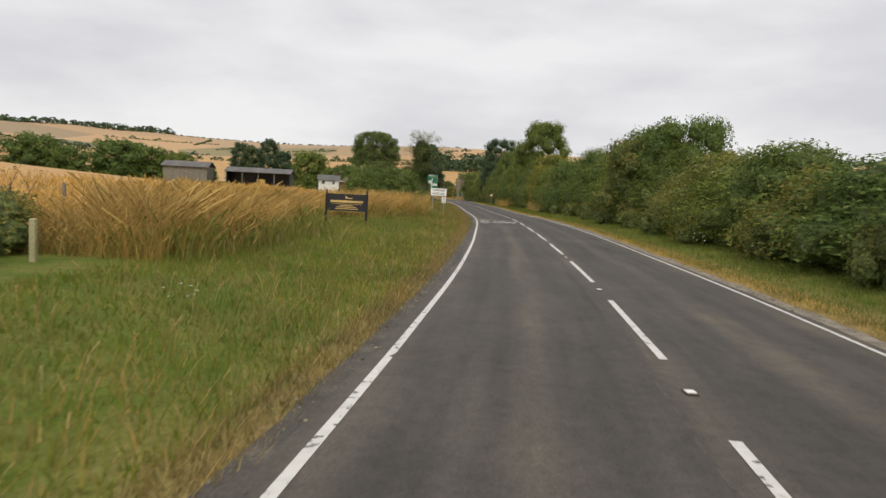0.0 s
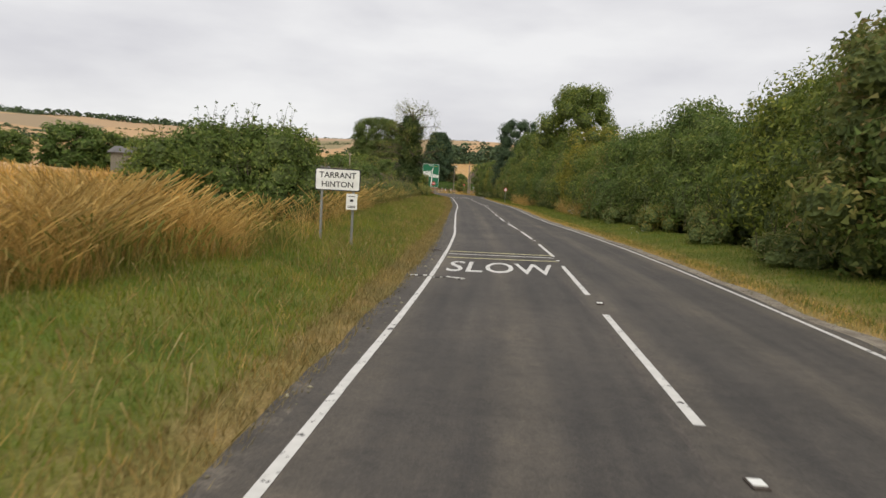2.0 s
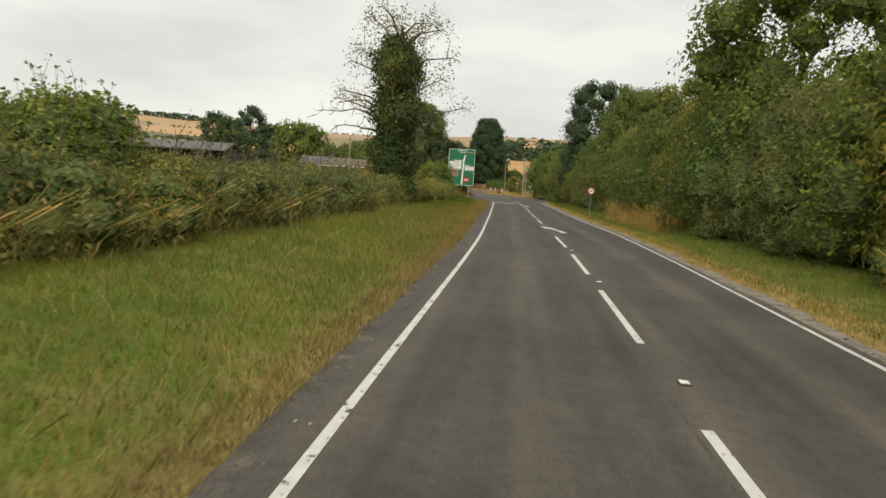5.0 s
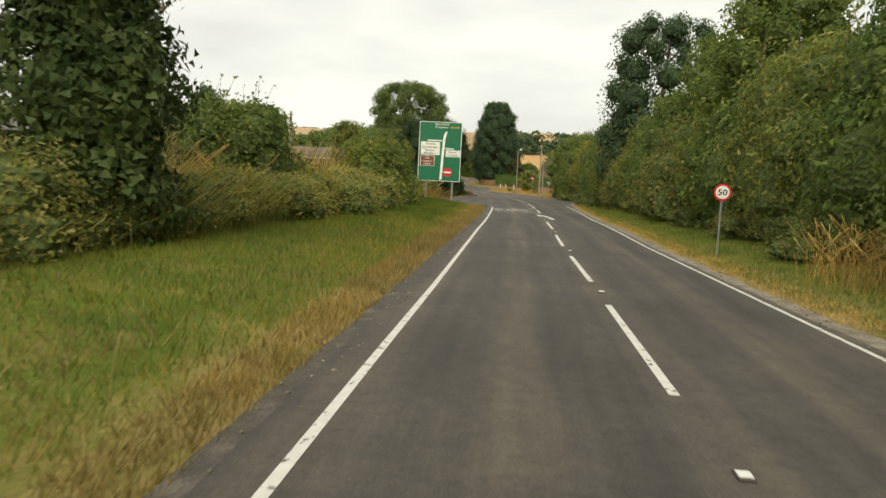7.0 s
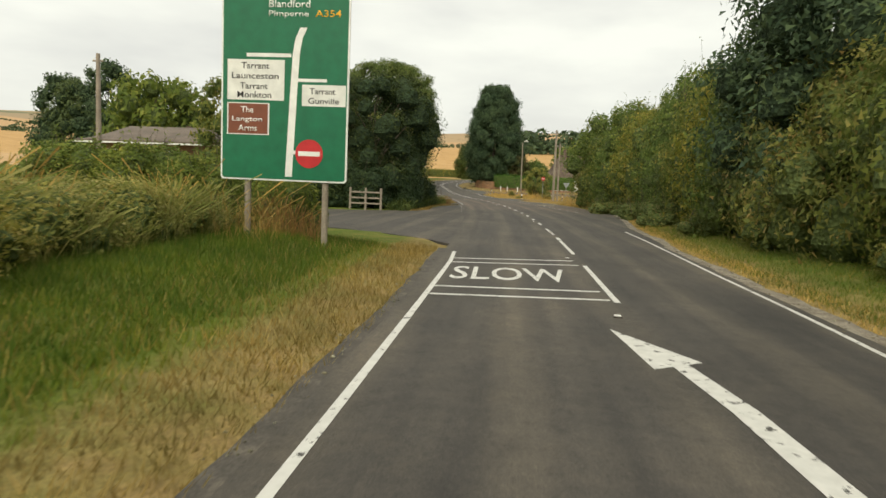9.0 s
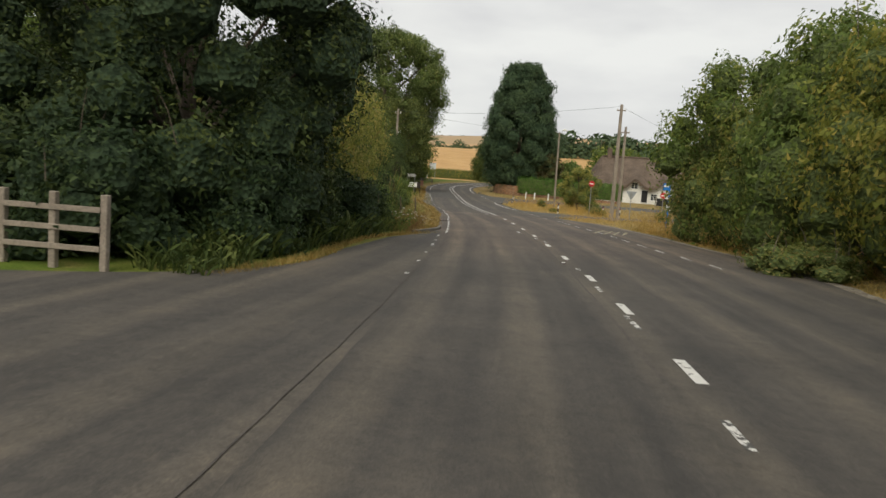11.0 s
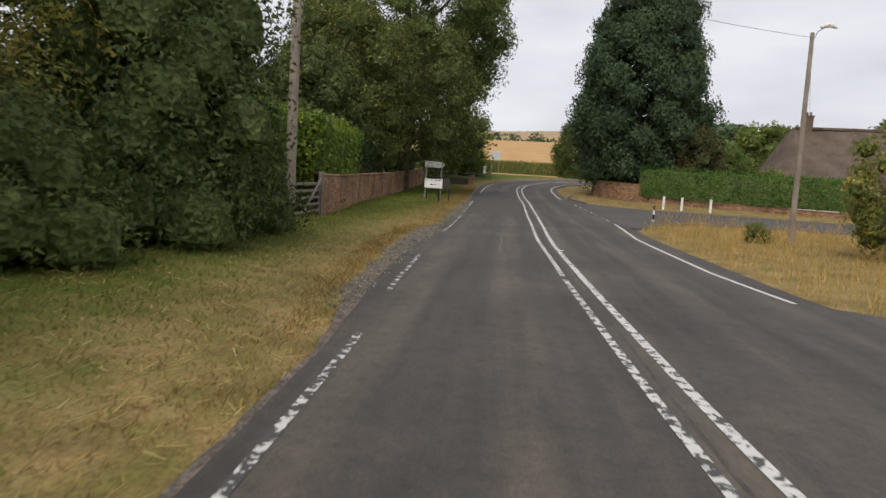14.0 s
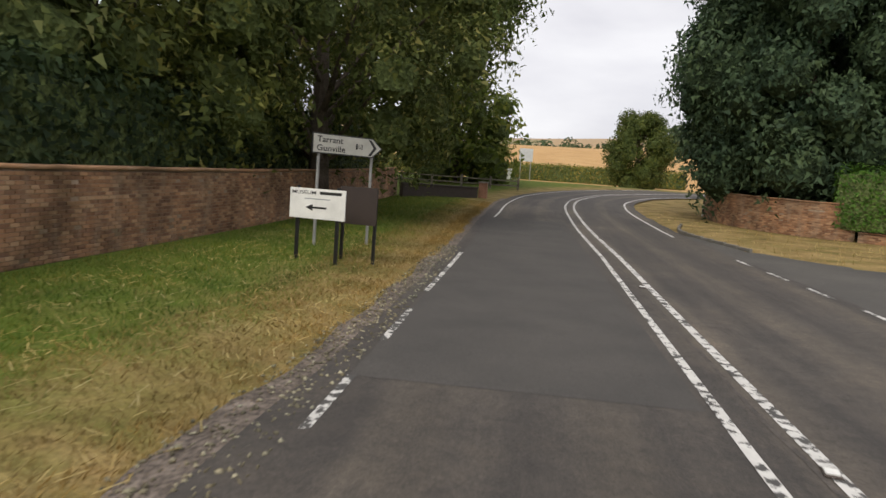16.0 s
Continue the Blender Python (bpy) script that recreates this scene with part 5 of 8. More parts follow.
for k in range(22):
    a, z0 = k * 2.4, 4.8 + 7.2 * (k / 22)
    ln = (2.6 + 3.0 * rb.random()) * (1 - 0.45 * k / 22)
    q0, q1 = Vector((0.1, 0, z0)), Vector((math.cos(a) * ln, math.sin(a) * ln, z0 + 1.2 + 1.5 * rb.random()))
    b_tube([q0, (q0 + q1) / 2 + Vector((0, 0, 0.5)), q1, q1 + Vector((math.cos(a) * 0.7, math.sin(a) * 0.7, -0.3))], [0.1, 0.06, 0.03, 0.008], 5, lim, False)
    ends += [((q0 + q1) / 2 + Vector((0, 0, 0.5)))[:], q1[:], (q1 + Vector((0, 0, 0.3)))[:]]
    for j in range(4):
        s = q0 + (q1 - q0) * (0.45 + 0.14 * j)
        t = s + Vector(tuple(rb.normal(size=3) * 0.7 + np.array((0, 0, 0.35))))
        b_tube([s, t], [0.025, 0.006], 4, lim, False)
        ends.append(t[:])
rc_ = np.random.default_rng(15)
for a, z0, ln in ((2.75, 4.3, 5.2), (3.2, 5.2, 5.6), (2.9, 6.0, 4.6), (3.4, 3.4, 2.6), (-0.4, 4.6, 3.4), (-0.2, 5.6, 3.8), (-0.7, 4.0, 2.0), (1.6, 5.0, 3.0), (4.6, 5.2, 3.0)):
    line = [Vector((0.1, 0, z0))]
    for j in range(1, 8):
        f = j / 7
        line.append(Vector((math.cos(a) * ln * f, math.sin(a) * ln * f, z0 + 1.5 * math.sin(f * 2.2) - 0.7 * f * f)) + Vector(tuple(rc_.normal(size=3) * 0.13)))
    b_tube(line, [0.1 - 0.09 * j / 7 for j in range(8)], 5, lim, False)
    for j in range(2, 8):
        for _ in range(2):
            m1 = line[j] + Vector((math.cos(a) * 0.25, math.sin(a) * 0.25, 0)) + Vector(tuple(rc_.normal(size=3) * 0.3))
            m2 = m1 + Vector((math.cos(a) * 0.2, math.sin(a) * 0.2, 0.05)) + Vector(tuple(rc_.normal(size=3) * 0.26))
            b_tube([line[j], m1, m2], [0.028, 0.016, 0.006], 4, lim, False)
tagged(part("branchwork", lim, M_BARK, iv, "bare thin branches"), kind="stuff")
ends = np.array(ends)
q = ends[rb.integers(len(ends), size=5200)] + rb.normal(size=(5200, 3)) * 0.34
part("crown", leaf_mesh("crown", q, unit(len(q), rb), 0.15, M_ASH, seed=9), None, iv, "thin grey-green leaves")
cl = [(0.1 * math.sin(z), 0.15 * math.cos(z * 1.7), z, 1.35 + 0.3 * math.sin(z * 2.1 + 1)) for z in np.arange(0.8, 11.0, 0.66)]
part("ivy_core", core_mesh("ivy_core", cl, 0.8), None, iv)
p, u = shell(cl, 70, rb)
part("ivy", leaf_mesh("ivy", p, u, 0.17, M_SHRUB, seed=19, slim=0.8), None, iv, "thick dark green ivy")

# clipped laurel hedge, its part over the wall, and the box hedge across the lane
def long_hedge(name, label, pts, width, height, mat, leaf, per_m2, seed, foot=0.0, group=""):
    """A clipped hedge along a line: an inner body and a skin of leaves."""
    rr = np.random.default_rng(seed)
    line = curve_points(pts, 0.8)
    t = np.gradient(line, axis=0)
    t /= np.linalg.norm(t, axis=1, keepdims=True)
    nn = np.stack([t[:, 1], -t[:, 0]], 1)
    zz = ground_z(line[:, 0], line[:, 1]) + foot
    mid = line.mean(0)
    e = thing(name, mid[0], mid[1], float(zz.mean()), 0, label, "hedge", group)
    o = np.array((mid[0], mid[1], float(zz.mean())))
    prof = [(-0.44, 0.0), (-0.47, 0.5), (-0.4, 0.9), (0, 0.96), (0.4, 0.9), (0.47, 0.5), (0.44, 0.0)]
    vs, m = [], len(prof)
    for i in range(len(line)):
        for a, b in prof:
            j = 1 + 0.08 * noise.noise(Vector((line[i][0] * 0.6 + a * 3, line[i][1] * 0.6, b * 3)))
            vs.append((line[i][0] + nn[i][0] * a * width * j, line[i][1] + nn[i][1] * a * width * j, zz[i] + b * height * j))
    k = (np.arange(len(line) - 1)[:, None] * m + np.arange(m - 1)[None]).ravel()
    qd = np.stack([k, k + 1, k + m + 1, k + m], 1)
    ends_q = [[0, 1, 2, 6], [2, 3, 4, 6], [4, 5, 6, 6]]
    last = (len(line) - 1) * m
    caps = [f for q4 in ends_q[:2] for f in (q4, [last + t_ for t_ in q4])] + [[4, 5, 6, 0], [last + 4, last + 5, last + 6, last]]
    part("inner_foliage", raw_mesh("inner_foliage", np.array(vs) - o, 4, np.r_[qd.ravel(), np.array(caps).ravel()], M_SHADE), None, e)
    ends_ = np.linalg.norm(np.diff(line, axis=0), axis=1).sum()
    n = int(per_m2 * ends_ * (2 * height + width))
    s = rr.random(n) * (len(line) - 1.001)
    i0 = s.astype(int)
    base = line[i0] + (line[i0 + 1] - line[i0]) * (s - i0)[:, None]
    which = rr.random(n) * (2 * height + width)
    side = np.where(which < height, -1.0, np.where(which < 2 * height, 1.0, 0.0))
    h = np.where(side != 0, rr.random(n) * height, height)
    a = np.where(side != 0, side * width / 2, (rr.random(n) - 0.5) * width)
    nrm = np.c_[nn[i0] * side[:, None], np.where(side == 0, 1.0, 0.15)]
    out = 0.16 * rr.normal(size=n) + 0.14 * np.array([noise.noise(Vector((b0[0] * 0.9, b0[1] * 0.9, hh * 0.9))) for b0, hh in zip(base, h)])
    p_ = np.c_[base + nn[i0] * a[:, None], zz[i0] + h] + nrm * out[:, None]
    for i_, sg in ((0, -1.0), (len(line) - 1, 1.0)):
        ne_ = int(per_m2 * width * height)
        c_ = np.c_[np.repeat(line[i_][None], ne_, 0) + nn[i_] * ((rr.random(ne_) - 0.5) * width)[:, None] + t[i_] * sg * (0.05 + 0.12 * rr.random(ne_))[:, None], zz[i_] + rr.random(ne_) * height]
        p_, nrm = np.vstack([p_, c_]), np.vstack([nrm, np.repeat(np.r_[t[i_] * sg, 0.1][None], ne_, 0)])
    part("leaves", leaf_mesh("leaves", p_ - o, nrm, leaf, mat, seed=seed), None, e)
    return e


long_hedge("laurel_hedge", "tall clipped laurel hedge with glossy leaves", [(-18.9, 260.5), (-20.4, 266), (-22.0, 271.5)], 2.0, 4.0, M_LAUREL, 0.19, 120, 71)
long_hedge("laurel_hedge", "tall clipped laurel hedge above the brick wall", [(-21.2, 272.4), (-22.3, 276.5), (-25.0, 285)], 1.8, 4.1, M_LAUREL, 0.19, 120, 72)
# darkened leaf colour stands for the shadow of the trees overhead
long_hedge("garden_hedge", "overgrown garden shrubs above the brick wall, tree shade painted into them", [(-25.2, 284), (-27.8, 295), (-32.6, 317)], 2.2, 3.6, M_COPSE, 0.2, 90, 73)
long_hedge("box_hedge", "neatly clipped bright green hedge", [(-7.6, 315.0), (-3, 313.2), (3, 311.6), (9.4, 310.6)], 1.5, 2.6, M_BOX, 0.15, 110, 74, 0.5)
long_hedge("box_hedge", "clipped green hedge beside the cottage gate", [(19.6, 312), (26, 306), (30, 300)], 1.4, 2.0, M_BOX, 0.13, 90, 75)
long_hedge("box_hedge", "clipped green hedge along the lane", [(13.8, 268.5), (17.0, 276), (25, 288)], 1.5, 2.8, M_BOX, 0.14, 100, 76)
long_hedge("field_hedge", "dark hedge along the edge of the wheat field", [(-60, 378), (-36, 384), (-14, 386)], 2.2, 2.4, M_BRAMBLE, 0.3, 30, 77)

# small tree, shrubs and saplings on the grass island
tree("young_tree", "small bushy tree on the grass island", 5.0, 2.4, 1.3, 0.09, 24, 0.8, 0.14, 90, M_SCRUB, 81, spot=(1.9, 274.5), skirt=0.6)
tree("sapling", "thin sapling with pale green leaves", 4.0, 0.9, 1.0, 0.04, 12, 0.42, 0.12, 80, M_GOLDLEAF, 82, spot=(3.3, 268.5), skirt=0.5)
scatter(bush("shrub", "small rounded dark green shrub", "shrub", 0.75, 0.75, 1.2, 9, 0.4, 0.1, 160, M_BRAMBLE, 35, "shrubs"),
        [(-2.4, 279.2, 0, 0.8, 0.8), (3.6, 263.8, 0, 1.1, 0.8), (-0.6, 264.5, 40, 0.7, 0.4), (9.5, 262, 0, 1.0, 0.8), (-9.6, 236.0, 0, 0.6, 0.5)])
scatter(bush("garden_shrub", "rounded garden shrub by the cottages", "shrub", 2.2, 2.2, 3.2, 14, 1.0, 0.24, 26, M_HEDGE, 36, "garden shrubs"),
        [(3.6, 316.2, 0, 1.0, 1.1), (22, 296, 0, 1.0, 0.9), (26, 300, 40, 1.3, 1.2), (15.5, 287, 0, 0.7, 0.7), (29, 316, 10, 1.8, 1.6), (36, 310, 200, 2.0, 1.9), (0.5, 333, 0, 1.8, 1.9), (28, 336, 0, 2.2, 2.0), (42, 330, 0, 2.4, 2.2), (20, 345, 0, 2.5, 2.4)])

# trees round the farm and on the hills
far_t = tree("farm_tree", "dark rounded tree beside the farm", 11.0, 5.8, 2.0, 0.4, 20, 2.4, 0.6, 4.5, M_HEDGE, 91, spot=(-92, 236), group="farm trees", skirt=0.3)
for x, y, s, sz in ((-50, 250, 1.2, 1.3), (-112, 235, 1.8, 1.3), (-104, 238, 1.3, 1.15), (-130, 215, 1.6, 1.3), (-120, 216, 1.3, 1.0), (-84, 240, 0.7, 0.6), (-27, 236, 0.9, 0.9), (-33, 240, 0.8, 0.8),
                    (-50, 275, 1.0, 0.95), (-38, 262, 1.0, 1.0), (-140, 205, 1.1, 1.0), (-160, 230, 1.1, 1.0), (-88, 215, 0.5, 0.5), (-34, 340, 1.0, 0.9), (12, 372, 1.2, 1.0), (30, 366, 1.2, 1.1), (52, 372, 1.3, 1.2), (80, 372, 1.3, 1.2)):
    c = copy_thing(far_t, Matrix.Identity(4))
    c.matrix_world = pose(x, y, gz(x, y) - 0.2, 0, 0, x * 17 % 360) @ Matrix.Diagonal((s, s, sz, 1))


for x, y, h_, cr, sd in ((-83, 274, 18, 4.6, 93), (-77, 271, 16.5, 4.2, 94), (-70, 269, 19.5, 5.0, 95), (-64, 268, 15, 4.4, 96)):
    tree("conifer", "dark conifer standing beyond the bungalow", h_, cr + 1.2, 2.0, 0.35, 28, 2.0, 0.5, 7, M_YEW, sd, "egg", spot=(x, y), group="conifers", skirt=0.4)
tree("young_tree", "yellow-green garden tree beside the bungalow", 9.0, 2.4, 1.4, 0.12, 20, 1.1, 0.24, 26, M_GOLDLEAF, 97, spot=(-20.6, 209.6), skirt=0.4)


def far_woods():
    """Hedgerows and copses on the hills, one mesh of small clumps."""
    rr = np.random.default_rng(17)
    P, R = [], []
    for k in range(46):
        a, d = radians(-62 + 112 * rr.random()), 330 + 1250 * rr.random() ** 0.8
        x, y = math.sin(a) * d - 20, 100 + math.cos(a) * d
        t = rr.random() * 0.9 - 0.45 + (0 if rr.random() < 0.7 else 1.3)
        ln = 60 + 190 * rr.random()
        for s in np.arange(-ln / 2, ln / 2, 6.0):
            if rr.random() < 0.86:
                P.append((x + math.cos(t) * s + rr.normal() * 1.2, y + math.sin(t) * s + rr.normal() * 1.2))
                R.append(1.6 + 1.4 * rr.random() + (2.6 if rr.random() < 0.14 else 0))
    for az in np.arange(-64, 58, 0.28):
        a, d = radians(az), 1690 + 25 * math.sin(az)
        if -22 < az < 30 or math.sin(az * 0.7) + math.sin(az * 0.23 + 1) > -0.55:
            P.append((math.sin(a) * d - 20 + rr.normal() * 4, 100 + math.cos(a) * d))
            R.append((2.2 + 1.2 * rr.random()) if -22 < az < 30 else 6 + 5.5 * rr.random())
    for az in np.arange(-2.0, 48, 0.7):
        for d, q in ((395, 6.5), (520, 9.5), (560, 10.0)):
            if az > 4 or d > 400:
                a = radians(az + 0.4 * rr.normal())
                P.append((math.sin(a) * d + 4 * rr.normal(), 100 + math.cos(a) * d))
                R.append(q * (0.8 + 0.5 * rr.random()))
    P, R = np.array(P), np.array(R)
    z = ground_z(P[:, 0], P[:, 1])
    pts, nor, sz = [], [], []
    for (x, y), q, h in zip(P, R, z):
        fine = q > 5 and math.hypot(x, y - 100) < 700
        n = 150 if fine else 30
        u = unit(n, rr)
        u[:, 2] = np.abs(u[:, 2])
        pts.append(np.array((x, y, h - 0.3)) + u * q * np.array((1.2, 1.2, 1.25)) * ((0.75 + 0.3 * rr.random((n, 1))) if fine else 1.0))
        nor.append(u)
        sz.append(np.full(n, q * (0.26 if fine else 0.62)))
    return leaf_mesh("far_woods", np.vstack(pts), np.vstack(nor), np.concatenate(sz), M_YEW, 0.9, 4)


tagged(new("far_woods", far_woods()), "dark hedgerows and copses across the distant hills", "woods", kind="stuff")


# ---- grass ----
def blades(name, xy, height, width, mat, seed, lean=0.35, label="", tall=False, wind=0.0):
    """Grass blades standing on the ground at places xy, one triangle or bent blade each."""
    rr = np.random.default_rng(seed)
    n = len(xy)
    z = ground_z(xy[:, 0], xy[:, 1]) - 0.015
    a = rr.random(n) * 2 * math.pi
    side = np.c_[np.cos(a), np.sin(a), np.zeros(n)]
    wave = 1 + (0.3 if tall else 0.0) * (np.sin(xy[:, 0] * 1.1 + 2 * np.sin(xy[:, 1] * 0.5)) + 0.7 * np.sin(xy[:, 1] * 1.7 + xy[:, 0] * 0.6))
    h = (height * wave * (0.45 + 0.85 * rr.random(n)))[:, None]
    w = (width * (0.7 + 0.6 * rr.random(n)))[:, None]
    b = rr.random(n) * 2 * math.pi
    bend = np.c_[np.cos(b) + wind, np.sin(b), np.zeros(n)] * h * lean * (0.3 + rr.random(n))[:, None]
    root = np.c_[xy, z]
    up = np.array((0, 0, 1.0))
    if tall:
        v = np.stack([root - side * w / 2, root + side * w / 2, root + up * h * 0.6 + bend * 0.35 + side * w * 0.4, root + up * h + bend + side * w * 0.9, root + up * h * 0.98 + bend - side * w * 0.9, root + up * h * 0.6 + bend * 0.35 - side * w * 0.4], 1)
        i = np.arange(n)[:, None] * 6
        q = np.concatenate([i + np.array([[0, 1, 2, 5]]), i + np.array([[5, 2, 3, 4]])], 1).reshape(-1)
        me = raw_mesh(name, v.reshape(-1, 3), 4, q, mat)
    else:
        v = np.stack([root - side * w / 2, root + side * w / 2, root + up * h + bend], 1)
        me = raw_mesh(name, v.reshape(-1, 3), 3, np.arange(n * 3), mat)
    return tagged(new(name, me), label, "grass", kind="stuff")


def band(y0, y1, o0, o1, per_m2, seed, tilt=1.0):
    """Random places beside the road between two offsets (which may follow y)."""
    rr = np.random.default_rng(seed)
    w = abs(np.mean(np.asarray(o1(np.array([y0, (y0 + y1) / 2, y1])) - o0(np.array([y0, (y0 + y1) / 2, y1])))))
    n = int((y1 - y0) * w * per_m2)
    y = y0 + (y1 - y0) * rr.random(n)
    t = rr.random(n) ** tilt
    o = o0(y) + (o1(y) - o0(y)) * t
    p = along(y, 0.0)
    k = np.interp(y, CL[:CMAIN, 1], np.arange(CMAIN)).astype(int)
    return p + CN[k] * o[:, None]


def fx(*pairs):
    ys_, os_ = [p[0] for p in pairs], [p[1] for p in pairs]
    return lambda y: np.interp(y, ys_, os_)


EDGE = fx((0, -3.92), (60, -4.02), (80, -4.1), (128, -4.12), (160, -4.1), (172, -3.8), (183, -4.0))
OUT = fx((0, -9.6), (15, -9.0), (24, -9.6), (30, -12.2), (36, -12.0), (38, -9.6), (45, -8.8), (52, -8.0), (57, -9.0), (62, -9.8), (100, -10.0), (182, -9.8))
MID = fx((0, -4.35), (60, -4.75), (80, -4.45), (110, -4.6), (122, -4.8), (138, -5.0), (160, -5.3), (182, -5.3))
blades("verge_grass", band(-4, 183, MID, OUT, 210, 101), 0.16, 0.018, M_BLADE, 102, 0.6, "uneven green verge grass, partly dry")
blades("verge_edge_grass", band(112, 184, EDGE, MID, 420, 103, 1.1), 0.17, 0.016, M_EDGESTRAW, 104, 0.7, "dry straw-coloured grass at the road edge")
blades("verge_edge_grass", band(-4, 118, EDGE, lambda y: MID(y) - 0.1, 380, 153, 1.1), 0.17, 0.016, M_DEAD, 154, 0.7, "brown dead grass at the road edge")
blades("verge_grass", band(-4, 183, lambda y: MID(y) + 0.4, lambda y: MID(y) - 1.8, 34, 105), 0.24, 0.014, M_DEAD, 106, 0.7, "dry stems among the verge grass")
blades("verge_seed_grass", band(-4, 132, MID, lambda y: OUT(y) + 0.3, 14, 155), 0.34, 0.0075, M_DEAD, 156, 0.6, "taller grass with brownish seed heads in the verge", True)
blades("verge_lush_grass", band(156, 183, lambda y: MID(y) - 0.5, lambda y: OUT(y) - 0.3, 300, 181), 0.21, 0.018, M_LUSH, 182, 0.6, "longer lush green grass at the foot of the bank")
blades("dry_reeds", np.random.default_rng(187).random((420, 2)) * np.array((1.9, 0.9)) + np.array((-5.05, 179.30)), 0.75, 0.007, M_SORREL, 188, 0.3, "reddish dry reeds under the direction sign", True)
blades("bank_weeds", band(140, 172, lambda y: 0 * y - 12.0, lambda y: 0 * y - 14.6, 44, 173), 1.9, 0.0095, M_TALL, 174, 0.4, "tall feathery dry plants on top of the bank", True)
blades("bank_weeds", band(138, 179, lambda y: 0 * y - 9.2, lambda y: 0 * y - 12.0, 120, 163), 0.95, 0.016, M_WEED, 164, 0.9, "yellow-green weeds and nettles on the hedge bank", True)
# rough grass and dry stalks on the hedge bank
blades("bank_grass", band(62, 110, lambda y: 0 * y - 9.3, lambda y: 0 * y - 12.6, 40, 157), 0.8, 0.006, M_TALL, 158, 1.1, "dry pinkish grass stalks on the hedge bank", True)
blades("bank_grass", band(62, 180, lambda y: 0 * y - 9.0, lambda y: 0 * y - 12.4, 34, 159), 0.7, 0.012, M_ROUGH, 160, 1.1, "rank olive grass and weeds on the hedge bank", True)
blades("bank_grass", band(136, 178, lambda y: 0 * y - 9.6, lambda y: 0 * y - 13.0, 30, 161), 1.2, 0.0065, M_TALL, 162, 0.6, "yellowing stalks on the hedge bank", True)
blades("verge_grass", band(-4, 205, lambda y: right_rim(y) + 0.75, lambda y: right_rim(y) + 4.2, 150, 107), 0.16, 0.018, M_BLADE, 108, 0.6, "green verge grass under the hedge")
blades("verge_edge_grass", np.vstack([band(-4, 200, lambda y: right_rim(y) + 0.45, lambda y: right_rim(y) + 1.3, 200, 109), band(200, 240, lambda y: right_rim(y) + 0.45, lambda y: right_rim(y) + 3.2, 150, 119)]), 0.13, 0.017, M_STRAW, 110, 0.7, "dry grass along the dirt strip")
EDGE3 = fx((226, -4.85), (230, -4.5), (237, -4.45), (244, -4.14), (255, -4.14), (259, -4.9), (266, -5.35), (273, -5.4), (276, -4.7), (284, -5.1), (292, -4.95), (325, -4.9))
OUT3 = fx((226, -8.0), (236, -9.5), (250, -11.5), (262, -12.2), (275, -11.4), (290, -10.5), (325, -10.5))
blades("mown_verge", band(227, 322, EDGE3, lambda y: EDGE3(y) + (OUT3(y) - EDGE3(y)) * np.interp(y, [232, 246, 258, 268, 281, 288], [0.85, 0.42, 0.55, 0.8, 0.66, 0.36]), 240, 111), 0.075, 0.016, M_MOWN, 112, 1.3, "short mown verge, parched and strewn with cut grass")
blades("mown_verge_green", band(234, 322, lambda y: EDGE3(y) - np.interp(y, [258, 268, 282, 290], [0.9, 2.0, 1.6, 0.9]), OUT3, 230, 113, 0.7), 0.11, 0.015, M_BLADE, 114, 0.9, "greener grass at the foot of the wall and hedge")
# green turf here, its darker tone also painting the shade below the wall
blades("mown_verge_green", band(274, 322, lambda y: EDGE3(y) - np.interp(y, [274, 290], [3.4, 1.6]), OUT3, 150, 183), 0.1, 0.014, M_LUSH, 184, 0.8, "green grass along the foot of the brick wall, darkened for its shade")
# tall ripe grass between verge and field, and clumps of it elsewhere
tall_xy = np.vstack([band(12, 53.5, lambda y: OUT(y) + np.interp(y, [12, 20, 28, 34], [0.4, -0.4, -0.4, 0.5]) + 0.5 * np.sin(y * 1.3), lambda y: OUT(y) - 4.5, 230, 121), band(54, 63, lambda y: 0 * y - 7.3, lambda y: 0 * y - 8.5, 24, 117), band(63, 80, lambda y: OUT(y) + 1.2, lambda y: OUT(y) - 1.6, 55, 122), band(150, 176, lambda y: 0 * y - 11.0, lambda y: 0 * y - 13.5, 16, 123), band(177, 181.5, lambda y: 0 * y - 7.4, lambda y: 0 * y - 9.2, 22, 124),
                     band(127, 143, lambda y: right_rim(y) + 1.9, lambda y: right_rim(y) + 4.2, 60, 125), band(92, 106, lambda y: right_rim(y) + 3.0, lambda y: right_rim(y) + 5.2, 50, 126), band(218, 240, lambda y: right_rim(y) + 0.7, lambda y: right_rim(y) + 2.6, 34, 127)])
blades("verge_weeds", band(223.2, 230, lambda y: 0 * y - 5.15, lambda y: 0 * y - 9.0, 240, 118), 0.42, 0.0065, M_SORREL, 165, 0.6, "reddish dry grass and weeds by the kerb", True)
blades("verge_weeds", band(223.2, 230, lambda y: 0 * y - 5.6, lambda y: 0 * y - 9.0, 150, 166), 0.42, 0.026, M_HEDGE, 167, 0.7, "green weeds by the kerb", True)
blades("tall_grass", tall_xy, 0.9, 0.0078, M_TALL, 128, 0.75, "tall ripe golden grass leaning in the wind", True, 0.16)
blades("dry_stems", np.random.default_rng(185).normal(size=(130, 2)) * np.array((0.9, 1.6)) + np.array((-9.6, 228.8)), 3.0, 0.008, M_DEAD, 186, 0.3, "tall dead brown stems standing in the scrub", True)
rr = np.random.default_rng(131)
isl = np.c_[-11 + 26 * rr.random(34000), 240 + 51 * rr.random(34000)]
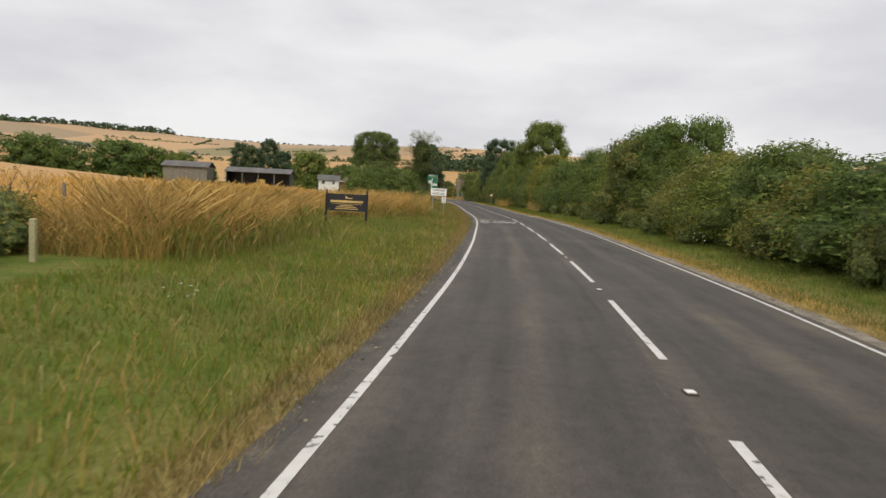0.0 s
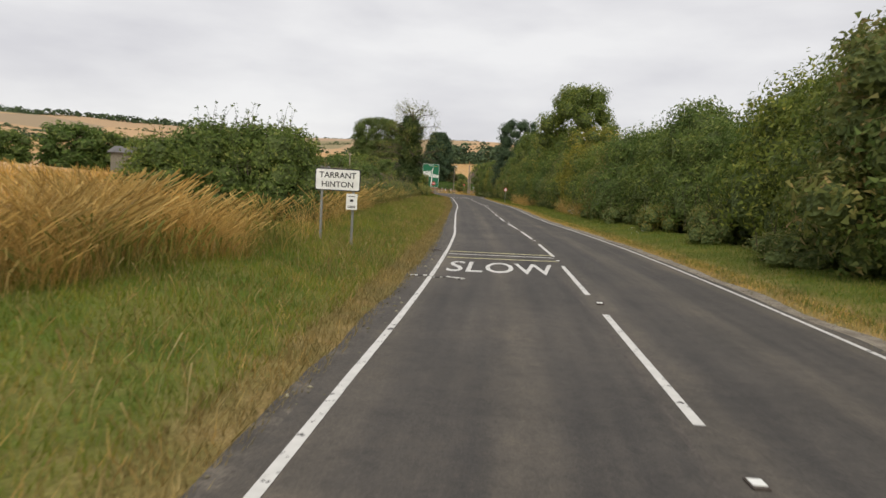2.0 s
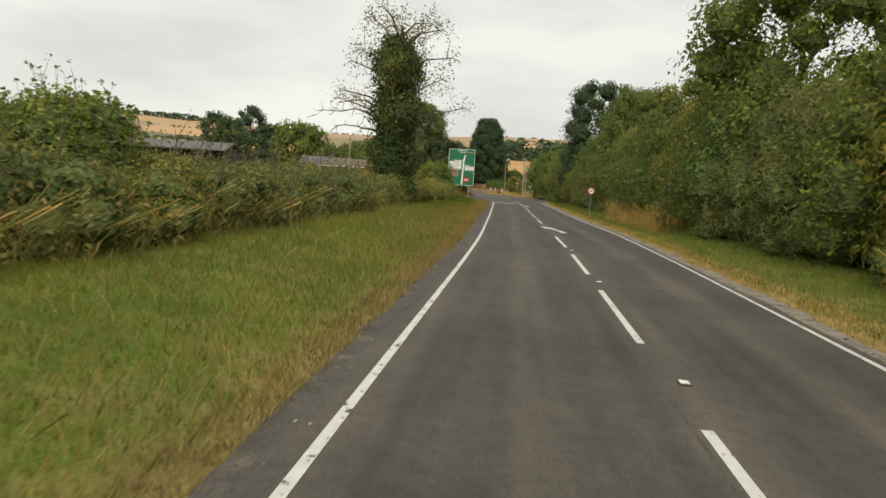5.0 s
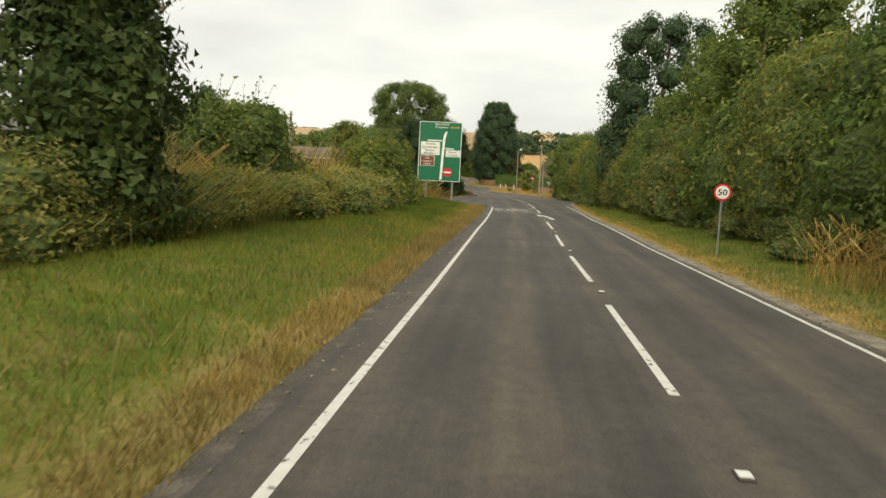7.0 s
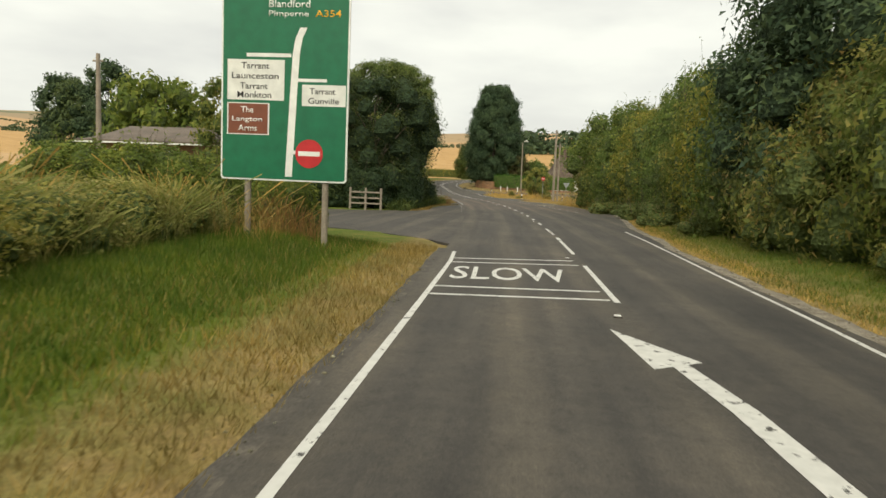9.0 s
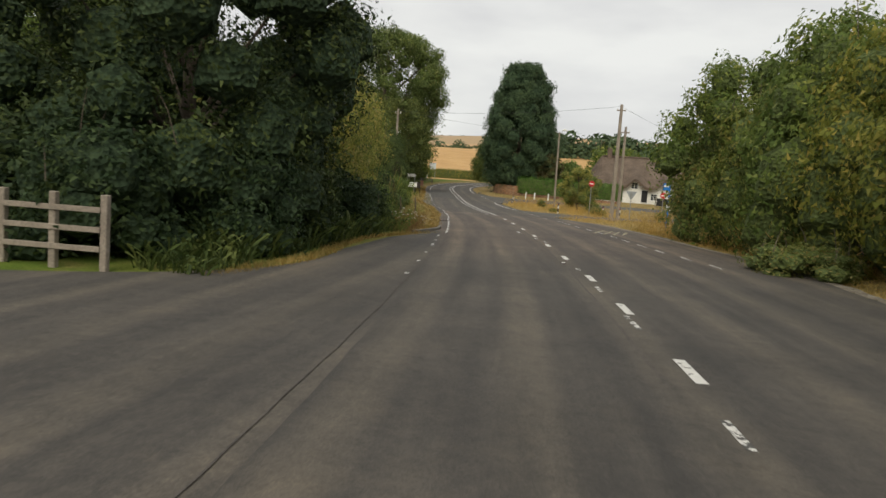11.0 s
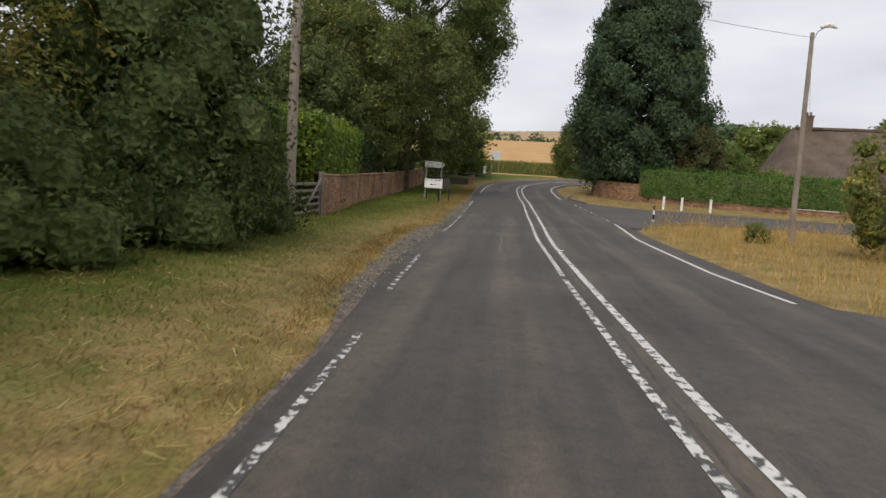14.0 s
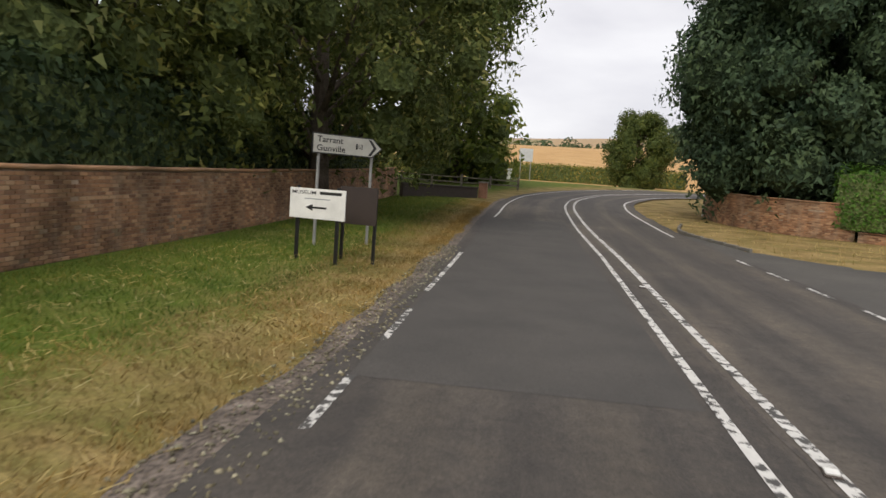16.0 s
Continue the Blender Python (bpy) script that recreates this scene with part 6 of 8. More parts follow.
dd = offset_of(isl[:, 0], isl[:, 1])
isl = isl[(dd > right_rim(isl[:, 1]) + 0.3) & (dd < 15) & ~inside(isl[:, 0], isl[:, 1], EAST) & ~inside(isl[:, 0], isl[:, 1], LANE) & ~inside(isl[:, 0], isl[:, 1], NORTH)]
blades("island_grass", isl, 0.3, 0.018, M_STRAW, 132, 0.5, "knee-high parched grass on the traffic island")
isl2 = np.c_[-16 + 40 * rr.random(16000), 232 + 92 * rr.random(16000)]
dd = offset_of(isl2[:, 0], isl2[:, 1])
isl2 = isl2[(dd > right_rim(isl2[:, 1]) + 0.3) & (dd < 24) & ~inside(isl2[:, 0], isl2[:, 1], EAST) & ~inside(isl2[:, 0], isl2[:, 1], LANE) & ~inside(isl2[:, 0], isl2[:, 1], NORTH)]
tis = isl[np.sin(isl[:, 0] * 0.9 + 1.3 * np.sin(isl[:, 1] * 0.5)) > -0.35]
blades("island_tall_grass", tis[::2], 0.62, 0.0065, M_TALL, 172, 0.5, "tall golden grass on the traffic island", True)
blades("rough_grass", isl2, 0.2, 0.022, M_STRAW, 133, 0.6, "rough dry grass beside the lanes")
wl = band(2, 150, lambda y: OUT(y) - 5.0, lambda y: OUT(y) - 34.0, 5, 141)
blades("standing_wheat", wl, 0.7, 0.03, M_TALL, 142, 0.4, "ripe standing wheat", True)


blades("tall_grass", band(12, 53.5, lambda y: OUT(y) + 0.9, lambda y: OUT(y) - 3.0, 60, 129), 0.55, 0.02, M_BRAMBLE, 130, 0.6, "green and brown growth at the foot of the tall grass", True)
blades("verge_edge_grass", band(226, 322, lambda y: EDGE3(y) + 0.15, lambda y: EDGE3(y) - 0.5, 330, 134), 0.11, 0.014, M_MOWN, 135, 0.9, "ragged dry tufts along the gravel")
blades("undergrowth", np.c_[-6.3 - 1.6 * np.random.default_rng(168).random(2600), 207.5 + 17 * np.random.default_rng(169).random(2600)], 0.55, 0.045, M_SHRUB, 170, 0.8, "dark low undergrowth at the foot of the copse", True)
corner = curve_points([(-6.1, 208.0), (-5.6, 212), (-6.0, 215.2), (-6.15, 218.5), (-5.4, 222.2), (-4.6, 224.6)], 0.01)
ck = np.random.default_rng(136)
blades("verge_edge_grass", corner[ck.integers(len(corner), size=4200)] + np.c_[-0.5 * ck.random(4200) + 0.12, 0.2 * ck.normal(size=4200)], 0.14, 0.018, M_EDGESTRAW, 137, 0.8, "dry orange grass at the corner of the side road")
rs = np.random.default_rng(145)
cut = band(228, 300, EDGE3, lambda y: OUT3(y) + 1.0, 26, 146)
n_ = len(cut)
aa = rs.random(n_) * math.pi
dv = np.c_[np.cos(aa), np.sin(aa)] * (0.04 + 0.09 * rs.random(n_))[:, None]
pv = np.c_[-np.sin(aa), np.cos(aa)] * 0.006
zc_ = (ground_z(cut[:, 0], cut[:, 1]) + 0.05 + 0.04 * rs.random(n_))[:, None]
quad = np.stack([np.c_[cut - dv - pv, zc_], np.c_[cut + dv - pv, zc_ + 0.02], np.c_[cut + dv + pv, zc_ + 0.02], np.c_[cut - dv + pv, zc_]], 1)
tagged(new("cut_straw", raw_mesh("cut_straw", quad.reshape(-1, 3), 4, np.arange(4 * n_), M_STRAW)), "loose pale straw strewn over the mown verge", "straw", kind="stuff")


# loose stones along the gravel edge
def pebbles():
    rp = np.random.default_rng(147)
    xy = np.vstack([band(257, 300, lambda y: EDGE3(y) - 0.15, lambda y: -np.interp(y, [257, 300], [4.25, 4.45]), 150, 148), band(-2, 182, lambda y: 0 * y - 4.15, lambda y: 0 * y - 3.72, 9, 149), band(-2, 240, lambda y: right_rim(y) - 0.1, lambda y: right_rim(y) + 0.4, 9, 150)])
    n = len(xy)
    s = (0.012 + 0.02 * rp.random(n) ** 2)[:, None, None]
    octa = np.array(((1.2, 0, 0), (-1.1, 0.1, 0), (0, 1, 0.05), (0.1, -1, 0), (0, 0, 0.7), (0, 0, -0.6)))[None] * (1 + 0.3 * rp.normal(size=(n, 6, 3)))
    v = octa * s + np.c_[xy, base_z(xy[:, 1]) + 0.004][:, None]
    f = np.array(((0, 2, 4), (2, 1, 4), (1, 3, 4), (3, 0, 4), (2, 0, 5), (1, 2, 5), (3, 1, 5), (0, 3, 5)))
    return raw_mesh("gravel", v.reshape(-1, 3), 3, (np.arange(n)[:, None, None] * 6 + f[None]).ravel(), leafy("gravel_stones", [(0.0, (0.1, 0.085, 0.07)), (0.6, (0.22, 0.19, 0.155)), (1.0, (0.42, 0.38, 0.33))], 0.0, 0.9))


tagged(new("gravel", pebbles()), "loose pale stones along the road edges", "gravel", kind="stuff")


# white umbels and yellow ragwort in the grass
def flower(name, label, mat, seed, n=9):
    rr = np.random.default_rng(seed)
    e = thing(name, 0, 0, 0, 0, label, "flower", name + "s")
    st, hd = bmesh.new(), bmesh.new()
    for k in range(n):
        x, y, h = rr.normal() * 0.3, rr.normal() * 0.3, 0.3 + 0.45 * rr.random()
        lean = rr.normal(size=2) * 0.05
        b_tube([(x * 0.6, y * 0.6, 0), (x, y, h * 0.6), (x + lean[0], y + lean[1], h)], [0.005, 0.004, 0.003], 3, st, False)
        wide = 0.02 + 0.04 * rr.random()
        for j in range(16):
            q, a = wide * math.sqrt(rr.random()), 6.283 * rr.random()
            bmesh.ops.create_icosphere(hd, subdivisions=1, radius=0.005 + 0.005 * rr.random(), matrix=Matrix.Translation((x + lean[0] + q * math.cos(a), y + lean[1] + q * math.sin(a), h + 0.012 * rr.random() - 4 * q * q)))
    tagged(part("stalk_growth", st, M_BLADE, e), kind="stuff")
    tagged(part("bloom", hd, mat, e), kind="stuff")
    return e


scatter(flower("white_umbel", "clump of white flowering umbels in the verge", M_FLOWER, 151), [(-5.8, 226.4, 0, 0.9, 0.75), (-6.4, 227.6, 40, 1.0, 0.9), (-6.9, 226.0, 90, 1.2, 1.0), (-7.3, 227.2, 200, 1.1, 1.1), (-6.2, 225.2, 150, 0.8, 0.7), (11.2, 24, 0, 1.0, 1.0), (11.6, 31, 50, 1.0, 1.0), (12.2, 92, 20, 1.2, 0.9), (12.6, 95, 80, 1.0, 0.8), (11.8, 70, 0, 0.9, 0.8), (-3.6, 9.6, 0, 0.5, 0.5)], 0.0)
scatter(flower("ragwort", "clump of yellow ragwort on the bank", flat("yellow_flowers", (0.6, 0.42, 0.04), 0.8), 152), [(-4.6, 76.0, 0, 1.3, 1.6), (-4.9, 76.5, 90, 1.2, 1.5)], 0.6)


# ---- signs and posts ----
def post(parent, x, y, z0, z1, r, mat, name="post", sides=10):
    return part(name, b_tube([(x, y, z0), (x, y, z1)], r, sides), mat, parent)


# black public house board by the verge
g0 = gz(-4.5, 31.2)
pb = thing("roadside_board", -4.5, 31.2, g0, 0, "black painted roadside board with gold lettering bars on two posts", "sign")
part("board", b_plate(1.74, 0.82, 0.04, 0, 1.44 - g0, 0.02), M_BOARD, pb)
for sx in (-0.92, 0.92):
    p_ = part("post", b_box(sx - 0.05, sx + 0.05, -0.04, 0.06, -0.3, 1.9 - g0), M_BLACK, pb, bevel=0.008)
    bm = bmesh.new()
    bmesh.ops.create_uvsphere(bm, u_segments=10, v_segments=6, radius=0.05, matrix=Matrix.Translation((sx, 0.01, 1.96 - g0)))
    part("finial", bm, M_BLACK, p_)
rim = b_join(*[b_box(*q) for q in ((-0.86, 0.86, -0.012, 0.0, 1.83 - g0, 1.842 - g0), (-0.86, 0.86, -0.012, 0.0, 1.035 - g0, 1.05 - g0))])
part("gold_rim", rim, M_GOLD, pb)
zz = 1.44 - g0
for x0, x1, z0, z1 in ((-0.74, 0.74, 0.0, 0.1), (-0.7, 0.7, -0.07, -0.055), (-0.3, 0.3, -0.14, -0.105), (-0.45, 0.45, -0.22, -0.185), (-0.52, 0.52, -0.3, -0.265)):
    part("lettering_bar", b_box(x0, x1, -0.009, -0.001, zz + z0, zz + z1), M_GOLD, pb)
bm = b_disc(0.055, -0.009, -0.001, -0.02, zz + 0.24, 14)
b_join(bm, b_plate(0.26, 0.035, 0.008, 0.14, zz + 0.2, 0.01, y=-0.009))
part("emblem", bm, M_GOLD, pb, "plain gold emblem")

# village name sign
g0 = gz(-0.6, 56.2)
ts = thing("village_sign", -0.6, 56.2, g0, 0, "white village name sign with black letters on two grey posts", "sign")
zc = 2.17 - g0
part("rim", b_plate(1.36, 0.66, 0.03, 0, zc, 0.06), M_LETTER, ts)
part("face", b_plate(1.3, 0.6, 0.01, 0, zc, 0.05, y=-0.008), M_WHITE, ts)
part("lettering", stand_up(lettering("TARRANT", 1.1, 0.17, 0.012), -0.55, -0.009, zc + 0.05), M_LETTER, ts, "black capitals TARRANT")
part("lettering", stand_up(lettering("HINTON", 0.94, 0.17, 0.012), -0.47, -0.009, zc - 0.22), M_LETTER, ts, "black capitals HINTON")
post(ts, -0.47, 0.06, -0.3, zc + 0.3, 0.04, M_STEEL)
post(ts, 0.47, 0.06, -0.3, zc + 0.3, 0.04, M_STEEL)
np_ = thing("notice_plate", -0.14, 56.1, g0, 0, "small white notice plate under the village sign", "sign")
part("plate", b_plate(0.33, 0.47, 0.012, 0, 1.54 - g0, 0.02), M_WHITE, np_)
part("bracket", b_box(-0.03, 0.03, 0.012, 0.12, 1.4 - g0, 1.5 - g0), M_STEEL, np_)
for k, (w, dz) in enumerate(((0.2, 0.15), (0.1, 0.0), (0.22, -0.14), (0.22, -0.18))):
    part("lettering_bar", b_box(-w / 2, w / 2, -0.004, -0.0005, 1.54 - g0 + dz, 1.54 - g0 + dz + (0.07 if k == 1 else 0.02)), M_LETTER, np_)

# speed limit sign
g0 = gz(9.82, 147.7)
sl = thing("speed_limit_sign", 9.82, 147.7, g0, 0, "round 50 speed limit sign, red ring, on grey post", "sign")
zc = 2.18 - g0
part("ring", b_disc(0.28, -0.012, 0.0, 0, zc, 40), M_RED, sl, "red ring")
part("face", b_disc(0.215, -0.018, -0.012, 0, zc, 40), M_WHITE, sl)
part("lettering", stand_up(lettering("50", 0.3, 0.2, 0.02), -0.15, -0.019, zc - 0.1), M_LETTER, sl, "black figures 50")
post(sl, 0.0, 0.04, -0.3, zc + 0.25, 0.032, M_STEEL)

# large green direction sign
gs_x, gs_y = -4.1, 179.0
g0 = gz(gs_x, gs_y)
gs = thing("direction_sign", gs_x, gs_y, g0, 1.5, "large green advance direction sign on two posts", "sign")
zb, W_, H_ = 1.95 - g0, 3.42, 4.72
zc = zb + H_ / 2
part("rim", b_plate(W_, H_, 0.05, 0, zc, 0.09), M_WLETTER, gs, "white border")
part("face", b_plate(W_ - 0.09, H_ - 0.09, 0.012, 0, zc, 0.07, y=-0.01), M_GREEN, gs)


def sx_(u):
    return (u - 0.5) * W_


def sz_(v):
    return zb + (1 - v) * H_


route = bmesh.new()
pts = [(0.545, 0.975), (0.56, 0.75), (0.575, 0.5), (0.59, 0.3), (0.61, 0.22), (0.645, 0.165)]
rail = []
for u, v in pts:
    w = 0.095
    rail.append((route.verts.new((sx_(u) - w, -0.016, sz_(v))), route.verts.new((sx_(u) + w, -0.016, sz_(v)))))
for (a, b), (c, d) in zip(rail, rail[1:]):
    route.faces.new((a, b, d, c))
b_join(route, b_box(sx_(0.2), sx_(0.55), -0.016, -0.011, sz_(0.325), sz_(0.305)), b_box(sx_(0.6), sx_(0.83), -0.016, -0.011, sz_(0.455), sz_(0.438)))
part("route_diagram", route, M_WLETTER, gs, "white route line with two branches")
part("panel", b_box(sx_(0.05), sx_(0.5), -0.018, -0.011, sz_(0.56), sz_(0.34)), M_WHITE, gs, "white destination panel")
part("panel", b_box(sx_(0.64), sx_(0.98), -0.018, -0.011, sz_(0.585), sz_(0.47)), M_WHITE, gs, "white destination panel")
part("panel", b_box(sx_(0.05), sx_(0.385), -0.018, -0.011, sz_(0.75), sz_(0.575)), M_WLETTER, gs)
part("brown_panel", b_box(sx_(0.06), sx_(0.375), -0.022, -0.018, sz_(0.745), sz_(0.58)), M_BROWN, gs, "brown tourist panel")


def sign_text(text, u, v, w, h, mat, y=-0.0185):
    part("lettering", stand_up(lettering(text, w * W_, h * H_, 0.008, 0.003), sx_(u), y, sz_(v)), mat, gs)


for txt, u, v, w in (("Tarrant", 0.16, 0.39, 0.22), ("Launceston", 0.085, 0.445, 0.37), ("Tarrant", 0.15, 0.5, 0.22), ("Monkton", 0.13, 0.548, 0.27)):
    sign_text(txt, u, v, w, 0.034, M_LETTER)
for txt, u, v, w in (("Tarrant", 0.7, 0.52, 0.2), ("Gunville", 0.69, 0.572, 0.24)):
    sign_text(txt, u, v, w, 0.032, M_LETTER)
for txt, u, v, w in (("The", 0.16, 0.63, 0.1), ("Langton", 0.09, 0.685, 0.24), ("Arms", 0.14, 0.73, 0.15)):
    sign_text(txt, u, v, w, 0.034, M_WLETTER, -0.0225)
sign_text("Blandford", 0.37, 0.06, 0.32, 0.04, M_WLETTER, -0.0125)
sign_text("Pimperne", 0.37, 0.115, 0.31, 0.038, M_WLETTER, -0.0125)
sign_text("A354", 0.73, 0.108, 0.2, 0.036, M_SYELLOW, -0.0125)
ne = part("no_entry_roundel", b_disc(0.37, -0.018, -0.011, sx_(0.705), sz_(0.845), 36), M_RED, gs, "red roundel with a white bar")
part("bar", b_box(sx_(0.705) - 0.29, sx_(0.705) + 0.29, -0.022, -0.018, sz_(0.845) - 0.06, sz_(0.845) + 0.06), M_WLETTER, ne)
part("stub", b_box(sx_(0.57), sx_(0.605), -0.017, -0.011, sz_(0.85), sz_(0.83)), M_WLETTER, gs)
for x in (-1.0, 1.12):
    post(gs, x, 0.12, -0.4, zb + 3.9, 0.085, M_POLE, sides=12)
for x in (-0.9, 1.1):
    part("lamp_bracket", b_box(x - 0.08, x + 0.08, -0.04, 0.06, zb + H_, zb + H_ + 0.05), M_BLACK, gs)

# finger sign, private museum sign and its dark neighbour
g0 = gz(-22.4, 295.5)
tg = thing("finger_sign", -22.45, 295.5, g0, 62, "white pointed direction sign with black letters on two posts", "sign")
zc = 2.89 - g0


def finger(x0, x1, tip, h, y0, y1):
    bm_ = bmesh.new()
    ring = [(x0, -h / 2), (x1, -h / 2), (tip, 0), (x1, h / 2), (x0, h / 2)]
    f = [bm_.verts.new((x, y0, zc + z)) for x, z in ring]
    b = [bm_.verts.new((x, y1, zc + z)) for x, z in ring]
    bm_.faces.new(f)
    bm_.faces.new(b[::-1])
    for k in range(5):
        bm_.faces.new((f[k], b[k], b[(k + 1) % 5], f[(k + 1) % 5]))
    bmesh.ops.recalc_face_normals(bm_, faces=list(bm_.faces))
    return bm_


part("rim", finger(-0.77, 0.72, 0.98, 0.5, 0.0, 0.03), M_LETTER, tg)
# white face greyed: the sign's shaded look is put into its colour
part("face", finger(-0.74, 0.705, 0.935, 0.44, -0.008, 0.0), flat("shade_greyed_sign_face", (0.4, 0.395, 0.35), 0.6), tg)
part("lettering", stand_up(lettering("Tarrant", 0.62, 0.15, 0.01, 0.003), -0.66, -0.0085, zc + 0.03), M_LETTER, tg)
part("lettering", stand_up(lettering("Gunville", 0.68, 0.15, 0.01, 0.003), -0.66, -0.0085, zc - 0.18), M_LETTER, tg)
part("lettering", stand_up(lettering("1", 0.05, 0.14, 0.01, 0.003), 0.28, -0.0085, zc - 0.07), M_LETTER, tg)
part("lettering", stand_up(lettering("1/2", 0.1, 0.12, 0.008, 0.003), 0.36, -0.0085, zc - 0.06), M_LETTER, tg)
ch = bmesh.new()
for s in (1, -1):
    q = [ch.verts.new(v) for v in ((0.6, -0.0095, zc + s * 0.2), (0.68, -0.0095, zc + s * 0.2), (0.82, -0.0095, zc), (0.74, -0.0095, zc))]
    ch.faces.new(q if s > 0 else q[::-1])
bmesh.ops.recalc_face_normals(ch, faces=list(ch.faces))
part("chevron", ch, M_LETTER, tg, "black chevron")
tg.scale = (1.22, 1, 1)
post(tg, -0.58, 0.06, -0.3, zc + 0.2, 0.035, M_STEEL)
post(tg, 0.74, 0.06, -0.3, zc + 0.2, 0.035, M_STEEL)

g0 = gz(-21.5, 292.6)
mu = thing("museum_sign", -21.5, 292.6, g0, 0, "white painted museum sign with a black arrow on two posts", "sign")
zc = 1.52 - g0
part("board", b_plate(1.3, 0.63, 0.025, 0, zc, 0.01), M_WHITE, mu)
part("lettering", stand_up(lettering("MUSEUM", 0.56, 0.075, 0.006, 0.002), -0.6, -0.0005, zc + 0.19), M_LETTER, mu)
part("lettering_bar", b_box(0.05, 0.56, -0.003, -0.0005, zc + 0.2, zc + 0.26), M_LETTER, mu)
part("lettering_bar", b_box(-0.3, 0.3, -0.003, -0.0005, zc + 0.09, zc + 0.11), M_GREYBACK, mu)
ar = b_box(-0.12, 0.22, -0.004, -0.0005, zc - 0.1, zc - 0.06)
t3 = bmesh.new()
t3.faces.new([t3.verts.new(v) for v in ((-0.27, -0.004, zc - 0.08), (-0.1, -0.004, zc - 0.15), (-0.1, -0.004, zc - 0.01))])
part("arrow", b_join(ar, t3), M_LETTER, mu, "black arrow")
for x in (-0.48, 0.46):
    part("post", b_box(x - 0.035, x + 0.035, 0.026, 0.09, -0.3, zc + 0.36), M_BLACK, mu, bevel=0.006)
bb = thing("dark_board", -21.0, 293.5, gz(-21, 293.5), 0, "dark brown back of a roadside notice board", "sign")
part("board", b_plate(0.9, 0.82, 0.03, 0, 1.53 - g0, 0.02), flat("dark_brown_board", (0.035, 0.024, 0.02), 0.6), bb)
for x in (-0.38, 0.4):
    part("post", b_box(x - 0.03, x + 0.03, 0.031, 0.09, -0.3, 1.9 - g0), M_BLACK, bb)


# black and white verge marker posts
def marker(x, y, label="black and white plastic verge marker post"):
    e = thing("marker_post", x, y, gz(x, y) - 0.02, 0, label, "marker post", "marker posts")
    part("body", b_tube([(0, 0, -0.2), (0, 0, 0.98), (0, 0.0, 1.0)], [0.065, 0.06, 0.045], 12), M_BLACK, e)
    part("white_band", b_tube([(0, 0, 0.48), (0, 0, 0.74)], 0.067, 12), M_WHITE, e)
    part("white_band", b_tube([(0, 0, -0.05), (0, 0, 0.16)], 0.07, 12), M_WHITE, e)
    part("reflector", b_box(-0.025, 0.025, -0.072, -0.066, 0.82, 0.9), M_RED, e, "small red reflector")
    return e


mk = marker(-0.1, 262.0)
for x, y in ((-6.6, 290.2), (-13.0, 324.0), (4.24, 264.2), (5.75, 263.2)):
    copy_thing(mk, pose(x, y, gz(x, y) - 0.02))
wb = thing("bollard", -5.75, 305.0, gz(-5.75, 305) - 0.02, 0, "short white painted wooden bollard", "bollard", "white bollards")
part("body", b_box(-0.09, 0.09, -0.09, 0.09, -0.2, 1.05), M_WHITE, wb, bevel=0.02)
part("cap", b_box(-0.1, 0.1, -0.1, 0.1, 1.05, 1.09), M_WHITE, wb, bevel=0.015)
for x, y in ((-4.35, 304.8), (-2.2, 304.6)):
    copy_thing(wb, pose(x, y, gz(x, y) - 0.02))
pw = thing("marker_stake", -7.3, 12.1, gz(-7.3, 12.1), 4, "pale wooden marker post in the verge", "post")
part("post", b_box(-0.055, 0.055, -0.055, 0.055, -0.2, 0.78), surface("pale_post_wood", [(0.3, (0.3, 0.27, 0.14)), (0.7, (0.42, 0.38, 0.22))], 2, 20, 0.85, 0.3), pw, bevel=0.012)


# ---- poles, lamp and cables ----
def utility_pole(x, y, top, label, r=0.13, lean=0.0):
    z0 = gz(x, y)
    e = thing("utility_pole", x, y, z0, 0, label, "pole", "wooden poles")
    part("pole", b_tube([(0, 0, -0.4), (lean * 0.5, 0, (top - z0) * 0.5), (lean, 0, top - z0)], [r * 1.15, r, r * 0.75], 12), M_POLE, e)
    bm_ = b_box(lean - 0.35, lean + 0.35, -0.05, 0.05, top - z0 - 0.5, top - z0 - 0.42)
    part("cross_arm", bm_, M_POLE, e)
    for k in (-0.28, 0.28):
        part("insulator", b_tube([(lean + k, 0, top - z0 - 0.42), (lean + k, 0, top - z0 - 0.28)], [0.04, 0.025], 8), M_WHITE, e)
    return e


utility_pole(4.2, 251.0, 9.2, "tall weathered wooden utility pole by the junction", 0.15)
utility_pole(4.75, 252.0, 7.6, "shorter wooden pole beside the taller one", 0.12)
utility_pole(-17.3, 265.0, 9.4, "weathered wooden utility pole in front of the laurel hedge", 0.14)
utility_pole(-25.0, 201.5, 9.1, "wooden utility pole beside the bungalow", 0.16)
z0 = gz(-0.8, 280.1)
lp = thing("lamp_column", -0.8, 280.1, z0, 0, "wooden pole carrying a street lamp on a bracket", "street lamp")
part("pole", b_tube([(0, 0, -0.4), (-0.05, 0, 4.5), (-0.1, 0, 9.2 - z0)], [0.13, 0.11, 0.085], 12), M_POLE, lp)
part("bracket", b_tube([(-0.1, 0, 8.7 - z0), (0.1, 0, 9.25 - z0), (0.45, 0, 9.5 - z0), (0.75, 0, 9.45 - z0)], 0.025, 6), M_STEEL, lp)
part("lantern", b_tube([(0.2, 0, 9.42 - z0), (0.5, 0, 9.55 - z0), (0.85, 0, 9.4 - z0)], [0.07, 0.13, 0.05], 8), M_WHITE, lp, "pale grey lantern")


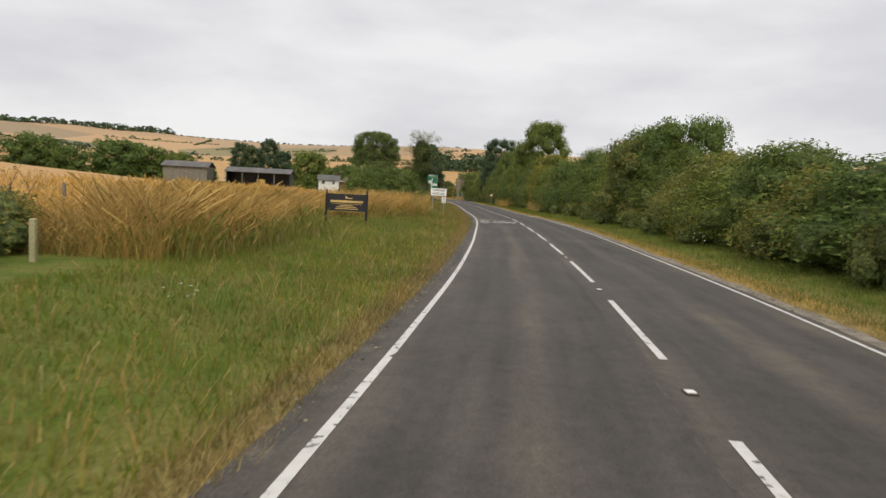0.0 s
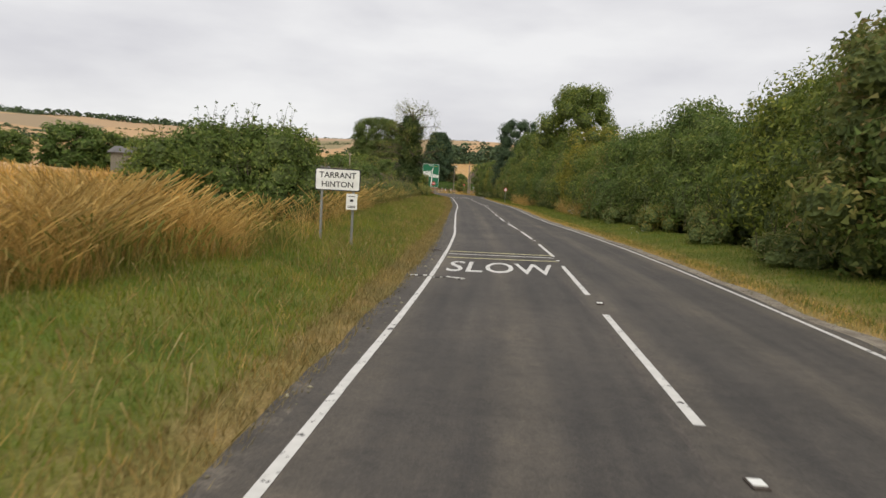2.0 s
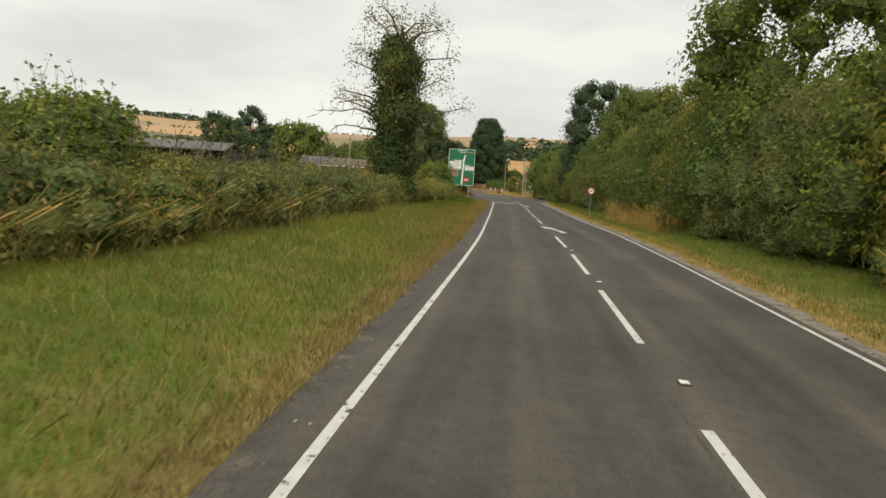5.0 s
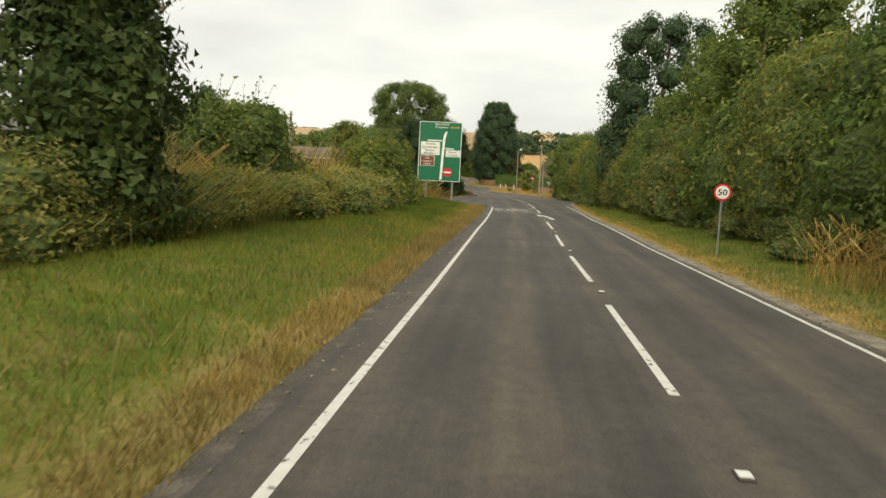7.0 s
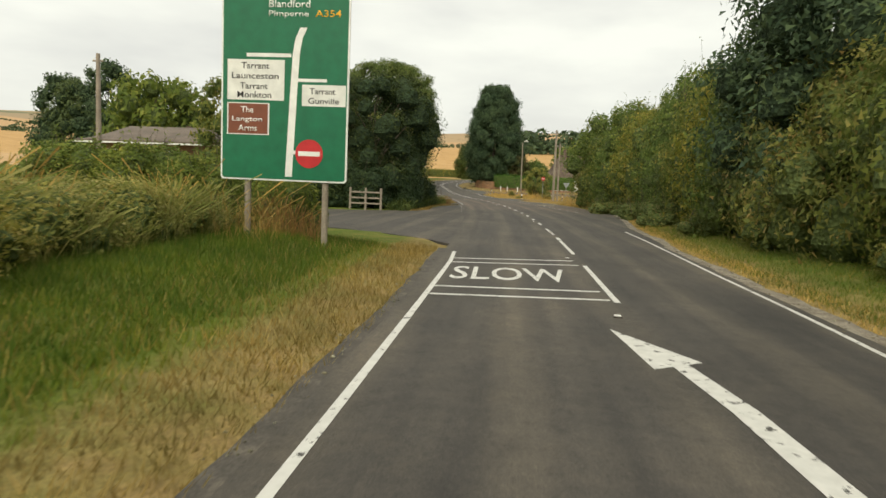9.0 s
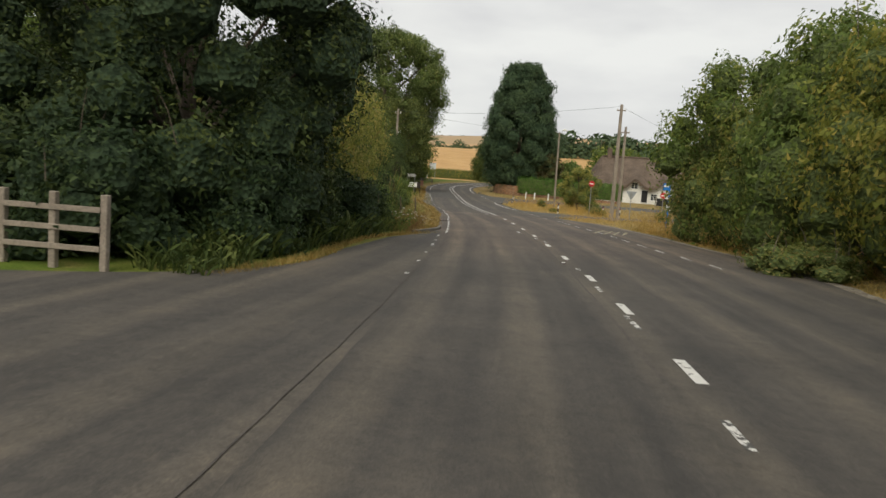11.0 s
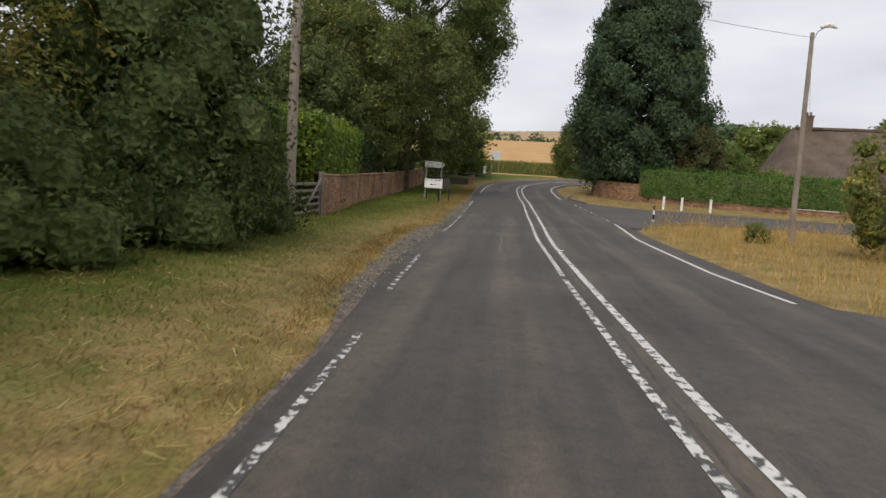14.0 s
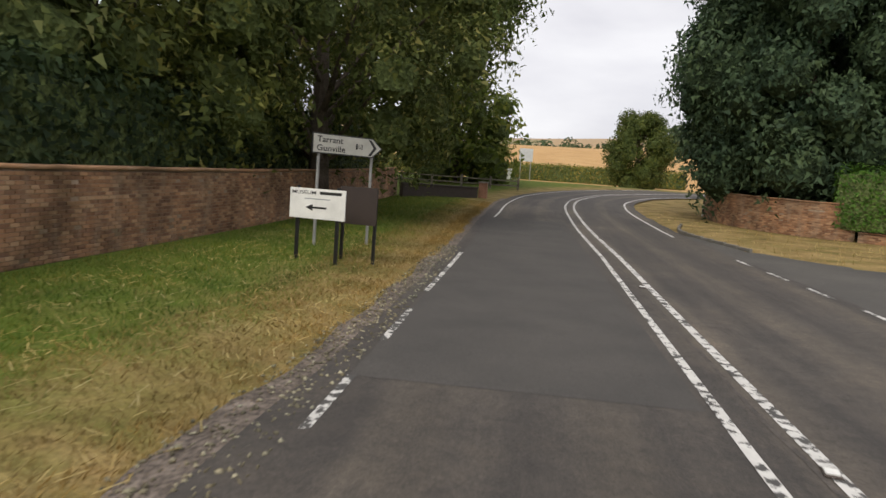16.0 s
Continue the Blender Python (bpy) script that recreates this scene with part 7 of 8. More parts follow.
def cable(a, b, sag, label="thin black overhead cable"):
    a, b = Vector(a), Vector(b)
    pts_ = [a.lerp(b, t) - Vector((0, 0, sag * 4 * t * (1 - t))) for t in (k / 14 for k in range(15))]
    return tagged(part("overhead_cable", b_tube(pts_, 0.009, 4), M_WIRE), label, "cable", "overhead cables")


cable((-17.3, 265, 9.3), (-0.9, 280.1, 9.0), 0.35)
cable((-17.3, 265, 9.2), (4.2, 251, 9.05), 0.4)
cable((-17.3, 265, 9.1), (-44, 258, 9.6), 0.5)
cable((-0.9, 280.1, 9.0), (7.6, 322.2, 9.6), 0.5)
cable((4.2, 251, 9.05), (22, 290.5, 8.6), 0.6)
# small road signs and the bus stop on the far side
g0 = gz(7.7, 246.6)
bs = thing("bus_stop", 7.9, 247.2, g0, 0, "bright blue bus stop pole with a flag and timetable", "bus stop")
part("pole", b_tube([(0, 0, -0.3), (0, 0, 3.25)], 0.05, 10), M_BLUE, bs)
fl = part("flag", b_plate(0.42, 0.5, 0.03, -0.25, 3.0, 0.03), M_BLUE, bs)
part("flag_panel", b_plate(0.34, 0.14, 0.006, -0.25, 3.06, 0.01, y=-0.008), M_WHITE, fl)
part("timetable", b_plate(0.3, 0.42, 0.03, 0.0, 1.5, 0.02, y=-0.09), M_WHITE, bs)


def roundel_post(name, x, y, zt, label, mat, r=0.3, bar_=False):
    z_ = gz(x, y)
    e = thing(name, x, y, z_, 12, label, "sign")
    post(e, 0, 0.04, -0.3, zt - z_ + 0.2, 0.035, M_STEEL)
    part("face", b_disc(r, -0.015, 0.0, 0, zt - z_, 28), mat, e)
    if bar_:
        part("bar", b_box(-r * 0.7, r * 0.7, -0.02, -0.015, zt - z_ - 0.05, zt - z_ + 0.05), M_WLETTER, e)
    return e


roundel_post("no_entry_sign", 2.85, 262.4, 3.05, "red no entry sign on a grey post", M_RED, 0.28, True)
roundel_post("no_entry_sign", 9.6, 262.8, 2.4, "red no entry sign by the lane", M_RED, 0.3, True)
g0 = gz(6.7, 262)
gw = thing("give_way_sign", 5.95, 255.0, gz(5.95, 255.0), 170, "grey back of a triangular give way sign", "sign")
tri = bmesh.new()
ring = [(-0.45, 2.55), (0.45, 2.55), (0.0, 1.78)]
f_ = [tri.verts.new((x, 0, z)) for x, z in ring]
b_ = [tri.verts.new((x, 0.02, z)) for x, z in ring]
tri.faces.new(f_)
tri.faces.new(b_[::-1])
for k in range(3):
    tri.faces.new((f_[k], b_[k], b_[(k + 1) % 3], f_[(k + 1) % 3]))
bmesh.ops.recalc_face_normals(tri, faces=list(tri.faces))
part("plate", tri, M_GREYBACK, gw)
post(gw, 0, 0.05, -0.3, 2.5, 0.035, M_STEEL)
g0 = gz(-32, 360)
nb = thing("field_notice", -32, 360, g0, 0, "white notice board on posts at the field edge", "sign")
part("board", b_plate(1.6, 1.5, 0.04, 0, 6.0 - g0, 0.02), flat("pale_board", (0.55, 0.55, 0.56), 0.5), nb)
for x in (-0.6, 0.6):
    post(nb, x, 0.06, -0.3, 6.7 - g0, 0.05, M_STEEL)
g0 = gz(-31.5, 350)
wx = thing("white_cabinet", -31.5, 350, g0, 0, "small white roadside cabinet", "cabinet")
part("body", b_box(-0.28, 0.28, -0.2, 0.2, 0, 1.1), M_WHITE, wx, bevel=0.02)
part("door", b_box(-0.22, 0.22, -0.212, -0.2, 0.12, 1.0), M_WHITE, wx, bevel=0.004)
g0 = gz(-26.7, 324)
bn = thing("dark_pillar", -26.8, 324, g0 - 0.05, 10, "short dark brick gate pillar with a flat cap", "pillar")
part("shaft", b_box(-0.28, 0.28, -0.28, 0.28, -0.2, 1.05), M_REDWALL, bn, bevel=0.01)
part("cap", b_box(-0.33, 0.33, -0.33, 0.33, 1.05, 1.15), M_STONE, bn, bevel=0.02)


fs = thing("sign_frame", -13.5, 251.0, gz(-13.5, 251.0), 15, "bare grey metal sign frame standing in the scrub", "sign")
for x in (-0.2, 0.2):
    post(fs, x, 0.0, -0.3, 3.3 - gz(-13.5, 251.0), 0.022, M_IRON, sides=6)
for z in (1.9, 2.55, 3.2):
    part("cross_bar", b_box(-0.2, 0.2, -0.012, 0.012, z, z + 0.03), M_IRON, fs)


# gully grates and kerb
def grate(x, y, turn):
    e = thing("drain_grate", x, y, 0.0, turn, "rusty iron gully grate at the road edge", "drain", "drain grates")
    part("rim", b_join(*[b_box(*q, 0.0, 0.012) for q in ((-0.24, 0.24, -0.24, -0.2), (-0.24, 0.24, 0.2, 0.24), (-0.24, -0.2, -0.2, 0.2), (0.2, 0.24, -0.2, 0.2))]), M_IRON, e)
    # no hole below: a thin black sheet stands for the dark between slats
    part("pit_dark_sheet", b_box(-0.2, 0.2, -0.2, 0.2, -0.004, 0.003), M_BLACK, e)
    for k in range(7):
        part("slat", b_box(-0.2, 0.2, -0.19 + k * 0.057, -0.165 + k * 0.057, 0.003, 0.012), M_IRON, e)


grate(2.32, 58.8, 0)
grate(-6.15, 233.3, 10)
hw = thing("culvert_marker", -8.05, 232.4, gz(-8.05, 232.4), 20, "low dark drain slab guarded by two short stakes", "drain")
part("slab", b_box(-0.4, 0.4, -0.25, 0.25, -0.1, 0.12), M_IRON, hw, bevel=0.03)
for x in (-0.4, 0.42):
    part("stake", b_tube([(x, 0.24, -0.2), (x + 0.03, 0.26, 0.5), (x - 0.02, 0.24, 1.0)], [0.045, 0.038, 0.03], 7), M_BARK, hw)
    part("end_block", b_box(x - 0.06, x + 0.06, -0.3, -0.2, -0.05, 0.16), M_WHITE, hw, bevel=0.01)

# ---- gate, fences ----
cg = thing("paddock_gate", -9.0, 206.9, gz(-9.0, 206.9), 4, "small pale timber gate in front of the dark copse", "gate")
for x in (-1.15, -0.1, 0.95):
    part("post", b_box(x - 0.07, x + 0.07, -0.07, 0.07, -0.3, 1.45), M_POLE, cg, bevel=0.015)
for z in (0.35, 0.72, 1.1):
    part("rail", b_box(-1.1, 0.9, -0.1, -0.07, z, z + 0.11), M_POLE, cg, bevel=0.008)

gt = thing("field_gate", -19.2, 269.7, gz(-19.2, 269.7) - 0.02, 100, "weathered grey five-bar wooden gate beside the wall", "gate")
for k in range(5):
    part("rail", b_box(-1.5, 1.5, -0.03, 0.03, 0.2 + k * 0.26, 0.3 + k * 0.26), M_FENCE, gt, bevel=0.008)
for x in (-1.5, 1.44):
    part("stile", b_box(x, x + 0.09, -0.045, 0.045, 0.1, 1.45), M_FENCE, gt, bevel=0.008)
br = b_tube([(-0.6, -0.06, 0.2), (1.45, -0.06, 1.5)], 0.045, 4)
part("brace", br, M_FENCE, gt)
for x in (-1.75, 1.7):
    part("gate_post", b_box(x - 0.09, x + 0.09, -0.09, 0.09, -0.4, 1.75), M_FENCE, gt, bevel=0.02)
fp = thing("fence_post", -11, 24, 0, 0, "weathered wooden field fence post", "fence post", "field fence posts")
part("post", b_tube([(0, 0, -0.3), (0, 0, 1.25), (0, 0, 1.3)], [0.07, 0.065, 0.04], 8), M_FENCE, fp)
fpts = [(-13.4, 24.0), (-13.0, 29.5), (-12.4, 35), (-11.8, 40.5), (-10.6, 46), (-9.6, 51), (-14.2, 18)]
fp.matrix_world = pose(*fpts[0], gz(*fpts[0]))
for x, y in fpts[1:]:
    copy_thing(fp, pose(x, y, gz(x, y), 0, 0, x * 40))
for h in (0.6, 1.1):
    ln = [Vector((x, y, gz(x, y) + h)) for x, y in sorted(fpts, key=lambda q: q[1])]
    tagged(part("fence_wire", b_tube(ln, 0.006, 4), M_STEEL), "thin galvanised fence wire", "fence wire", "fence wires")
# rail fence and low dark wall beyond the village wall
rf = thing("rail_fence", -33.0, 331, gz(-33, 331), 38, "pale timber post and rail fence", "fence")
for k in range(7):
    part("post", b_box(-7.6 + k * 2.5, -7.45 + k * 2.5, -0.06, 0.06, -0.4, 1.15), M_FENCE, rf)
for h in (0.45, 0.85):
    part("rail", b_box(-7.6, 7.6, -0.02, 0.02, h, h + 0.1), M_FENCE, rf)
lw = thing("low_wall", -28.6, 320.6, gz(-28.6, 320.6) - 0.1, 62, "low dark garden wall with a flat coping", "wall")
part("wall", b_box(-3.2, 3.2, -0.15, 0.15, -0.3, 0.78), flat("dark_wall", (0.045, 0.035, 0.03), 0.9), lw, bevel=0.01)
part("coping", b_box(-3.25, 3.25, -0.2, 0.2, 0.78, 0.86), flat("dark_coping", (0.06, 0.05, 0.045), 0.9), lw, bevel=0.01)


# ---- buildings ----
def window(parent, x, y, z, w, h, panes=(2, 3), mat=None):
    """A casement in a wall that faces -y: pane, frame bars and sill."""
    mat = mat or M_WHITE
    e = part("window", b_box(x - w / 2, x + w / 2, y - 0.03, y + 0.06, z, z + h), M_GLASS, parent)
    fr_ = b_join(*[b_box(*q) for q in ((x - w / 2 - 0.06, x - w / 2, y - 0.07, y + 0.02, z - 0.06, z + h + 0.06), (x + w / 2, x + w / 2 + 0.06, y - 0.07, y + 0.02, z - 0.06, z + h + 0.06),
                                       (x - w / 2, x + w / 2, y - 0.07, y + 0.02, z - 0.06, z), (x - w / 2, x + w / 2, y - 0.07, y + 0.02, z + h, z + h + 0.06))])
    for k in range(1, panes[0]):
        b_join(fr_, b_box(x - w / 2 + k * w / panes[0] - 0.02, x - w / 2 + k * w / panes[0] + 0.02, y - 0.06, y - 0.03, z, z + h))
    for k in range(1, panes[1]):
        b_join(fr_, b_box(x - w / 2, x + w / 2, y - 0.055, y - 0.032, z + k * h / panes[1] - 0.02, z + k * h / panes[1] + 0.02))
    part("window_frame", fr_, mat, e)
    part("sill", b_box(x - w / 2 - 0.1, x + w / 2 + 0.1, y - 0.12, y, z - 0.12, z - 0.06), mat, e)
    return e


def roof_shape(x0, x1, y0, y1, ze, zr, hip, thick, lumps=0.0, nx_=26):
    """A pitched roof with hipped ends along x, soft and thick where it is thatch."""
    bm_ = bmesh.new()
    ym, ns = (y0 + y1) / 2, 7
    rows_ = []
    for i in range(nx_ + 1):
        x = x0 + (x1 - x0) * i / nx_
        e = min(1.0, min(x - x0, x1 - x) / hip) if hip else 1.0
        top = ze + (zr - ze) * (e if hip else 1.0) ** 0.8
        row = []
        for j in range(2 * ns + 1):
            t = (j - ns) / ns
            y = ym + t * (y1 - y0) / 2
            z = ze + (top - ze) * (1 - abs(t)) ** 0.92
            z += lumps * noise.noise(Vector((x * 0.5, y * 0.6, 1.7)))
            row.append(bm_.verts.new((x, y, z)))
        rows_.append(row)
    for a, b in zip(rows_, rows_[1:]):
        for j in range(2 * ns):
            bm_.faces.new((a[j], b[j], b[j + 1], a[j + 1]))
    got = bmesh.ops.extrude_face_region(bm_, geom=list(bm_.faces))
    bmesh.ops.translate(bm_, verts=[q for q in got["geom"] if isinstance(q, bmesh.types.BMVert)], vec=(0, 0, thick))
    bmesh.ops.recalc_face_normals(bm_, faces=list(bm_.faces))
    return bm_


def chimney(parent, x, y, z0, z1, mat=None):
    c = part("chimney", b_join(b_box(x - 0.4, x + 0.4, y - 0.4, y + 0.4, z0, z1 - 0.35), b_box(x - 0.47, x + 0.47, y - 0.47, y + 0.47, z1 - 0.5, z1 - 0.35)), mat or M_CHIMNEY, parent)
    for k in (-0.16, 0.16):
        part("chimney_pot", b_tube([(x + k, y, z1 - 0.35), (x + k, y, z1)], [0.13, 0.1], 10), M_CHIMNEY, c)


g0 = gz(13, 324)
cot = thing("thatched_cottage", 0, 0, 0, 0, "long white cottage under a thick brown thatched roof with two chimneys", "house")
part("wall", b_box(4.6, 22.6, 318.4, 328.8, g0 - 0.5, 4.0), M_RENDER, cot)
for x in (12.1, 17.3):
    part("dormer_wall", b_box(x - 0.95, x + 0.95, 318.4, 319.2, 4.0, 4.75), M_RENDER, cot)
thatch = roof_shape(3.4, 23.8, 317.6, 330.4, 3.35, 8.7, 3.0, 0.45, 0.22, 60)
for v in thatch.verts:
    low = max(0.0, 1 - (v.co.y - 317.6) / 3.4)
    if v.co.y < 321:
        v.co.z += 1.35 * low * (math.exp(-((v.co.x - 12.1) / 1.15) ** 2) + math.exp(-((v.co.x - 17.3) / 1.15) ** 2))
part("roof", thatch, M_THATCH, cot)
part("ridge", b_box(6.6, 20.8, 323.6, 324.4, 8.95, 9.25), M_THATCH, cot, "raised thatch ridge", bevel=0.06)
chimney(cot, 7.7, 323.6, 8.2, 10.7)
chimney(cot, 16.7, 324.4, 8.2, 11.3)
for x, z in ((12.1, 3.5), (17.3, 3.5), (8.5, 1.9), (15.5, 1.7), (18.6, 1.7), (21.2, 1.9)):
    window(cot, x, 318.4, z, 1.0, 1.0)
d_ = part("door", b_box(13.4, 14.4, 318.32, 318.42, g0, g0 + 2.05), M_BLACK, cot, "dark plank door")
gg = thing("garden_gate", 16.6, 312.6, gz(16.6, 312.6), 0, "dark timber garden gate with pale posts", "gate")
part("leaf", b_box(-1.3, 1.3, -0.04, 0.04, 0.1, 1.35), M_BLACK, gg)
for x in (-1.45, 1.45):
    part("post", b_box(x - 0.09, x + 0.09, -0.09, 0.09, -0.3, 1.5), M_FENCE, gg, bevel=0.02)

ho = thing("brick_house", 24.2, 293, 0, -12, "red brick house with a steep brown roof and white bargeboards", "house")
g0 = gz(22.6, 293)
part("wall", b_box(-3.6, 6.5, -3.0, 4.0, g0 - 0.5, 5.2), M_REDWALL, ho)
part("roof", roof_shape(-4.1, 7.0, -3.6, 4.6, 4.9, 9.3, 0, 0.2, 0.03), M_TILES, ho)
gb = bmesh.new()
ringg = [(-3.0, 5.2), (4.0, 5.2), (0.5, 9.1)]
gb.faces.new([gb.verts.new((-3.62, y, z)) for y, z in ringg])
gb.faces.new([gb.verts.new((6.52, y, z)) for y, z in ringg[::-1]])
part("gable", gb, M_REDWALL, ho)
fg = bmesh.new()
ringg = [(-3.0, g0 - 0.4), (1.6, g0 - 0.4), (1.6, 4.4), (-0.7, 6.6), (-3.0, 4.4)]
f_ = [fg.verts.new((x, -4.6, z)) for x, z in ringg]
b_ = [fg.verts.new((x, -2.6, z)) for x, z in ringg]
fg.faces.new(f_)
for k in range(5):
    fg.faces.new((f_[k], b_[k], b_[(k + 1) % 5], f_[(k + 1) % 5]))
bmesh.ops.recalc_face_normals(fg, faces=list(fg.faces))
part("front_gable", fg, M_REDWALL, ho)
part("bargeboard", b_join(b_tube([(-3.4, -4.75, 4.1), (-0.7, -4.75, 6.85)], 0.13, 4), b_tube([(2.0, -4.75, 4.1), (-0.7, -4.75, 6.85)], 0.13, 4)), M_WHITE, ho, "white bargeboards")
window(ho, -0.7, -4.6, 3.3, 1.2, 1.2)
window(ho, -0.7, -4.6, 1.0, 1.5, 1.3)
window(ho, 4.0, -3.0, 3.2, 1.1, 1.1)
chimney(ho, 3.4, 0.5, 8.8, 10.6)

bu = thing("brick_bungalow", -26.0, 214, 0, -4, "low red brick bungalow under a wide brown tiled roof", "house")
part("wall", b_box(-6.6, 7.4, -3.2, 4, 0, 4.2), M_REDWALL, bu)
part("roof", roof_shape(-7.2, 8.0, -3.9, 4.7, 4.05, 5.4, 1.6, 0.18, 0.0), M_TILES, bu)
for x in (-4.2, 0.6, 5.0):
    window(bu, x, -3.2, 2.3, 1.5, 1.2)
part("gutter", b_box(-7.25, 8.05, -4.05, -3.92, 3.98, 4.1), M_WHITE, bu)
# farm barns, bales and white farmhouse beyond the field
ba = thing("open_barn", -54.5, 201, 0, 6, "open-fronted dark barn under a grey sheet roof", "barn")
zf = gz(-55, 200)
part("roof", roof_shape(-9.4, 9.4, -5, 5, 5.2, 6.6, 0, 0.15, 0.0), M_SLATE, ba)
part("back_wall", b_box(-9, 9, 4.2, 4.5, zf - 1, 5.4), M_BLACK, ba, "dark timber cladding")
for x in (-9, 8.7):
    part("side_wall", b_box(x, x + 0.3, -4.4, 4.4, zf - 1, 5.4), M_BLACK, ba)
for x in (-4.5, 0, 4.5):
    part("post", b_box(x - 0.12, x + 0.12, -4.5, -4.25, zf - 1, 5.4), M_FENCE, ba)
bl = thing("straw_bale", -53.5, 197.2, 0, 0, "golden rectangular straw bale stacked in the barn", "straw bale", "straw bales")
part("bale", b_box(-1.1, 1.1, -0.6, 0.6, zf - 0.3, zf + 0.9), M_STRAWBALE, bl, bevel=0.08)
for x, z in ((-2.3, 0), (2.3, 0), (-1.1, 1.2), (1.2, 1.2), (0, 2.4)):
    copy_thing(bl, pose(-53.5 + x, 197.2 + 0.2 * z, z))
sh = thing("long_shed", -76, 202, 0, 4, "long low farm shed with a grey roof", "barn")
part("wall", b_box(-6.2, 6.2, -3.6, 3.6, gz(-76, 202) - 1, 6.2), M_FENCE, sh)
part("roof", roof_shape(-6.8, 6.8, -4.2, 4.2, 6.0, 7.6, 0, 0.15, 0.0), M_SLATE, sh)
fh = thing("white_farmhouse", -40.5, 236, 0, 10, "white farmhouse with a slate roof among the trees", "house")
part("wall", b_box(-3.4, 3.4, -3, 3, 0, 4.7), M_RENDER, fh)
part("roof", roof_shape(-3.9, 3.9, -3.6, 3.6, 4.5, 6.2, 0, 0.15, 0.0), M_SLATE, fh)
for x in (-1.8, 1.6):
    window(fh, x, -3.0, 3.2, 0.9, 1.0)
chimney(fh, 2.6, 0, 5.6, 7.2)

# ---- curved brick wall across the lane, then the long wall on the verge, brick by brick ----
def brick_proto():
    bm_ = b_box(-0.107, 0.107, -0.016, 0.05, -0.0325, 0.0325)
    bmesh.ops.bevel(bm_, geom=[e for e in bm_.edges if all(v.co.y < 0 for v in e.verts)], offset=0.006, segments=1, affect="EDGES")
    me = bpy.data.meshes.new("brick")
    bm_.to_mesh(me)
    bm_.free()
    me.materials.append(M_BRICK)
    return me


BRICK = brick_proto()
_bv = np.array([v.co[:] for v in BRICK.vertices])
_bf = [list(p.vertices) for p in BRICK.polygons]


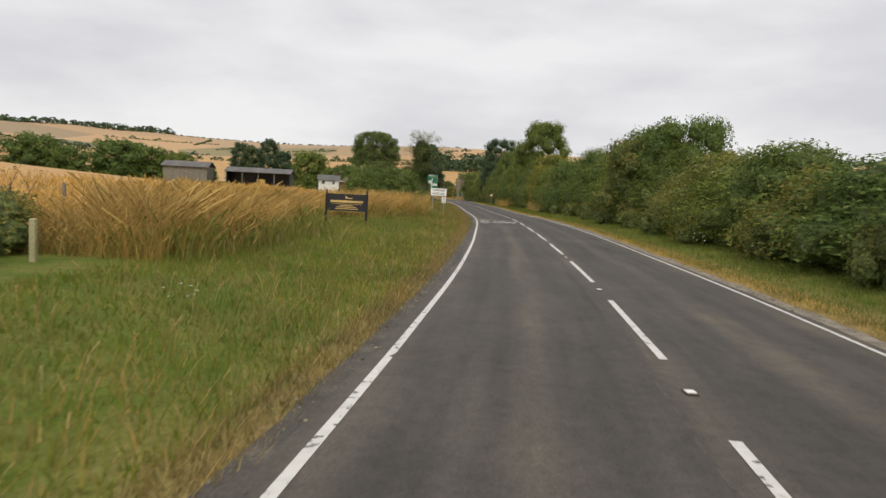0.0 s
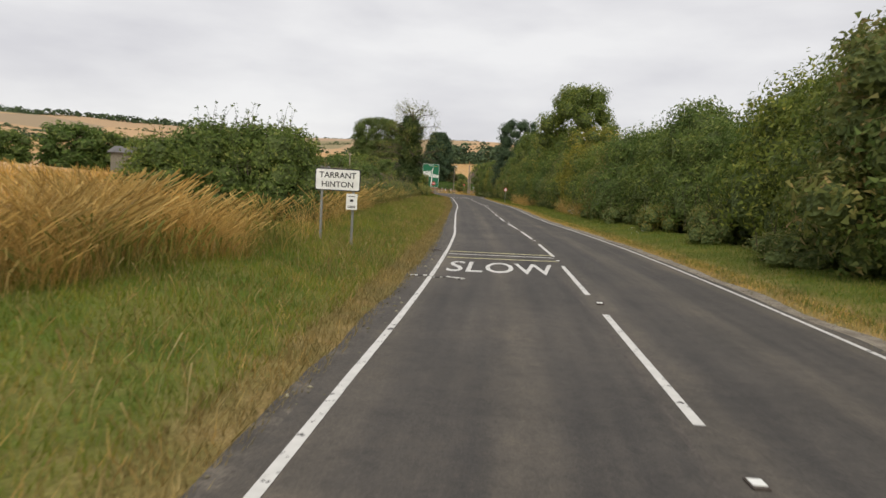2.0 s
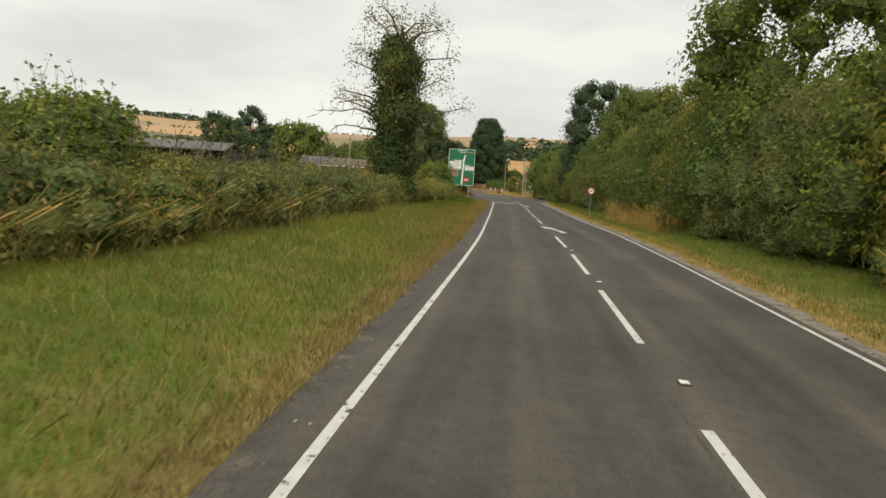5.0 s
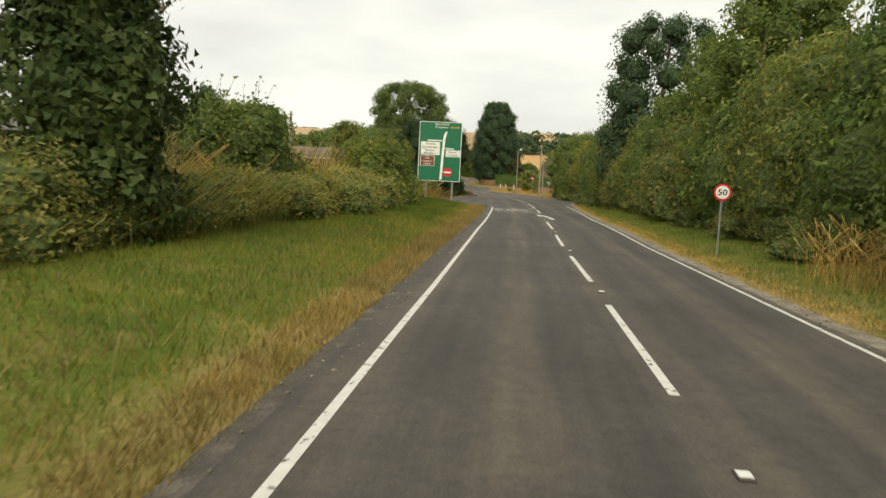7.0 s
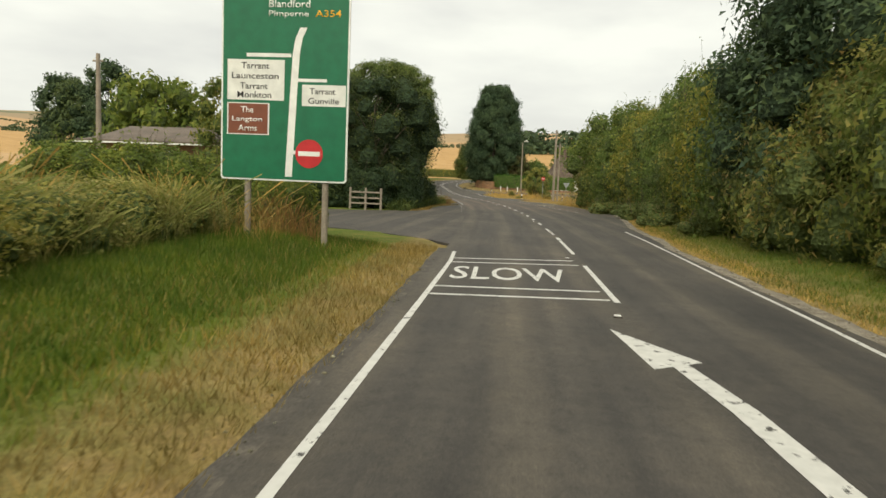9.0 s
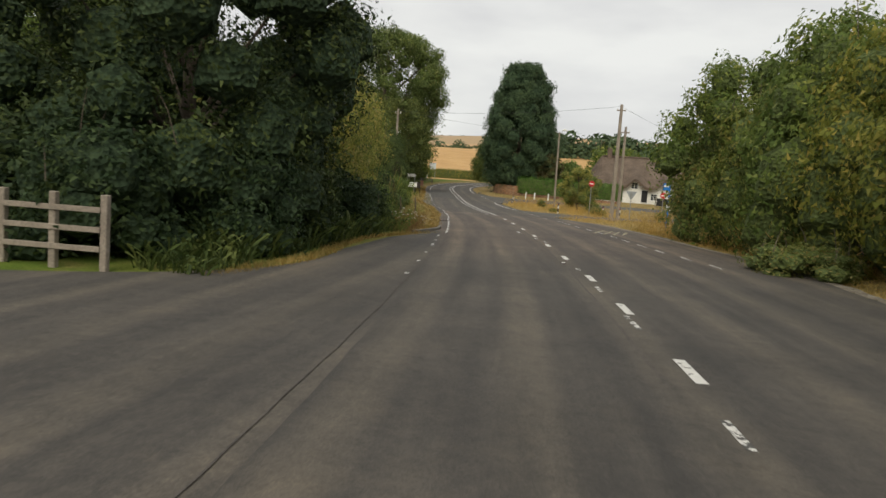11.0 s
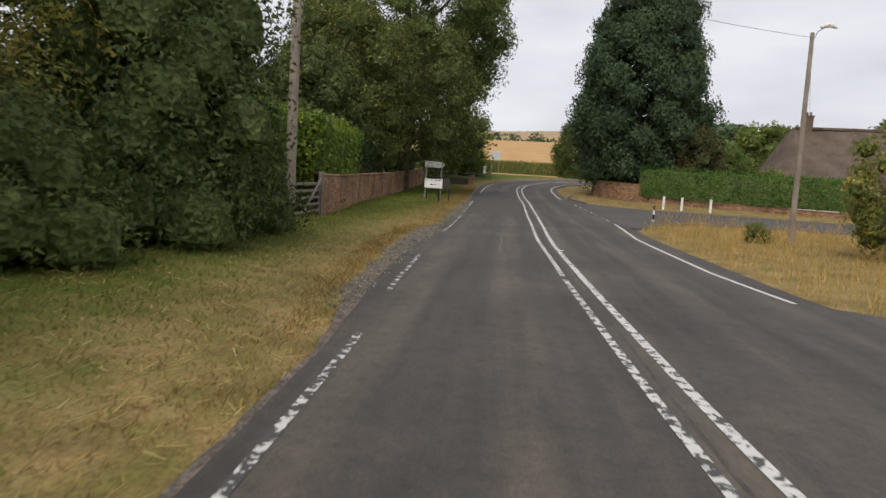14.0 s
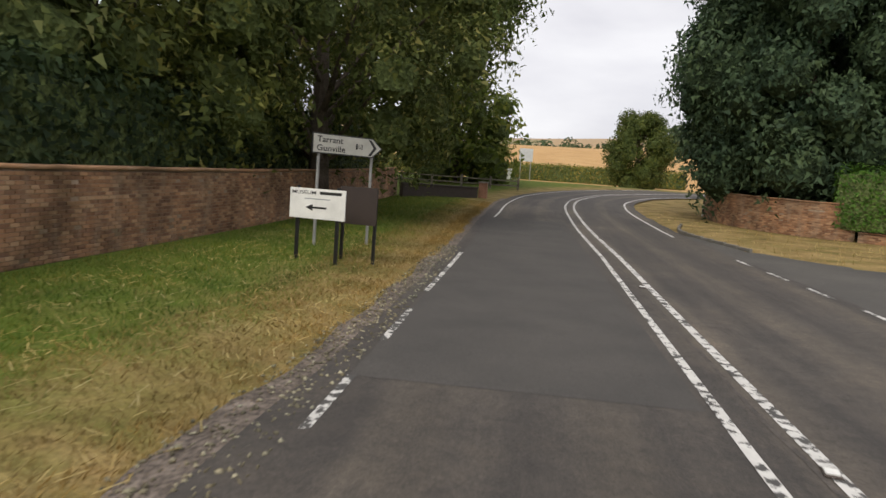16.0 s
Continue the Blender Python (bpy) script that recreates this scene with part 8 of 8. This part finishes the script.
def brick_wall(name, label, pts, height, thick, near, side=1.0, every=1):
    """A wall along a line: mortar body, coping, and bricks proud of the joints on the side of the road.
    near: the stretch (in y) whose bricks are objects of their own."""
    line = curve_points(pts, 0.25)
    seg = np.r_[0, np.cumsum(np.linalg.norm(np.diff(line, axis=0), axis=1))]
    t = np.gradient(line, axis=0)
    t /= np.linalg.norm(t, axis=1, keepdims=True)
    nn = np.stack([t[:, 1], -t[:, 0]], 1) * side
    zz_ = ground_z(line[:, 0], line[:, 1])
    e = tagged(new(name), label, "wall", kind="structure")
    vs, m = [], 4
    for i in range(0, len(line)):
        a, b = line[i] + nn[i] * 0.0, line[i] - nn[i] * thick
        vs += [(*a, zz_[i] - 0.3), (*a, zz_[i] + height), (*b, zz_[i] + height), (*b, zz_[i] - 0.3)]
    k = (np.arange(len(line) - 1)[:, None] * m + np.arange(m)[None]).ravel()
    k2 = (np.arange(len(line) - 1)[:, None] * m + (np.arange(m)[None] + 1) % m).ravel()
    q = np.stack([k, k2, k2 + m, k + m], 1)
    me = raw_mesh("mortar_body", np.array(vs), 4, q.ravel(), M_MORTAR)
    part("mortar_body", me, None, e)
    cp = []
    for i in range(0, len(line)):
        a, b, h0 = line[i] + nn[i] * 0.05, line[i] - nn[i] * (thick + 0.05), zz_[i] + height + 0.02 * noise.noise(Vector((seg[i] * 0.7, 0, 0)))
        cp += [(*a, h0), (*a, h0 + 0.07), (*b, h0 + 0.07), (*b, h0)]
    part("coping", raw_mesh("coping", np.array(cp), 4, q.ravel(), M_BRICK), None, e, "rounded brick coping")
    rr2 = np.random.default_rng(len(pts) + 40)
    singles, vv, ff, rows_ = 0, [], [], int((height - 0.02) / 0.075)
    for row in range(rows_):
        s = 0.11 + (0.1125 if row % 2 else 0)
        while s < seg[-1] - 0.12:
            x, y = np.interp(s, seg, line[:, 0]), np.interp(s, seg, line[:, 1])
            tx, ty = np.interp(s, seg, t[:, 0]), np.interp(s, seg, t[:, 1])
            z = np.interp(s, seg, zz_) + 0.045 + row * 0.075
            s += 0.225
            if rr2.random() < 0.02:
                continue
            nx_, ny_ = ty * side, -tx * side
            off = 0.004 * rr2.normal()
            rot = np.array(((tx * side, -nx_, 0), (ty * side, -ny_, 0), (0, 0, 1.0)))
            if near[0] < y < near[1] and singles < 300 and row % 1 == 0:
                b = bpy.data.objects.new("brick", BRICK)
                scene.collection.objects.link(b)
                b.parent = e
                b.matrix_world = Matrix(((rot[0][0], rot[0][1], 0, x + nx_ * off), (rot[1][0], rot[1][1], 0, y + ny_ * off), (0, 0, 1, z), (0, 0, 0, 1)))
                singles += 1
            else:
                ff += [[i + len(vv) * len(_bv) for i in f] for f in _bf]
                vv.append(_bv @ rot.T + np.array((x + nx_ * off, y + ny_ * off, z)))
    me = bpy.data.meshes.new("bricks")
    me.from_pydata(np.vstack(vv).tolist(), [], ff)
    me.materials.append(M_BRICK)
    tagged(part("bricks", me, None, e), kind="stuff")
    return e


brick_wall("garden_wall_west", "old red brick garden wall with stained and weathered faces", [(-19.6, 271.6), (-21.2, 277.2), (-24.0, 286.7), (-26.3, 297.5), (-30.9, 319)], 1.62, 0.3, (285, 287.7))
brick_wall("garden_wall_north", "curved brown brick boundary wall at the road bend", [(-12.6, 328), (-12.9, 322.4), (-11.6, 317.6), (-8.6, 314.6), (-7.0, 314.2)], 1.6, 0.3, (316, 319))
brick_wall("low_garden_wall", "low brown brick wall under the clipped hedge", [(-6.9, 314.1), (-3, 312.3), (3, 310.7), (9.4, 309.7)], 0.4, 0.3, (0, 0))

# kerb stones at the corner of the side road and along the lay-by
kerb = thing("kerb_stone", 0, 0, 0, 0, "weathered grey kerb stone at the road edge", "kerb", "kerb stones", "structure")
part("stone", b_box(-0.06, 0.06, -0.44, 0.44, -0.12, 0.1), M_STONE, kerb, bevel=0.015)
spots_ = []
for run in ([(-5.6, 222.9), (-5.32, 224.5), (-5.12, 226.0), (-5.35, 227.8)], [(-6.4, 286.0), (-3.9, 289.4), (2, 291.4)], [(-11.9, 305.6), (-14.2, 311.6), (-14.2, 316)]):
    ln_ = curve_points(run, 0.9)
    for a_, c_ in zip(ln_, ln_[1:]):
        spots_.append((*(a_ + c_) / 2, math.degrees(math.atan2(c_[1] - a_[1], c_[0] - a_[0])) - 90))
for k_, (x, y, tn) in enumerate(spots_):
    m = pose(x, y, float(base_z(y)), 0, 0, tn)
    if k_:
        copy_thing(kerb, m)
    else:
        kerb.matrix_world = m
st_ = thing("stone", -14.03, 267.16, 0.02, 20, "pale round stone on the gravel edge", "stone")
bm = bmesh.new()
bmesh.ops.create_icosphere(bm, subdivisions=2, radius=0.09)
for v in bm.verts:
    v.co = Vector((v.co.x * 1.3, v.co.y, v.co.z * 0.75)) * (1 + 0.2 * noise.noise(v.co * 9))
part("boulder", bm, M_STONE, st_)
